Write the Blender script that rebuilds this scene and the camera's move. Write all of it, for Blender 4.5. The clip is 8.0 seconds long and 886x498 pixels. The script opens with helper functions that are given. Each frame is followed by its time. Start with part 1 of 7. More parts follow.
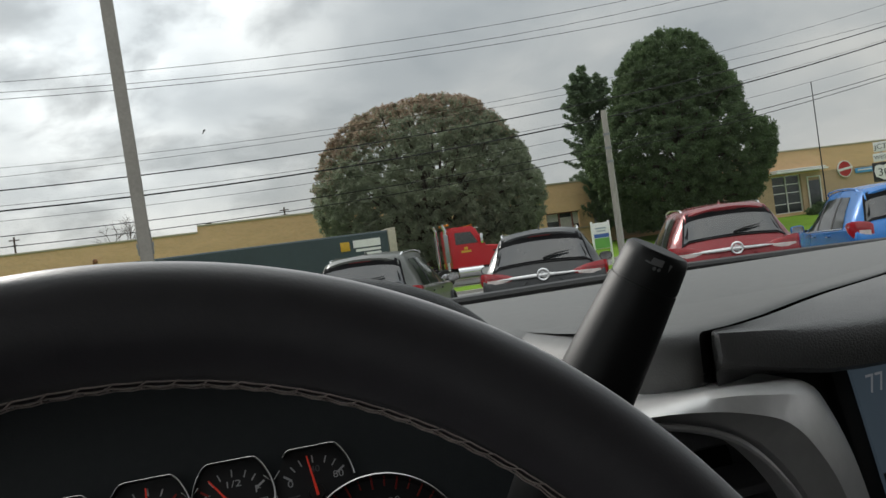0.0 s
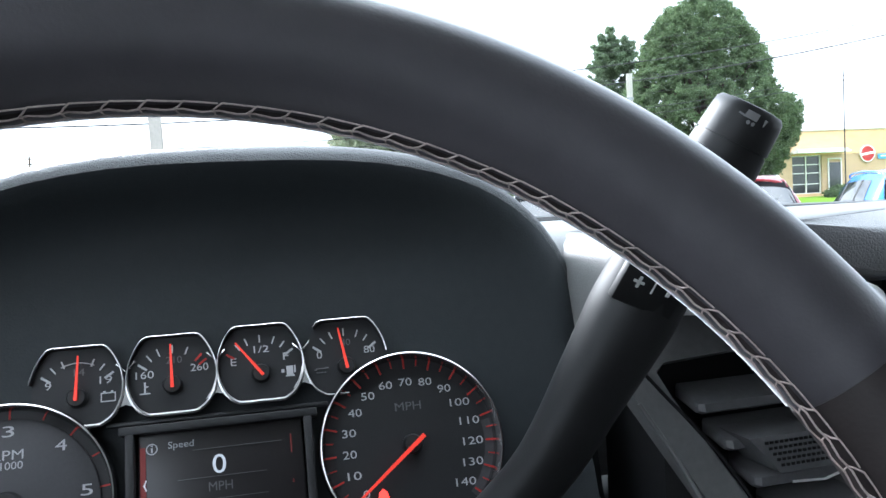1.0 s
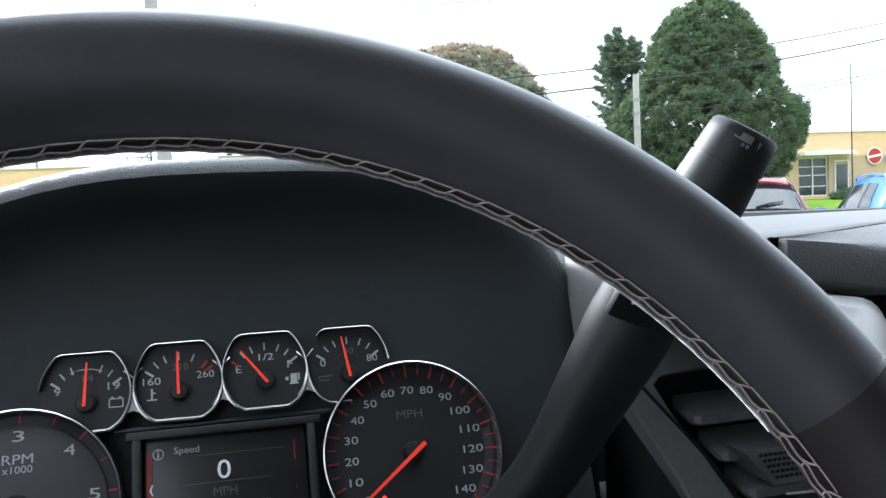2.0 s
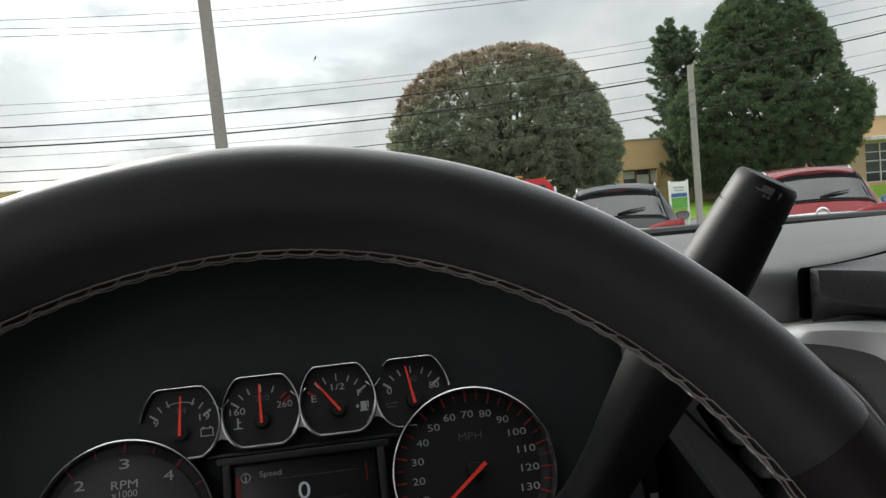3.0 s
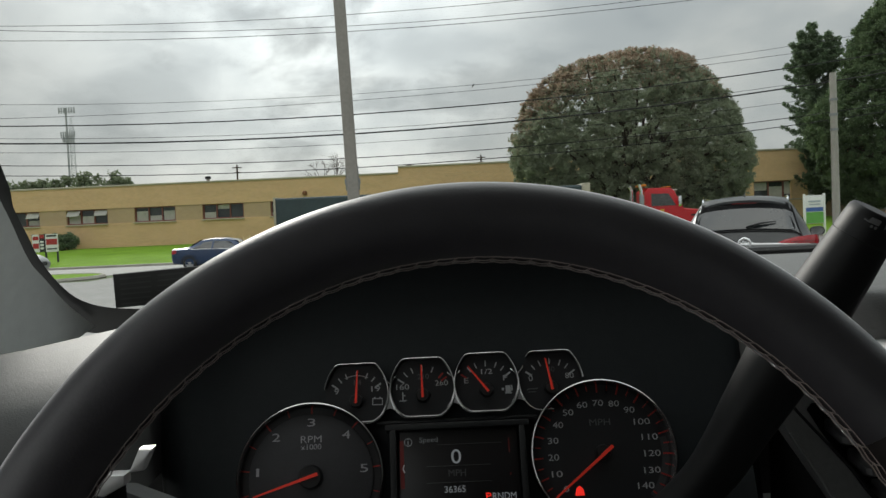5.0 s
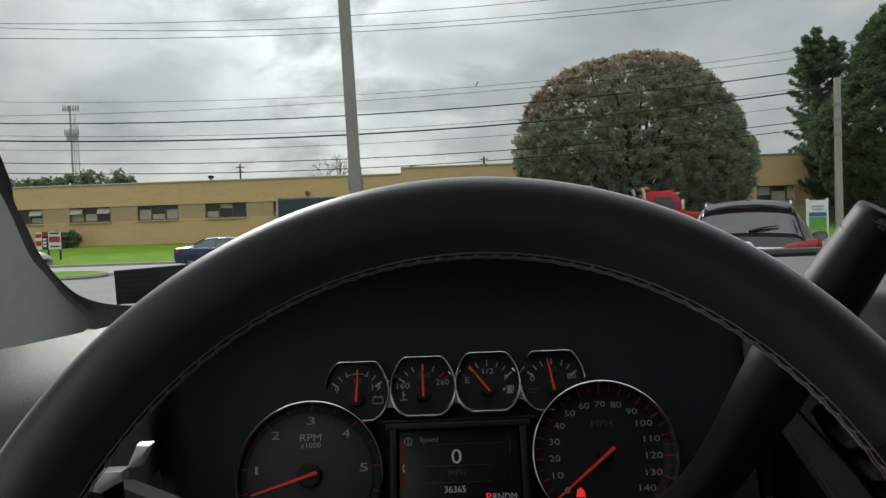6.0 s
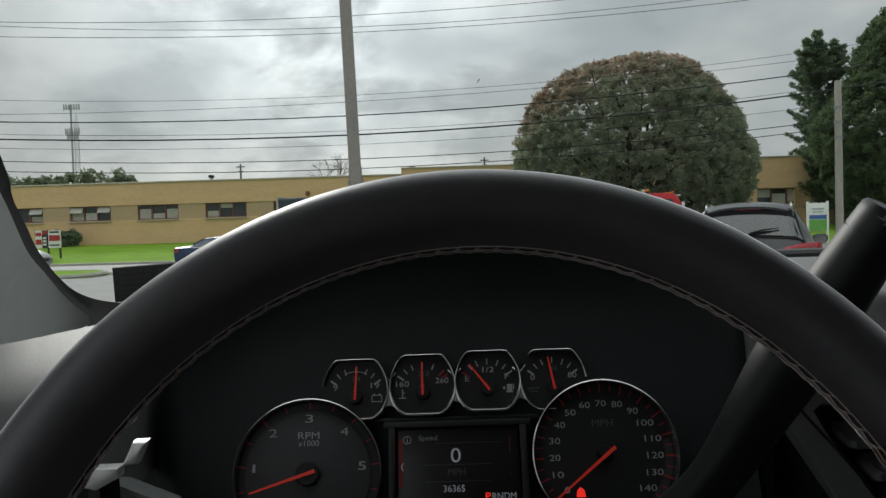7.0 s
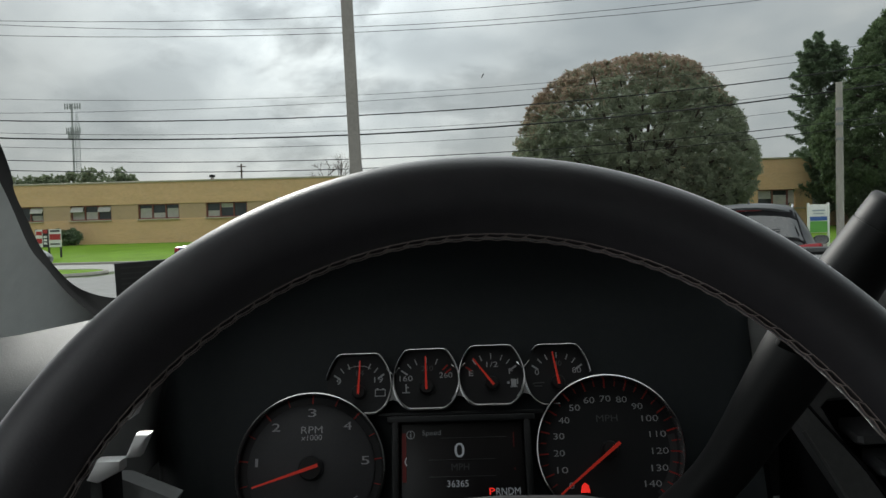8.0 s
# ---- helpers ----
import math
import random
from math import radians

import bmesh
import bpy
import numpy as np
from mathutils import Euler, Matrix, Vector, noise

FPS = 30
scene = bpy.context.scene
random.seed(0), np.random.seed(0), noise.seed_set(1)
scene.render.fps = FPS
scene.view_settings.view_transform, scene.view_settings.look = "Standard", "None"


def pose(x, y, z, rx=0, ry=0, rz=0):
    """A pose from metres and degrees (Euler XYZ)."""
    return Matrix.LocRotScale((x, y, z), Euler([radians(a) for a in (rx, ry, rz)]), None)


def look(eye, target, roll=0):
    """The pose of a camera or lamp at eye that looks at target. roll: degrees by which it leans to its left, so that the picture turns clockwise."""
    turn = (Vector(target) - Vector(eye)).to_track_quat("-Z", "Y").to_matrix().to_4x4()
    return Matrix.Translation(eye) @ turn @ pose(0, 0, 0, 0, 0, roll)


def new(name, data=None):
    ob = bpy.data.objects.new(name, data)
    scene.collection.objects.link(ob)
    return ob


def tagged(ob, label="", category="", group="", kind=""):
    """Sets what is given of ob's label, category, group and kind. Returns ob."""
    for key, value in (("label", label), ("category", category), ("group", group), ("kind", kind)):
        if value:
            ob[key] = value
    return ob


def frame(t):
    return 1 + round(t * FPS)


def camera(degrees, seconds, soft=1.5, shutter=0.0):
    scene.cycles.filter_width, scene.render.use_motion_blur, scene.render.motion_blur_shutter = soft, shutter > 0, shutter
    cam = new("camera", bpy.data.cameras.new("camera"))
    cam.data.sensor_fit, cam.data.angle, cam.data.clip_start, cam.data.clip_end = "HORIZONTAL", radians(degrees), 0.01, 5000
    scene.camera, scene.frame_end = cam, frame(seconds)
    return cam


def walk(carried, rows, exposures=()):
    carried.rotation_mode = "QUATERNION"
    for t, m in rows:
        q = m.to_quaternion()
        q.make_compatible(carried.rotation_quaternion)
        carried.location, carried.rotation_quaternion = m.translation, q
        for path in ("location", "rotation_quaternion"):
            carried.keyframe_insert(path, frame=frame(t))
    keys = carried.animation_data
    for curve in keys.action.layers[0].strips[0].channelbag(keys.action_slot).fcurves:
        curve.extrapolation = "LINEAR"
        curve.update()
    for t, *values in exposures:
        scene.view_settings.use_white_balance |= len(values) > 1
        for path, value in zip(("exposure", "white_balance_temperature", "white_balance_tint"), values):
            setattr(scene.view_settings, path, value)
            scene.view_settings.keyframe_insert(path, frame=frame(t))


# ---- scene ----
cam = camera(58.1, 8.0)
PATH = [
    (0, (0.028, -0.317, 1.502), (0.604, 1.598, 1.507), -7.6),
    (0.5, (0.015, -0.295, 1.471), (0.575, 1.624, 1.424), -4.4),
    (1, (0.008, -0.284, 1.455), (0.549, 1.638, 1.345), -3.0),
    (1.5, (0.008, -0.289, 1.46), (0.542, 1.635, 1.347), -2.5),
    (2.8, (0.004, -0.312, 1.473), (0.48, 1.627, 1.367), -4.0),
    (3, (0.001, -0.333, 1.488), (0.393, 1.626, 1.388), -4.7),
    (3.5, (-0.019, -0.42, 1.515), (0.16, 1.571, 1.443), -5.1),
    (4, (-0.032, -0.42, 1.499), (0.07, 1.576, 1.426), -4.1),
    (4.5, (-0.034, -0.42, 1.496), (0.065, 1.576, 1.422), -3.2),
    (6, (-0.034, -0.415, 1.493), (0.064, 1.581, 1.424), -2.0),
    (6.5, (-0.033, -0.412, 1.491), (0.064, 1.584, 1.423), -1.9),
    (7, (-0.034, -0.41, 1.49), (0.064, 1.586, 1.423), -1.7),
    (7.5, (-0.033, -0.409, 1.491), (0.066, 1.587, 1.424), -1.6),
    (8, (-0.037, -0.407, 1.485), (0.06, 1.589, 1.419), -1.5),
]
EXPOSURES = [(0, 0.1, 6500, 10), (0.4, -0.15, 6500, 10), (0.6, 0.35, 6400, 10), (0.85, 1.8, 5900, 10), (1.2, 2.95, 5500, 9), (1.6, 2.85, 5500, 9), (2.2, 1.5, 5900, 10), (2.8, 1.0, 6300, 10), (3.1, 0.45, 6650, 9), (3.5, 0.0, 6900, 7), (4.5, 0.1, 6650, 7), (6.5, 0.0, 6400, 7), (8, -0.02, 6350, 7)]
walk(cam, [(t, look(eye, target, roll)) for t, eye, target, roll in PATH], EXPOSURES)

# ---- world: broken overcast, the sun behind thin cloud ahead ----
SUN_DIR = Vector((-0.30, 0.82, 0.46)).normalized()
GLOW_DIR = Vector((-0.115, 0.930, 0.335)).normalized()


def build_world():
    world = bpy.data.worlds.new("sky")
    scene.world = world
    world.use_nodes = True
    nt = world.node_tree
    nt.nodes.clear()
    N, L = nt.nodes.new, nt.links.new

    def math_node(op, a, b=None, c=None):
        n = N("ShaderNodeMath")
        n.operation = op
        for i, v in enumerate((a, b, c)):
            if v is None:
                continue
            if isinstance(v, (int, float)):
                n.inputs[i].default_value = v
            else:
                L(v, n.inputs[i])
        return n.outputs[0]

    out, bg, coord = N("ShaderNodeOutputWorld"), N("ShaderNodeBackground"), N("ShaderNodeTexCoord")
    sep = N("ShaderNodeSeparateXYZ")
    L(coord.outputs["Generated"], sep.inputs[0])
    up = math_node("MAXIMUM", sep.outputs["Z"], 0.0)
    flat = math_node("ADD", up, 0.42)
    comb = N("ShaderNodeCombineXYZ")
    L(math_node("DIVIDE", sep.outputs["X"], flat), comb.inputs[0])
    L(math_node("DIVIDE", sep.outputs["Y"], flat), comb.inputs[1])
    comb.inputs[2].default_value = 5.2

    def cloud(scale, detail, rough, lo, hi):
        n = N("ShaderNodeTexNoise")
        n.inputs["Scale"].default_value, n.inputs["Detail"].default_value, n.inputs["Roughness"].default_value = scale, detail, rough
        n.inputs["Distortion"].default_value = 0.25
        L(comb.outputs[0], n.inputs["Vector"])
        r = N("ShaderNodeMapRange")
        r.interpolation_type = "SMOOTHSTEP"
        for k, v in (("From Min", lo), ("From Max", hi)):
            r.inputs[k].default_value = v
        L(n.outputs["Fac"], r.inputs["Value"])
        return r.outputs["Result"]

    big, mid = cloud(1.15, 3, 0.45, 0.36, 0.66), cloud(3.1, 5, 0.5, 0.36, 0.68)
    puff = cloud(2.8, 7, 0.55, 0.40, 0.58)
    body = math_node("ADD", math_node("MULTIPLY", big, 0.48), math_node("ADD", math_node("MULTIPLY", mid, 0.34), math_node("MULTIPLY", puff, 0.18)))
    # thin cloud round the hidden sun
    dot = N("ShaderNodeVectorMath")
    dot.operation = "DOT_PRODUCT"
    dot.inputs[1].default_value = GLOW_DIR
    L(coord.outputs["Generated"], dot.inputs[0])
    near = math_node("POWER", math_node("MAXIMUM", dot.outputs["Value"], 0.0), 34.0)
    wide = math_node("POWER", math_node("MAXIMUM", dot.outputs["Value"], 0.0), 5.0)
    shade = math_node("MULTIPLY_ADD", body, 0.27, 0.34)
    shade = math_node("ADD", shade, math_node("MULTIPLY", near, math_node("MULTIPLY_ADD", math_node("MULTIPLY", puff, body), 1.5, 0.10)))
    shade = math_node("ADD", shade, math_node("MULTIPLY", wide, 0.03))
    # an overcast sky is brightest overhead
    dome = math_node("MULTIPLY_ADD", math_node("MULTIPLY", up, up), 2.6, 0.93)
    shade = math_node("MULTIPLY", shade, dome)
    ramp = N("ShaderNodeMix")
    ramp.data_type = "RGBA"
    ramp.inputs["A"].default_value, ramp.inputs["B"].default_value = (0.87, 0.945, 1.0, 1), (1.0, 0.99, 0.95, 1)
    L(body, ramp.inputs["Factor"])
    scaled = N("ShaderNodeVectorMath")
    scaled.operation = "SCALE"
    L(ramp.outputs["Result"], scaled.inputs[0])
    L(shade, scaled.inputs["Scale"])
    # clear sky above the cloud shows faintly through its thinnest parts
    sky = N("ShaderNodeTexSky")
    sky.sky_type, sky.sun_disc = "NISHITA", False
    sky.sun_elevation, sky.sun_rotation = math.asin(SUN_DIR.z), math.atan2(SUN_DIR.x, SUN_DIR.y)
    skys = N("ShaderNodeVectorMath")
    skys.operation = "SCALE"
    skys.inputs["Scale"].default_value = 0.05
    L(sky.outputs["Color"], skys.inputs[0])
    both = N("ShaderNodeMix")
    both.data_type = "RGBA"
    both.inputs["Factor"].default_value = 0.93
    L(skys.outputs[0], both.inputs["A"])
    L(scaled.outputs[0], both.inputs["B"])
    L(both.outputs["Result"], bg.inputs["Color"])
    bg.inputs["Strength"].default_value = 1.0
    L(bg.outputs[0], out.inputs[0])


build_world()
sun = new("sun", bpy.data.lights.new("sun", "SUN"))
sun.data.energy, sun.data.angle, sun.data.color = 1.4, radians(14), (1.0, 0.96, 0.9)
sun.matrix_world = look(SUN_DIR * 60, (0, 0, 0))


# ---- materials ----
def mat(name, col, rough=0.6, metal=0.0, var=0.18, scale=3.0, bump=0.0, bscale=80.0, coat=0.0, spec=0.5, tone=None, rand=0.0, stretch=(1, 1, 1)):
    """A procedural surface: two scales of variation in colour, a fine relief, and a spread from piece to piece."""
    m = bpy.data.materials.new(name)
    m.use_nodes = True
    nt = m.node_tree
    N, L = nt.nodes.new, nt.links.new
    b = nt.nodes["Principled BSDF"]
    b.inputs["Roughness"].default_value, b.inputs["Metallic"].default_value = rough, metal
    b.inputs["Coat Weight"].default_value, b.inputs["Specular IOR Level"].default_value = coat, spec
    b.inputs["Coat Roughness"].default_value = 0.04
    coord, mp = N("ShaderNodeTexCoord"), N("ShaderNodeMapping")
    mp.inputs["Scale"].default_value = stretch
    L(coord.outputs["Object"], mp.inputs["Vector"])
    a, f = N("ShaderNodeTexNoise"), N("ShaderNodeTexNoise")
    a.inputs["Scale"].default_value, a.inputs["Detail"].default_value = scale, 4
    f.inputs["Scale"].default_value, f.inputs["Detail"].default_value = scale * 11, 3
    L(mp.outputs[0], a.inputs["Vector"]), L(mp.outputs[0], f.inputs["Vector"])
    add = N("ShaderNodeMath")
    add.operation = "ADD"
    L(a.outputs["Fac"], add.inputs[0]), L(f.outputs["Fac"], add.inputs[1])
    rng = N("ShaderNodeMapRange")
    rng.inputs["From Min"].default_value, rng.inputs["From Max"].default_value = 0.65, 1.35
    L(add.outputs[0], rng.inputs["Value"])
    mix = N("ShaderNodeMix")
    mix.data_type = "RGBA"
    tone = tone or tuple(min(1, c * (1 + var)) for c in col)
    mix.inputs["A"].default_value = (*[c * (1 - var) for c in col], 1)
    mix.inputs["B"].default_value = (*tone, 1)
    L(rng.outputs[0], mix.inputs["Factor"])
    colour = mix.outputs["Result"]
    if rand:
        info, hsv, r2 = N("ShaderNodeObjectInfo"), N("ShaderNodeHueSaturation"), N("ShaderNodeMapRange")
        r2.inputs["To Min"].default_value, r2.inputs["To Max"].default_value = 1 - rand, 1 + rand
        L(info.outputs["Random"], r2.inputs["Value"]), L(r2.outputs[0], hsv.inputs["Value"])
        L(colour, hsv.inputs["Color"])
        colour = hsv.outputs["Color"]
    L(colour, b.inputs["Base Color"])
    r3 = N("ShaderNodeMapRange")
    r3.inputs["To Min"].default_value, r3.inputs["To Max"].default_value = max(0.02, rough - 0.06), min(1, rough + 0.06)
    L(a.outputs["Fac"], r3.inputs["Value"]), L(r3.outputs[0], b.inputs["Roughness"])
    if bump:
        bp, bn = N("ShaderNodeBump"), N("ShaderNodeTexNoise")
        bn.inputs["Scale"].default_value, bn.inputs["Detail"].default_value = bscale, 3
        L(coord.outputs["Object"], bn.inputs["Vector"])
        bp.inputs["Strength"].default_value, bp.inputs["Distance"].default_value = min(1, bump), 0.002 if bscale > 50 else 0.02
        L(bn.outputs["Fac"], bp.inputs["Height"]), L(bp.outputs[0], b.inputs["Normal"])
    return m


def grain_mat(name, col, rough, cell, depth, spec=0.5):
    """Moulded vinyl with a pebbled leather grain."""
    m = mat(name, col, rough, var=0.12, scale=6, spec=spec)
    nt = m.node_tree
    N, L = nt.nodes.new, nt.links.new
    coord, v, bp = N("ShaderNodeTexCoord"), N("ShaderNodeTexVoronoi"), N("ShaderNodeBump")
    v.feature = "DISTANCE_TO_EDGE"
    v.inputs["Scale"].default_value = 1 / cell
    L(coord.outputs["Object"], v.inputs["Vector"])
    r = N("ShaderNodeMapRange")
    r.inputs["From Max"].default_value = 0.25
    L(v.outputs["Distance"], r.inputs["Value"]), L(r.outputs[0], bp.inputs["Height"])
    bp.inputs["Strength"].default_value, bp.inputs["Distance"].default_value = 0.6, depth
    L(bp.outputs[0], nt.nodes["Principled BSDF"].inputs["Normal"])
    return m


def glow_mat(name, col, power):
    m = bpy.data.materials.new(name)
    m.use_nodes = True
    b = m.node_tree.nodes["Principled BSDF"]
    b.inputs["Base Color"].default_value = (*col, 1)
    b.inputs["Emission Color"].default_value, b.inputs["Emission Strength"].default_value = (*col, 1), power
    return m


def pane_mat(name, tint, gloss):
    m = bpy.data.materials.new(name)
    m.use_nodes = True
    nt = m.node_tree
    N, L = nt.nodes.new, nt.links.new
    out = nt.nodes["Material Output"]
    tr, gl, mx = N("ShaderNodeBsdfTransparent"), N("ShaderNodeBsdfGlossy"), N("ShaderNodeMixShader")
    tr.inputs["Color"].default_value = (*tint, 1)
    gl.inputs["Roughness"].default_value = 0.02
    fr, ml = N("ShaderNodeFresnel"), N("ShaderNodeMath")
    fr.inputs["IOR"].default_value = 1.45
    ml.operation = "MULTIPLY"
    ml.inputs[1].default_value = gloss
    L(fr.outputs[0], ml.inputs[0]), L(ml.outputs[0], mx.inputs[0])
    L(tr.outputs[0], mx.inputs[1]), L(gl.outputs[0], mx.inputs[2]), L(mx.outputs[0], out.inputs["Surface"])
    return m


def brick_mat(name, c1, c2, mortar):
    m = mat(name, c1, 0.85, var=0.2, scale=0.9, stretch=(0.45, 1, 2.2))
    nt = m.node_tree
    N, L = nt.nodes.new, nt.links.new
    coord, sep, comb, br = N("ShaderNodeTexCoord"), N("ShaderNodeSeparateXYZ"), N("ShaderNodeCombineXYZ"), N("ShaderNodeTexBrick")
    L(coord.outputs["Object"], sep.inputs[0])
    L(sep.outputs["X"], comb.inputs[0]), L(sep.outputs["Z"], comb.inputs[1])
    L(comb.outputs[0], br.inputs["Vector"])
    br.inputs["Color1"].default_value, br.inputs["Color2"].default_value, br.inputs["Mortar"].default_value = (*c1, 1), (*c2, 1), (*mortar, 1)
    for k, v in (("Scale", 1.0), ("Brick Width", 0.21), ("Row Height", 0.075), ("Mortar Size", 0.006), ("Bias", -0.1)):
        br.inputs[k].default_value = v
    b = nt.nodes["Principled BSDF"]
    old = b.inputs["Base Color"].links[0].from_socket
    mx = N("ShaderNodeMix")
    mx.data_type, mx.blend_type = "RGBA", "MIX"
    mx.inputs["Factor"].default_value = 0.55
    L(old, mx.inputs["A"]), L(br.outputs["Color"], mx.inputs["B"]), L(mx.outputs["Result"], b.inputs["Base Color"])
    return m


M_ASPHALT = mat("asphalt", (0.21, 0.21, 0.205), 0.85, var=0.2, scale=0.5, bump=0.4, bscale=90)
M_ROAD = mat("road_asphalt", (0.27, 0.27, 0.26), 0.8, var=0.15, scale=0.3, bump=0.3, bscale=70)
M_EARTH = mat("earth_grass", (0.07, 0.11, 0.035), 0.95, var=0.35, scale=0.05)
M_LAWN = mat("lawn", (0.155, 0.275, 0.030), 0.95, var=0.28, scale=0.6, bump=0.6, bscale=30, spec=0.06)
M_KERB = mat("kerb_concrete", (0.36, 0.34, 0.30), 0.9, var=0.2, scale=2)
M_BRICK = brick_mat("buff_brick", (0.70, 0.455, 0.250), (0.54, 0.335, 0.175), (0.68, 0.54, 0.37))
M_BRICK2 = brick_mat("buff_brick_panel", (0.50, 0.35, 0.215), (0.42, 0.29, 0.175), (0.48, 0.39, 0.29))
M_ROOF = mat("roof_gravel", (0.25, 0.24, 0.22), 0.95, scale=1)
M_COPING = mat("coping_metal", (0.42, 0.38, 0.30), 0.6, var=0.15, scale=1)
M_WFRAME = mat("window_red_paint", (0.20, 0.07, 0.055), 0.6, var=0.25, scale=4)
M_WGLASS = mat("building_glass", (0.045, 0.05, 0.055), 0.12, var=0.5, scale=0.9, spec=0.6)
M_BLIND = mat("window_blind", (0.42, 0.41, 0.38), 0.8, var=0.2, scale=3)
M_SILL = mat("stone_sill", (0.45, 0.40, 0.31), 0.85, var=0.15, scale=2)
M_WHITE = mat("white_paint", (0.74, 0.74, 0.72), 0.5, var=0.06, scale=3)
M_BARK = mat("bark", (0.075, 0.058, 0.045), 0.95, var=0.35, scale=5, bump=0.8, bscale=20, stretch=(1, 1, 0.25))
M_WOODPOLE = mat("weathered_pole", (0.36, 0.34, 0.31), 0.9, var=0.2, scale=3, stretch=(1, 1, 0.1), bump=0.4, bscale=40)
M_STEEL = mat("grey_pole_paint", (0.30, 0.28, 0.25), 0.55, var=0.15, scale=2, metal=0.2)
# paler than the pole steel: distance haze is put into the tower's colour
M_TOWER = mat("tower_haze_pale", (0.40, 0.41, 0.42), 0.6, var=0.1, scale=0.5)
M_GALV = mat("galvanised_steel", (0.28, 0.29, 0.30), 0.45, metal=0.7, var=0.15, scale=8)
M_WIRE = mat("cable_jacket", (0.012, 0.012, 0.013), 0.7, var=0.1)
M_TYRE = mat("tyre_rubber", (0.014, 0.014, 0.014), 0.85, var=0.2, scale=10)
M_RIM = mat("alloy_rim", (0.5, 0.5, 0.52), 0.3, metal=0.9, var=0.1)
M_CHROME = mat("chrome", (0.75, 0.75, 0.76), 0.12, metal=1.0, var=0.05)
M_RING = mat("dial_ring_chrome", (0.50, 0.49, 0.49), 0.2, metal=1.0, var=0.1, scale=30)
M_BLACKTRIM = mat("black_plastic_trim", (0.012, 0.012, 0.013), 0.55, var=0.15, scale=8, spec=0.3)
M_CARGLASS = mat("tinted_car_glass", (0.022, 0.025, 0.028), 0.05, var=0.3, scale=2, spec=0.9)
M_TAILLAMP = mat("red_tail_lamp", (0.36, 0.012, 0.018), 0.1, var=0.3, scale=12, coat=0.8)
M_LAMPCLEAR = mat("clear_lamp", (0.70, 0.62, 0.60), 0.15, var=0.2, scale=12, coat=0.8)
M_SAGE = mat("wheel_leather", (0.064, 0.0590, 0.0670), 0.42, var=0.15, scale=9, bump=0.06, bscale=900, spec=0.5)
M_SAGE.node_tree.nodes["Principled BSDF"].inputs["Sheen Weight"].default_value = 0.85
M_SAGE.node_tree.nodes["Principled BSDF"].inputs["Sheen Roughness"].default_value = 0.28
M_SAGE.node_tree.nodes["Principled BSDF"].inputs["Coat Weight"].default_value = 0.35
M_SAGE.node_tree.nodes["Principled BSDF"].inputs["Coat Roughness"].default_value = 0.5
M_SAGE.node_tree.nodes["Principled BSDF"].inputs["Sheen Tint"].default_value = (0.93, 0.95, 1.0, 1)
M_LOWRIM = mat("wheel_grip_leather", (0.034, 0.0275, 0.027), 0.5, var=0.2, scale=9, bump=0.08, bscale=900, spec=0.4)
M_STITCH = mat("tan_thread", (0.48, 0.405, 0.38), 0.8, var=0.25, scale=60)
M_PAD = grain_mat("dash_pad_vinyl", (0.145, 0.144, 0.145), 0.42, 0.0022, 0.0003)
M_PANEL = mat("satin_grey_panel", (0.18, 0.18, 0.178), 0.40, var=0.12, scale=25, spec=0.6)
M_SLAT = mat("vent_plastic", (0.15, 0.15, 0.152), 0.42, var=0.12, scale=25)
M_NUMW = mat("symbol_print", (0.30, 0.30, 0.30), 0.6, var=0.05)
M_GAP = mat("gap_shade_black", (0.003, 0.003, 0.003), 1.0, var=0.1, spec=0.0)
M_DASH = grain_mat("dash_vinyl", (0.075, 0.074, 0.074), 0.45, 0.0022, 0.00025)
M_DASHTOP = grain_mat("dash_top_vinyl", (0.13, 0.13, 0.127), 0.50, 0.0022, 0.00012)
M_HOOD = grain_mat("cluster_hood_vinyl", (0.022, 0.024, 0.025), 0.5, 0.0018, 0.0003)
M_LINING = mat("cluster_hollow_black", (0.0150, 0.0185, 0.0205), 0.6, var=0.12, scale=14, bump=0.1, bscale=700, spec=0.35)
M_BLACKP = mat("satin_black_plastic", (0.012, 0.012, 0.0125), 0.50, var=0.15, scale=20)
M_WELL = mat("cluster_black", (0.006, 0.006, 0.0065), 0.55, var=0.2, scale=20)
M_SILVER = mat("satin_silver_trim", (0.76, 0.745, 0.735), 0.36, metal=0.4, var=0.06, scale=12)
M_PILLAR = mat("grey_pillar_cloth", (0.68, 0.70, 0.68), 0.9, var=0.06, scale=5, bump=0.15, bscale=500)
M_FRIT = mat("windscreen_black_band", (0.008, 0.008, 0.008), 0.4, var=0.1)
M_DIAL = mat("dial_grey", (0.040, 0.039, 0.042), 0.6, var=0.12, scale=60)
M_DIALDK = mat("dial_black", (0.0075, 0.0075, 0.0085), 0.55, var=0.15, scale=60)
M_NUM = mat("dial_print", (0.42, 0.42, 0.43), 0.6, var=0.05)
M_DIMPRINT = mat("dim_print", (0.10, 0.10, 0.105), 0.6, var=0.05)
M_REDLINE = mat("dial_red_print", (0.35, 0.018, 0.012), 0.6, var=0.1)
M_NEEDLE = glow_mat("lit_red_needle", (0.60, 0.035, 0.018), 0.15)
M_TELLTALE = glow_mat("lit_telltale", (0.9, 0.03, 0.02), 0.7)
M_SCREENTXT = glow_mat("lit_display_text", (0.42, 0.44, 0.47), 0.14)
M_SCREENDIM = glow_mat("dim_display_text", (0.30, 0.31, 0.33), 0.05)
M_SCREENRED = glow_mat("dim_display_red", (0.10, 0.012, 0.010), 0.12)
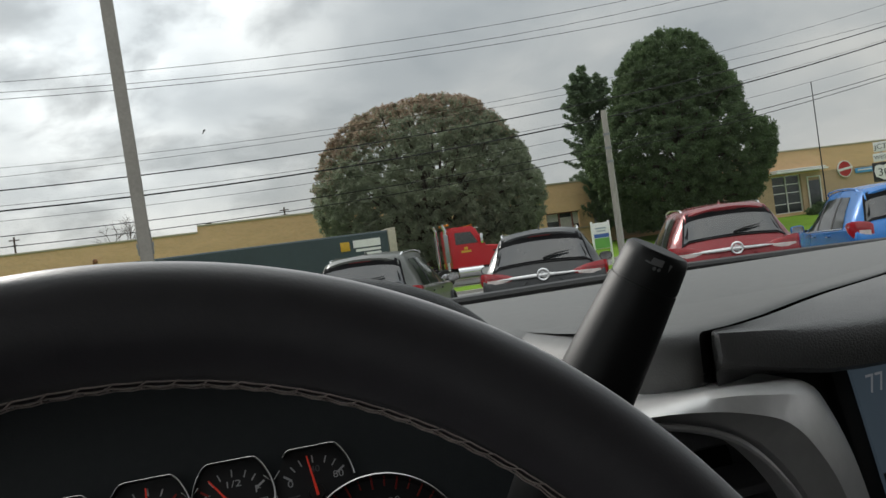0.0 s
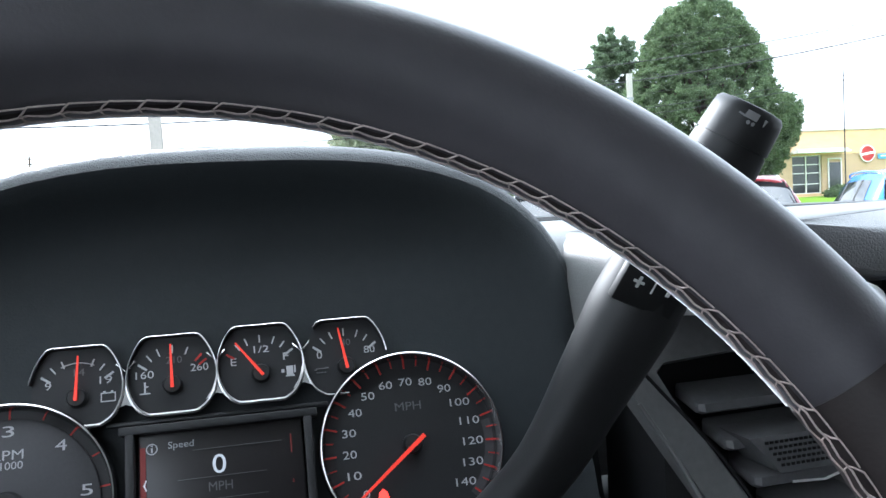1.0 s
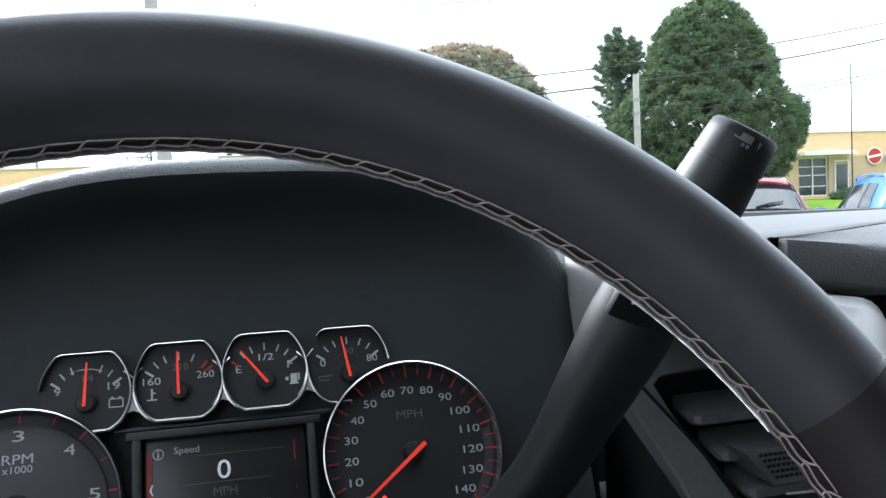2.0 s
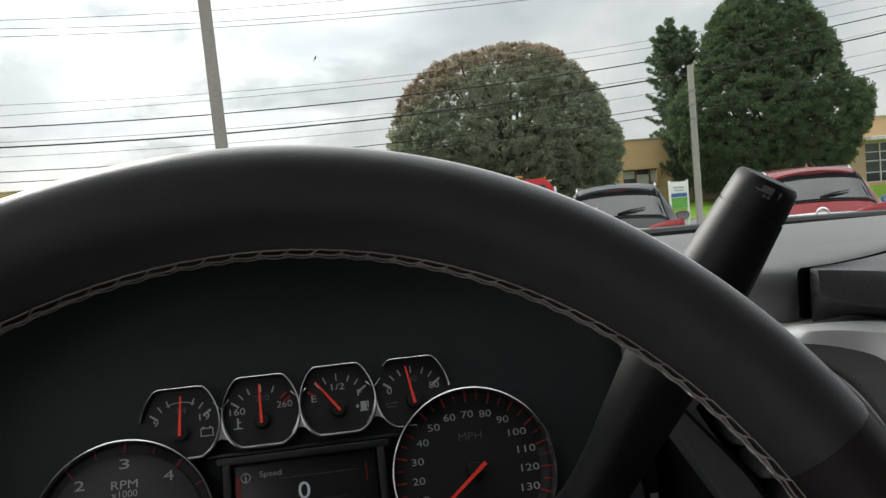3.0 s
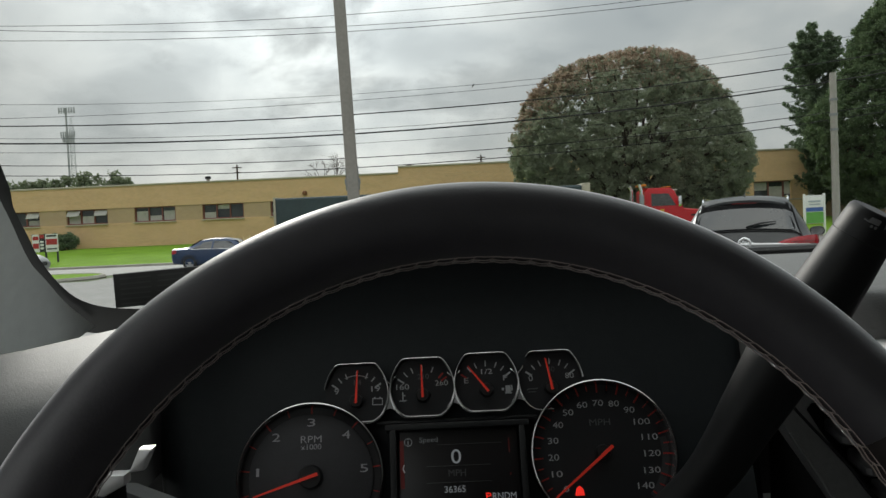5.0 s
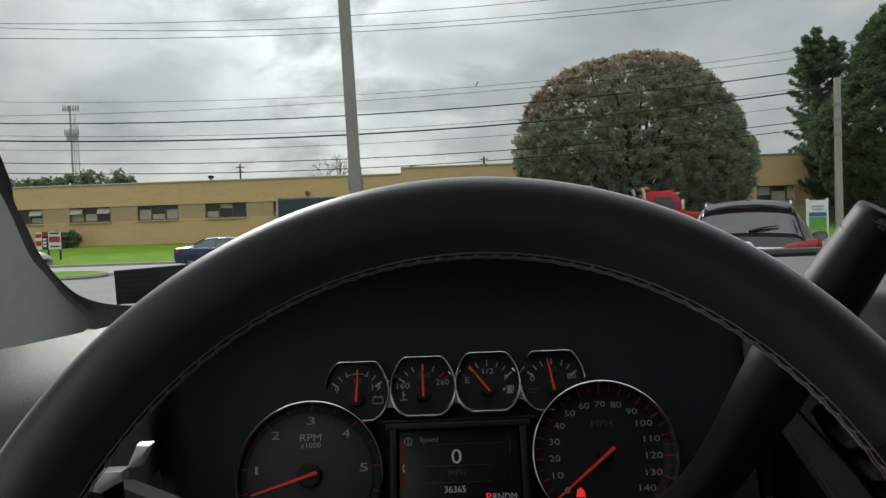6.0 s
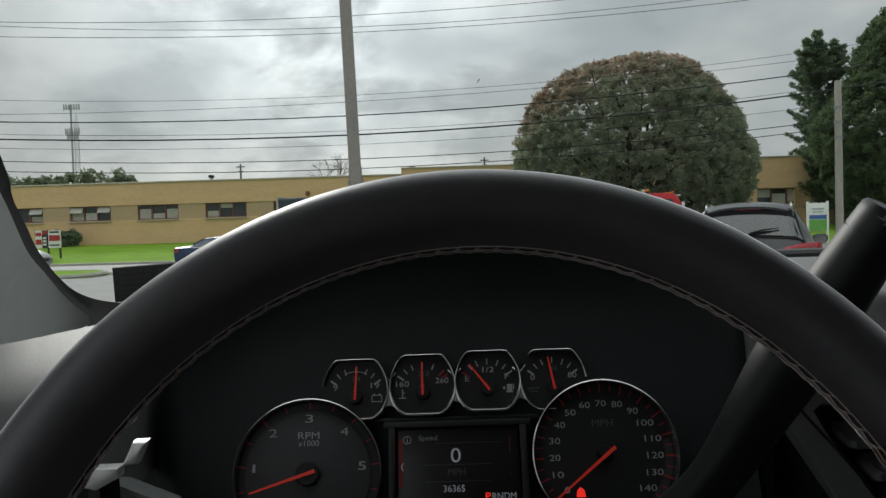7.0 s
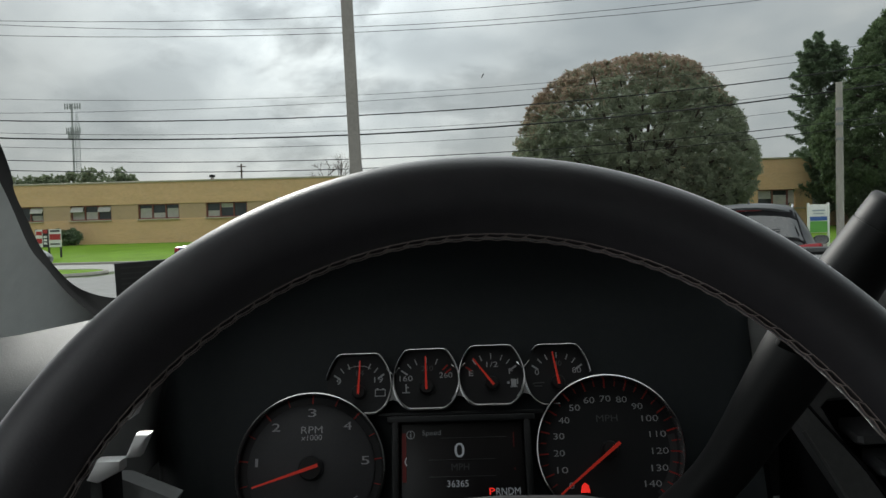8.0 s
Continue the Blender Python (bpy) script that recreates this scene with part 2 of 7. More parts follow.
M_SCREEN = mat("display_dark", (0.010, 0.0085, 0.009), 0.3, var=0.15, scale=10)
M_PANE = pane_mat("windscreen_glass", (0.97, 0.985, 0.975), 0.25)


# ---- building blocks ----
def part(name, bm, material, parent=None, label="", smooth=True):
    """Links a bmesh as one mesh object, under a thing or a part."""
    me = bpy.data.meshes.new(name)
    bm.normal_update()
    bm.to_mesh(me)
    bm.free()
    return link(name, me, material, parent, label, smooth)


def link(name, me, material, parent=None, label="", smooth=True):
    if smooth:
        me.shade_smooth()
        if len(me.polygons) > 1:
            me.set_sharp_from_angle(angle=radians(38))
    for x in material if isinstance(material, (list, tuple)) else [material]:
        me.materials.append(x)
    ob = new(name, me)
    if parent:
        ob.parent = parent
    return tagged(ob, label)


def thing(name, m, label, category, group="", kind=""):
    ob = new(name)
    ob.empty_display_size = 0.05
    ob.matrix_world = m if isinstance(m, Matrix) else pose(*m)
    return tagged(ob, label, category, group, kind)


def box(bm, c, s, bevel=0.0, m=None):
    r = bmesh.ops.create_cube(bm, size=1, matrix=Matrix.Translation(c) @ Matrix.Diagonal((*s, 1)))
    vs = r["verts"]
    if bevel:
        es = {e for v in vs for e in v.link_edges}
        out = bmesh.ops.bevel(bm, geom=list(es), offset=bevel, segments=2, affect="EDGES", profile=0.5)
        vs = list({v for f in out["faces"] for v in f.verts} | {v for v in vs if v.is_valid})
    if m is not None:
        bmesh.ops.transform(bm, matrix=m, verts=[v for v in vs if v.is_valid])
    return bm


def boxes(*items):
    bm = bmesh.new()
    for it in items:
        box(bm, *it)
    return bm


def loft(rings, closed=True, caps=True):
    """A skin over rings of equally many points."""
    bm = bmesh.new()
    vs = [[bm.verts.new(p) for p in r] for r in rings]
    n = len(rings[0])
    for a, b in zip(vs, vs[1:]):
        for i in range(n if closed else n - 1):
            j = (i + 1) % n
            bm.faces.new((a[i], a[j], b[j], b[i]))
    if caps and closed:
        bm.faces.new(vs[0][::-1]), bm.faces.new(vs[-1])
    bmesh.ops.recalc_face_normals(bm, faces=bm.faces)
    return bm


def ring(c, u, v, ru, rv, n, power=2.0):
    out = []
    for i in range(n):
        a = 2 * math.pi * i / n
        ca, sa = math.cos(a), math.sin(a)
        x = math.copysign(abs(ca) ** (2 / power), ca) * ru
        y = math.copysign(abs(sa) ** (2 / power), sa) * rv
        out.append(Vector(c) + Vector(u) * x + Vector(v) * y)
    return out


def sweep(points, radii, n=12, power=2.0, flat=1.0, up=(0, 0, 1), closed=False):
    """A tube along points, its radius given point by point."""
    pts = [Vector(p) for p in points]
    rings = []
    for i, p in enumerate(pts):
        if closed:
            t = pts[(i + 1) % len(pts)] - pts[i - 1]
        else:
            t = pts[min(i + 1, len(pts) - 1)] - pts[max(i - 1, 0)]
        t.normalize()
        u = t.cross(Vector(up))
        u = (u if u.length > 1e-4 else t.cross(Vector((1, 0, 0)))).normalized()
        v = u.cross(t)
        r = radii[i] if isinstance(radii, (list, tuple)) else radii
        rings.append(ring(p, u, v, r, r * flat, n, power))
    if closed:
        rings.append(rings[0])
    bm = loft(rings, caps=not closed)
    if closed:
        bmesh.ops.remove_doubles(bm, verts=bm.verts, dist=1e-6)
    return bm


def prism(outline, y0, y1, axis="y"):
    """A flat outline in x and z (or x and y) given thickness."""
    if axis == "y":
        return loft([[(x, y0, z) for x, z in outline], [(x, y1, z) for x, z in outline]])
    if axis == "x":
        return loft([[(y0, a, z) for a, z in outline], [(y1, a, z) for a, z in outline]])
    return loft([[(x, y, y0) for x, y in outline], [(x, y, y1) for x, y in outline]])


def lathe(profile, n=40, axis="y"):
    """Turns (radius, along) pairs round an axis."""
    rings = []
    for r, a in profile:
        row = []
        for i in range(n):
            t = 2 * math.pi * i / n
            x, z = r * math.cos(t), r * math.sin(t)
            row.append((x, a, z) if axis == "y" else (x, z, a) if axis == "z" else (a, x, z))
        rings.append(row)
    bm = loft(rings, caps=False)
    bm.verts.ensure_lookup_table()
    most = max(r for r, a in profile)
    for k, sel in ((0, range(n)), (len(rings) - 1, range(n * (len(rings) - 1), n * len(rings)))):
        if profile[k][0] < 0.3 * most:
            bm.faces.new([bm.verts[i] for i in sel])
    bmesh.ops.recalc_face_normals(bm, faces=bm.faces)
    return bm


def smooth_path(points, n):
    """Points spread along a Catmull-Rom curve."""
    p = [Vector(q) for q in points]
    p = [2 * p[0] - p[1]] + p + [2 * p[-1] - p[-2]]
    out = []
    for i in range(1, len(p) - 2):
        for k in range(n):
            t = k / n
            a, b, c, d = p[i - 1], p[i], p[i + 1], p[i + 2]
            out.append(0.5 * (2 * b + (c - a) * t + (2 * a - 5 * b + 4 * c - d) * t * t + (3 * b - a - 3 * c + d) * t ** 3))
    return out + [p[-2]]


def writing(name, words, size, m, material, parent, align="CENTER", bold=0.0, thick=0.0):
    """Words as a flat mesh: x along the line, y up the letters, before the pose m."""
    cu = bpy.data.curves.new(name, "FONT")
    cu.body, cu.size, cu.align_x, cu.align_y, cu.offset, cu.extrude = words, size, align, "CENTER", bold, thick
    cu.resolution_u = 3
    tmp = bpy.data.objects.new(name, cu)
    me = bpy.data.meshes.new_from_object(tmp)
    bpy.data.objects.remove(tmp)
    bpy.data.curves.remove(cu)
    me.transform(m)
    me.name = name
    return link(name, me, material, parent, smooth=False)

# ---- ground, road, lawns ----
SKEW = 0.068                       # the road and the building run a little off the x axis


def ground_z(x, y):
    v = y + SKEW * x
    if v < 14:
        return 0.0
    if v < 36:
        return -0.28 * (v - 14) / 22
    if v < 42.5:
        return -0.28
    if v < 58:
        return -0.28 + 0.76 * (v - 42.5) / 15.5
    return 0.48


def sheet(name, xs, vs, lift, material, label, category, thick=0.0):
    """A sheet over a patch of ground, in x and in the distance from the truck, raised by lift."""
    bm = bmesh.new()
    g = [[bm.verts.new((x, v - SKEW * x, ground_z(x, v - SKEW * x) + lift)) for x in xs] for v in vs]
    for a, b in zip(g, g[1:]):
        for i in range(len(xs) - 1):
            bm.faces.new((a[i], a[i + 1], b[i + 1], b[i]))
    if thick:
        r = bmesh.ops.extrude_face_region(bm, geom=bm.faces[:])
        bmesh.ops.translate(bm, vec=(0, 0, -thick), verts=[e for e in r["geom"] if isinstance(e, bmesh.types.BMVert)])
        bmesh.ops.recalc_face_normals(bm, faces=bm.faces)
    ob = part(name, bm, material, smooth=False)
    return tagged(ob, label, category, kind="structure")


def span(a, b, n):
    return [a + (b - a) * i / n for i in range(n + 1)]


sheet("ground", [-3000, -800, -200, -80, -40, 0, 40, 80, 200, 800, 3000], [-3000, -500, -60, -10, 4, 14, 20, 28, 36, 42.5, 47, 52, 58, 75, 200, 900, 4000], -0.02,
      M_EARTH, "grassy ground that runs to the horizon", "ground")
sheet("parking_lot", span(-70, 70, 14), [-40, -8, 4, 14, 20, 28.6], 0.0, M_ASPHALT, "worn grey asphalt of the car park", "car park")
sheet("driveway", span(-11.6, -6.6, 2), [28.58, 31, 34.1], -0.001, M_ASPHALT, "asphalt driveway mouth between grass islands", "driveway")
sheet("road", span(-160, 160, 16), [34, 36, 39, 42.5], -0.006, M_ROAD, "pale grey asphalt road with two lanes", "road")
sheet("lawn_far", span(-120, 120, 24), [42.72, 45, 49, 53, 58.5], 0.10, M_LAWN, "mown green lawn in front of the brick building", "lawn", 0.2)
sheet("kerb_far", span(-120, 120, 24), [42.5, 42.72], 0.11, M_KERB, "concrete kerb along the lawn", "kerb", 0.3)
sheet("verge_right", span(-6.2, 90, 16), [28.8, 31, 33.8], 0.10, M_LAWN, "mown grass verge between car park and road", "lawn", 0.2)
sheet("kerb_verge", span(-6.4, 90, 16), [28.6, 28.8], 0.11, M_KERB, "concrete kerb of the grass verge", "kerb", 0.3)
sheet("kerb_verge_road", span(-6.4, 90, 16), [33.8, 34.0], 0.11, M_KERB, "concrete kerb between verge and road", "kerb", 0.3)


def grass_island():
    """A kerbed island with a rounded nose beside the driveway."""
    zi = ground_z(-12, 31)
    pts = [(-60, 28.9)] + [(-14.2 + 2.1 * math.cos(a), 31.2 + 2.3 * math.sin(a)) for a in span(-math.pi / 2, math.pi / 2, 10)] + [(-60, 33.5)]
    pts = [(x, v - SKEW * x) for x, v in pts]
    ob = part("grass_island", prism(pts, zi - 0.2, zi + 0.10, "z"), M_LAWN, smooth=False)
    tagged(ob, "kerbed grass island at the driveway mouth", "lawn", kind="structure")
    edge = sweep([(x, y, zi + 0.03) for x, y in pts], 0.11, 6)
    tagged(part("kerb_island", edge, M_KERB), "rounded concrete kerb of the grass island", "kerb", kind="structure")


grass_island()

# ---- the brick building ----
FACADE = Matrix.Translation((0, 58, 0)) @ Matrix.Rotation(-math.atan(SKEW), 4, "Z")


def building():
    th = thing("brick_building", FACADE, "long low buff brick building with a flat roof", "building")
    base, x0, x1 = 0.2, -70.0, 66.0
    # wings: start, end, roof height
    wings = [(-70, -0.05, 5.0), (-0.05, 31.2, 5.45), (31.2, 66, 5.9)]
    holes = [(-29.65 - 5.03 * k, 3.05, 2.33, 3.42) for k in range(4)]
    holes += [(x, 3.05, 2.33, 3.42) for x in (-24.6, -19.57, -14.54, -9.52, -4.5)]
    holes += [(4.4, 3.2, 2.0, 3.28), (25.7, 3.3, 1.93, 3.26), (29.6, 3.3, 1.93, 3.26), (45.7, 2.75, 0.8, 3.95)]
    holes.sort()
    low = min(h[2] for h in holes)
    for a, b, top in wings:
        hs = [h for h in holes if a <= h[0] < b]
        bm = bmesh.new()
        z0, z1 = (hs[0][2], hs[0][3])
        zs = sorted({(h[2], h[3]) for h in hs})
        seg = [(a, b, z0, z1)] if len(zs) == 1 else []
        if len(zs) == 1:
            # between the windows the brick is set back in panels
            cuts = [a] + [x for h in hs for x in (h[0], h[0] + h[1])] + [b]
            for e0, e1 in zip(cuts[::2], cuts[1::2]):
                part("brick_panel", boxes((((e0 + e1) / 2, 0.225, (z0 + z1) / 2), (e1 - e0, 0.35, z1 - z0))), M_BRICK2, th, "greyer recessed brick panel", smooth=False)
        else:
            edges = [a] + [h[0] - 1.2 for h in hs[1:]] + [b]
            for (hx, hw, z0, z1), e0, e1 in zip(hs, edges, edges[1:]):
                box(bm, ((e0 + hx) / 2, 0.2, (z0 + z1) / 2), (hx - e0, 0.4, z1 - z0))
                box(bm, ((hx + hw + e1) / 2, 0.2, (z0 + z1) / 2), (e1 - hx - hw, 0.4, z1 - z0))
                seg.append((e0, e1, z0, z1))
        for e0, e1, z0, z1 in seg:
            box(bm, ((e0 + e1) / 2, 0.2, (base + z0) / 2), (e1 - e0, 0.4, z0 - base))
            box(bm, ((e0 + e1) / 2, 0.2, (z1 + top) / 2), (e1 - e0, 0.4, top - z1))
        part("wall", bm, M_BRICK, th, smooth=False)
        part("back_wall", boxes((((a + b) / 2, 22.8, (base + top) / 2), (b - a, 0.4, top - base))), M_BRICK, th, smooth=False)
        part("roof", boxes((((a + b) / 2, 11.5, top - 0.15), (b - a, 22.3, 0.2))), M_ROOF, th, smooth=False)
        part("coping", boxes((((a + b) / 2, 0.18, top + 0.06), (b - a, 0.5, 0.12), 0.02)), M_COPING, th, "tan metal coping along the roof edge")
        part("end_wall", boxes(((a + 0.2, 11.4, (base + top) / 2 + 0.01), (0.39, 22.0, top - base))), M_BRICK, th, smooth=False)
    part("end_wall", boxes(((65.8, 11.4, 3.0), (0.39, 22.0, 5.7))), M_BRICK, th, smooth=False)
    rnd = random.Random(4)
    for hx, hw, z0, z1 in holes:
        shop = hx > 40
        w = part("window", boxes(((hx + hw / 2, 0.30, (z0 + z1) / 2), (hw - 0.004, 0.02, z1 - z0 - 0.004))), M_WGLASS, th, smooth=False)
        bm = bmesh.new()
        n = 2 if shop else 3
        for k in range(n + 1):
            box(bm, (hx + 0.05 + (hw - 0.1) * k / n, 0.245, (z0 + z1) / 2), (0.09, 0.09, z1 - z0))
        for z in ((z0 + 0.04, z1 - 0.04) if not shop else (z0 + 0.04, z0 + 0.8, z0 + 1.7, z0 + 2.4, z1 - 0.04)):
            box(bm, (hx + hw / 2, 0.242, z), (hw, 0.08, 0.07))
        part("window_frame", bm, M_WHITE if shop else M_WFRAME, w, smooth=False)
        if not shop:
            part("window_sill", boxes(((hx + hw / 2, 0.06, z0 - 0.05), (hw + 0.1, 0.34, 0.09), 0.01)), M_SILL, w)
            for k in range(3):
                if rnd.random() < 0.75:
                    d = rnd.uniform(0.25, 0.75) * (z1 - z0)
                    part("blind", boxes(((hx + (k + 0.5) * hw / 3, 0.283, z1 - d / 2 - 0.02 if rnd.random() < 0.5 else z0 + d / 2), (hw / 3 - 0.16, 0.01, d))), M_BLIND, w, smooth=False)
            if abs(hx + 24.6) < 3 or hx < -28:
                for k in (0, 2):
                    m = Matrix.Translation((hx + (k + 0.5) * hw / 3, 0.2, z1 - 0.1)) @ Matrix.Rotation(radians(-38), 4, "X")
                    part("open_sash", box(bmesh.new(), (0, 0, -0.24), (hw / 3 - 0.1, 0.04, 0.5), 0.0, m), M_BLIND, w, "tilted-open pale window sash", smooth=False)
    # flat canopy and doorway on the taller wing
    part("canopy", boxes(((47.9, -0.55, 4.17), (4.9, 1.1, 0.16), 0.02), ((47.9, -0.5, 4.34), (4.6, 1.0, 0.12), 0.02)), M_WHITE, th, "flat white canopy over the entrance")
    d = part("door", boxes(((49.6, -0.02, 2.0), (1.1, 0.06, 2.6), 0.01)), M_WGLASS, th, "dark glazed entrance door")
    part("door_frame", boxes(((49.0, -0.03, 2.1), (0.1, 0.1, 3.0)), ((50.2, -0.03, 2.1), (0.1, 0.1, 3.0)), ((49.6, -0.03, 3.6), (1.3, 0.1, 0.1))), M_WHITE, d, smooth=False)
    return th


building()


def wall_sign():
    th = thing("round_wall_sign", FACADE @ Matrix.Translation((52.7, -0.06, 3.9)), "round red sign with a white band on the brick wall", "sign")
    part("disc", lathe([(0.02, -0.08), (0.62, -0.08), (0.64, -0.05), (0.64, 0.05), (0.02, 0.05)], 32), mat("sign_red", (0.42, 0.02, 0.02), 0.4), th)
    part("rim", lathe([(0.635, -0.09), (0.70, -0.085), (0.70, 0.05), (0.635, 0.05), (0.635, -0.09)], 32), M_WHITE, th)
    bm = bmesh.new()
    box(bm, (0, -0.1, 0), (1.5, 0.03, 0.2), 0.02, Matrix.Rotation(radians(-8), 4, "Y"))
    part("band", bm, M_WHITE, th)
    th2 = thing("blue_wall_sign", FACADE @ Matrix.Translation((54.7, -0.04, 3.62)), "narrow light blue sign board on the brick wall", "sign")
    part("board", boxes(((0, 0, 0), (1.9, 0.06, 0.42), 0.01)), mat("sign_blue", (0.08, 0.32, 0.62), 0.4), th2)
    part("lettering", boxes(((0, -0.035, 0.04), (1.4, 0.01, 0.1))), M_WHITE, th2)


wall_sign()


def roof_bits():
    for x, z, h in ((-14.9, 5.0, 0.55), (0.6, 5.45, 0.3)):
        th = thing("roof_vent", FACADE @ Matrix.Translation((x, 3.0, z)), "small dark vent pipe on the flat roof", "vent")
        part("pipe", lathe([(0.12, -0.1), (0.12, h - 0.1), (0.02, h - 0.1)], 12, "z"), M_STEEL, th)
        part("cap", lathe([(0.02, h - 0.1), (0.24, h - 0.1), (0.22, h + 0.08), (0.03, h + 0.12)], 12, "z"), M_BLACKTRIM, th)


roof_bits()


def wall_lamp():
    th = thing("wall_lamp", FACADE @ Matrix.Translation((-6.92, -0.10, 3.78)), "small rust-brown round lamp on the brick wall", "lamp")
    part("stem", sweep([(0, 0.10, -0.32), (0, 0.0, -0.28), (0, 0.0, 0.0)], 0.03, 8, up=(1, 0, 0)), M_STEEL, th)
    part("globe", lathe([(0.02, -0.05), (0.12, -0.03), (0.17, 0.08), (0.17, 0.16), (0.12, 0.27), (0.02, 0.30)], 18, "z"), mat("rust_paint", (0.22, 0.085, 0.035), 0.6), th)


wall_lamp()


# ---- trees ----
def leaf_mat(name, a, b, c):
    m = mat(name, a, 0.75, var=0.3, scale=0.6, tone=b, spec=0.25)
    nt = m.node_tree
    N, L = nt.nodes.new, nt.links.new
    g, mx, rr = N("ShaderNodeNewGeometry"), N("ShaderNodeMix"), N("ShaderNodeMapRange")
    bs = nt.nodes["Principled BSDF"]
    old = bs.inputs["Base Color"].links[0].from_socket
    mx.data_type = "RGBA"
    mx.inputs["B"].default_value = (*c, 1)
    rr.inputs["To Max"].default_value = 0.7
    L(g.outputs["Random Per Island"], rr.inputs["Value"]), L(rr.outputs[0], mx.inputs["Factor"])
    L(old, mx.inputs["A"]), L(mx.outputs["Result"], bs.inputs["Base Color"])
    # thin leaves let some light through
    tl, sh = N("ShaderNodeBsdfTranslucent"), N("ShaderNodeMixShader")
    sh.inputs[0].default_value = 0.55
    L(mx.outputs["Result"], tl.inputs["Color"])
    L(bs.outputs[0], sh.inputs[1]), L(tl.outputs[0], sh.inputs[2]), L(sh.outputs[0], nt.nodes["Material Output"].inputs["Surface"])
    return m


M_LEAF = leaf_mat("leaf_green", (0.250, 0.298, 0.208), (0.312, 0.360, 0.248), (0.330, 0.350, 0.245))
M_LEAFRED = leaf_mat("leaf_turning", (0.40, 0.29, 0.22), (0.46, 0.33, 0.25), (0.37, 0.31, 0.22))
M_LEAFBIG = leaf_mat("leaf_dark_green", (0.090, 0.145, 0.075), (0.135, 0.20, 0.10), (0.165, 0.215, 0.105))
M_NEEDLES = leaf_mat("spruce_green", (0.135, 0.200, 0.120), (0.180, 0.250, 0.150), (0.200, 0.260, 0.150))
# far foliage colour is lightened to carry the haze of distance
M_LEAFFAR = leaf_mat("leaf_far_hazed", (0.15, 0.20, 0.12), (0.20, 0.24, 0.15), (0.21, 0.24, 0.15))


def leaves(name, clumps, per, size, material, parent, seed, pick=None):
    """Many small bent leaf sprays round clump centres (place, spread), as one mesh; pick chooses a leaf's material slot."""
    rs = np.random.RandomState(seed)
    c = np.array([k[0] for k in clumps], float).repeat(per, 0)
    s = np.array([k[1] for k in clumps], float).repeat(per, 0)
    n = len(c)
    d = rs.normal(size=(n, 3))
    d /= np.linalg.norm(d, axis=1)[:, None]
    p = c + d * (s * rs.uniform(0.25, 1.05, n))[:, None] * np.array([1, 1, 0.9])
    u = rs.normal(size=(n, 3)) + d * 0.4
    u /= np.linalg.norm(u, axis=1)[:, None]
    w = np.cross(u, rs.normal(size=(n, 3)))
    w /= np.linalg.norm(w, axis=1)[:, None]
    k = (size * rs.uniform(0.6, 1.4, n))[:, None]
    nrm = np.cross(u, w)
    v = np.stack([p - u * k, p + w * k * 0.55 + nrm * k * 0.2, p + u * k, p - w * k * 0.55 + nrm * k * 0.2], 1).reshape(-1, 3)
    i = np.arange(n)[:, None] * 4
    f = np.concatenate([i + [0, 1, 2], i + [0, 2, 3]])
    me = bpy.data.meshes.new(name)
    me.from_pydata(v.tolist(), [], f.tolist())
    ob = link(name, me, material, parent, smooth=False)
    if pick is not None:
        slot = np.asarray(pick(p, rs), int)
        me.polygons.foreach_set("material_index", np.concatenate([slot, slot]))
    return ob


def branches(base, top, r, targets, seed, parent):
    rnd = random.Random(seed)
    b, t = Vector(base), Vector(top)
    bend = Vector((rnd.uniform(-.2, .2), rnd.uniform(-.2, .2), 0))
    trunk = smooth_path([b - Vector((0, 0, 0.15)), b.lerp(t, 0.15), b.lerp(t, 0.5) + bend, t], 5)
    n = len(trunk)
    tr = part("trunk", sweep(trunk, [r * (1.5 - 0.5 * min(1, i / 3)) * (1 - 0.65 * i / n) for i in range(n)], 10, up=(0, 1, 0)), M_BARK, parent)
    bm = bmesh.new()
    for q in targets:
        q = Vector(q)
        k = rnd.uniform(0.3, 0.95)
        a = trunk[int(k * (n - 1))]
        mid = a.lerp(q, 0.5) + Vector((0, 0, rnd.uniform(0.1, 0.5)))
        pts = smooth_path([a, mid, q], 4)
        one = sweep(pts, [r * 0.28 * (1 - 0.8 * i / len(pts)) for i in range(len(pts))], 6, up=(0.1, 1, 0.2))
        tmp = bpy.data.meshes.new("limb")
        one.to_mesh(tmp)
        one.free()
        bm.from_mesh(tmp)
        bpy.data.meshes.remove(tmp)
    part("limbs", bm, M_BARK, parent)


def crown_clumps(blobs, count, spread, seed, shell=0.55, low=-99):
    """Clump centres within a union of ellipsoids, mostly near their skins."""
    rnd = random.Random(seed)
    out = []
    vols = [b[3] * b[4] * b[5] for b in blobs]
    while len(out) < count:
        b = rnd.choices(blobs, vols)[0]
        d = Vector((rnd.gauss(0, 1), rnd.gauss(0, 1), rnd.gauss(0, 1))).normalized()
        k = shell + (1 - shell) * rnd.random() ** 0.6
        lump = (1 + 0.10 * noise.noise(d * 2.3 + Vector(b[:3]) * 0.3)) * (abs(d.x) ** 2.5 + abs(d.y) ** 2.5 + abs(d.z) ** 2.5) ** -0.4
        if b[2] + d.z * b[5] * k * lump < low:
            continue
        p = Vector((b[0] + d.x * b[3] * k * lump, b[1] + d.y * b[4] * k * lump, b[2] + d.z * b[5] * k * lump))
        out.append((p, spread * rnd.uniform(0.65, 1.25)))
    return out


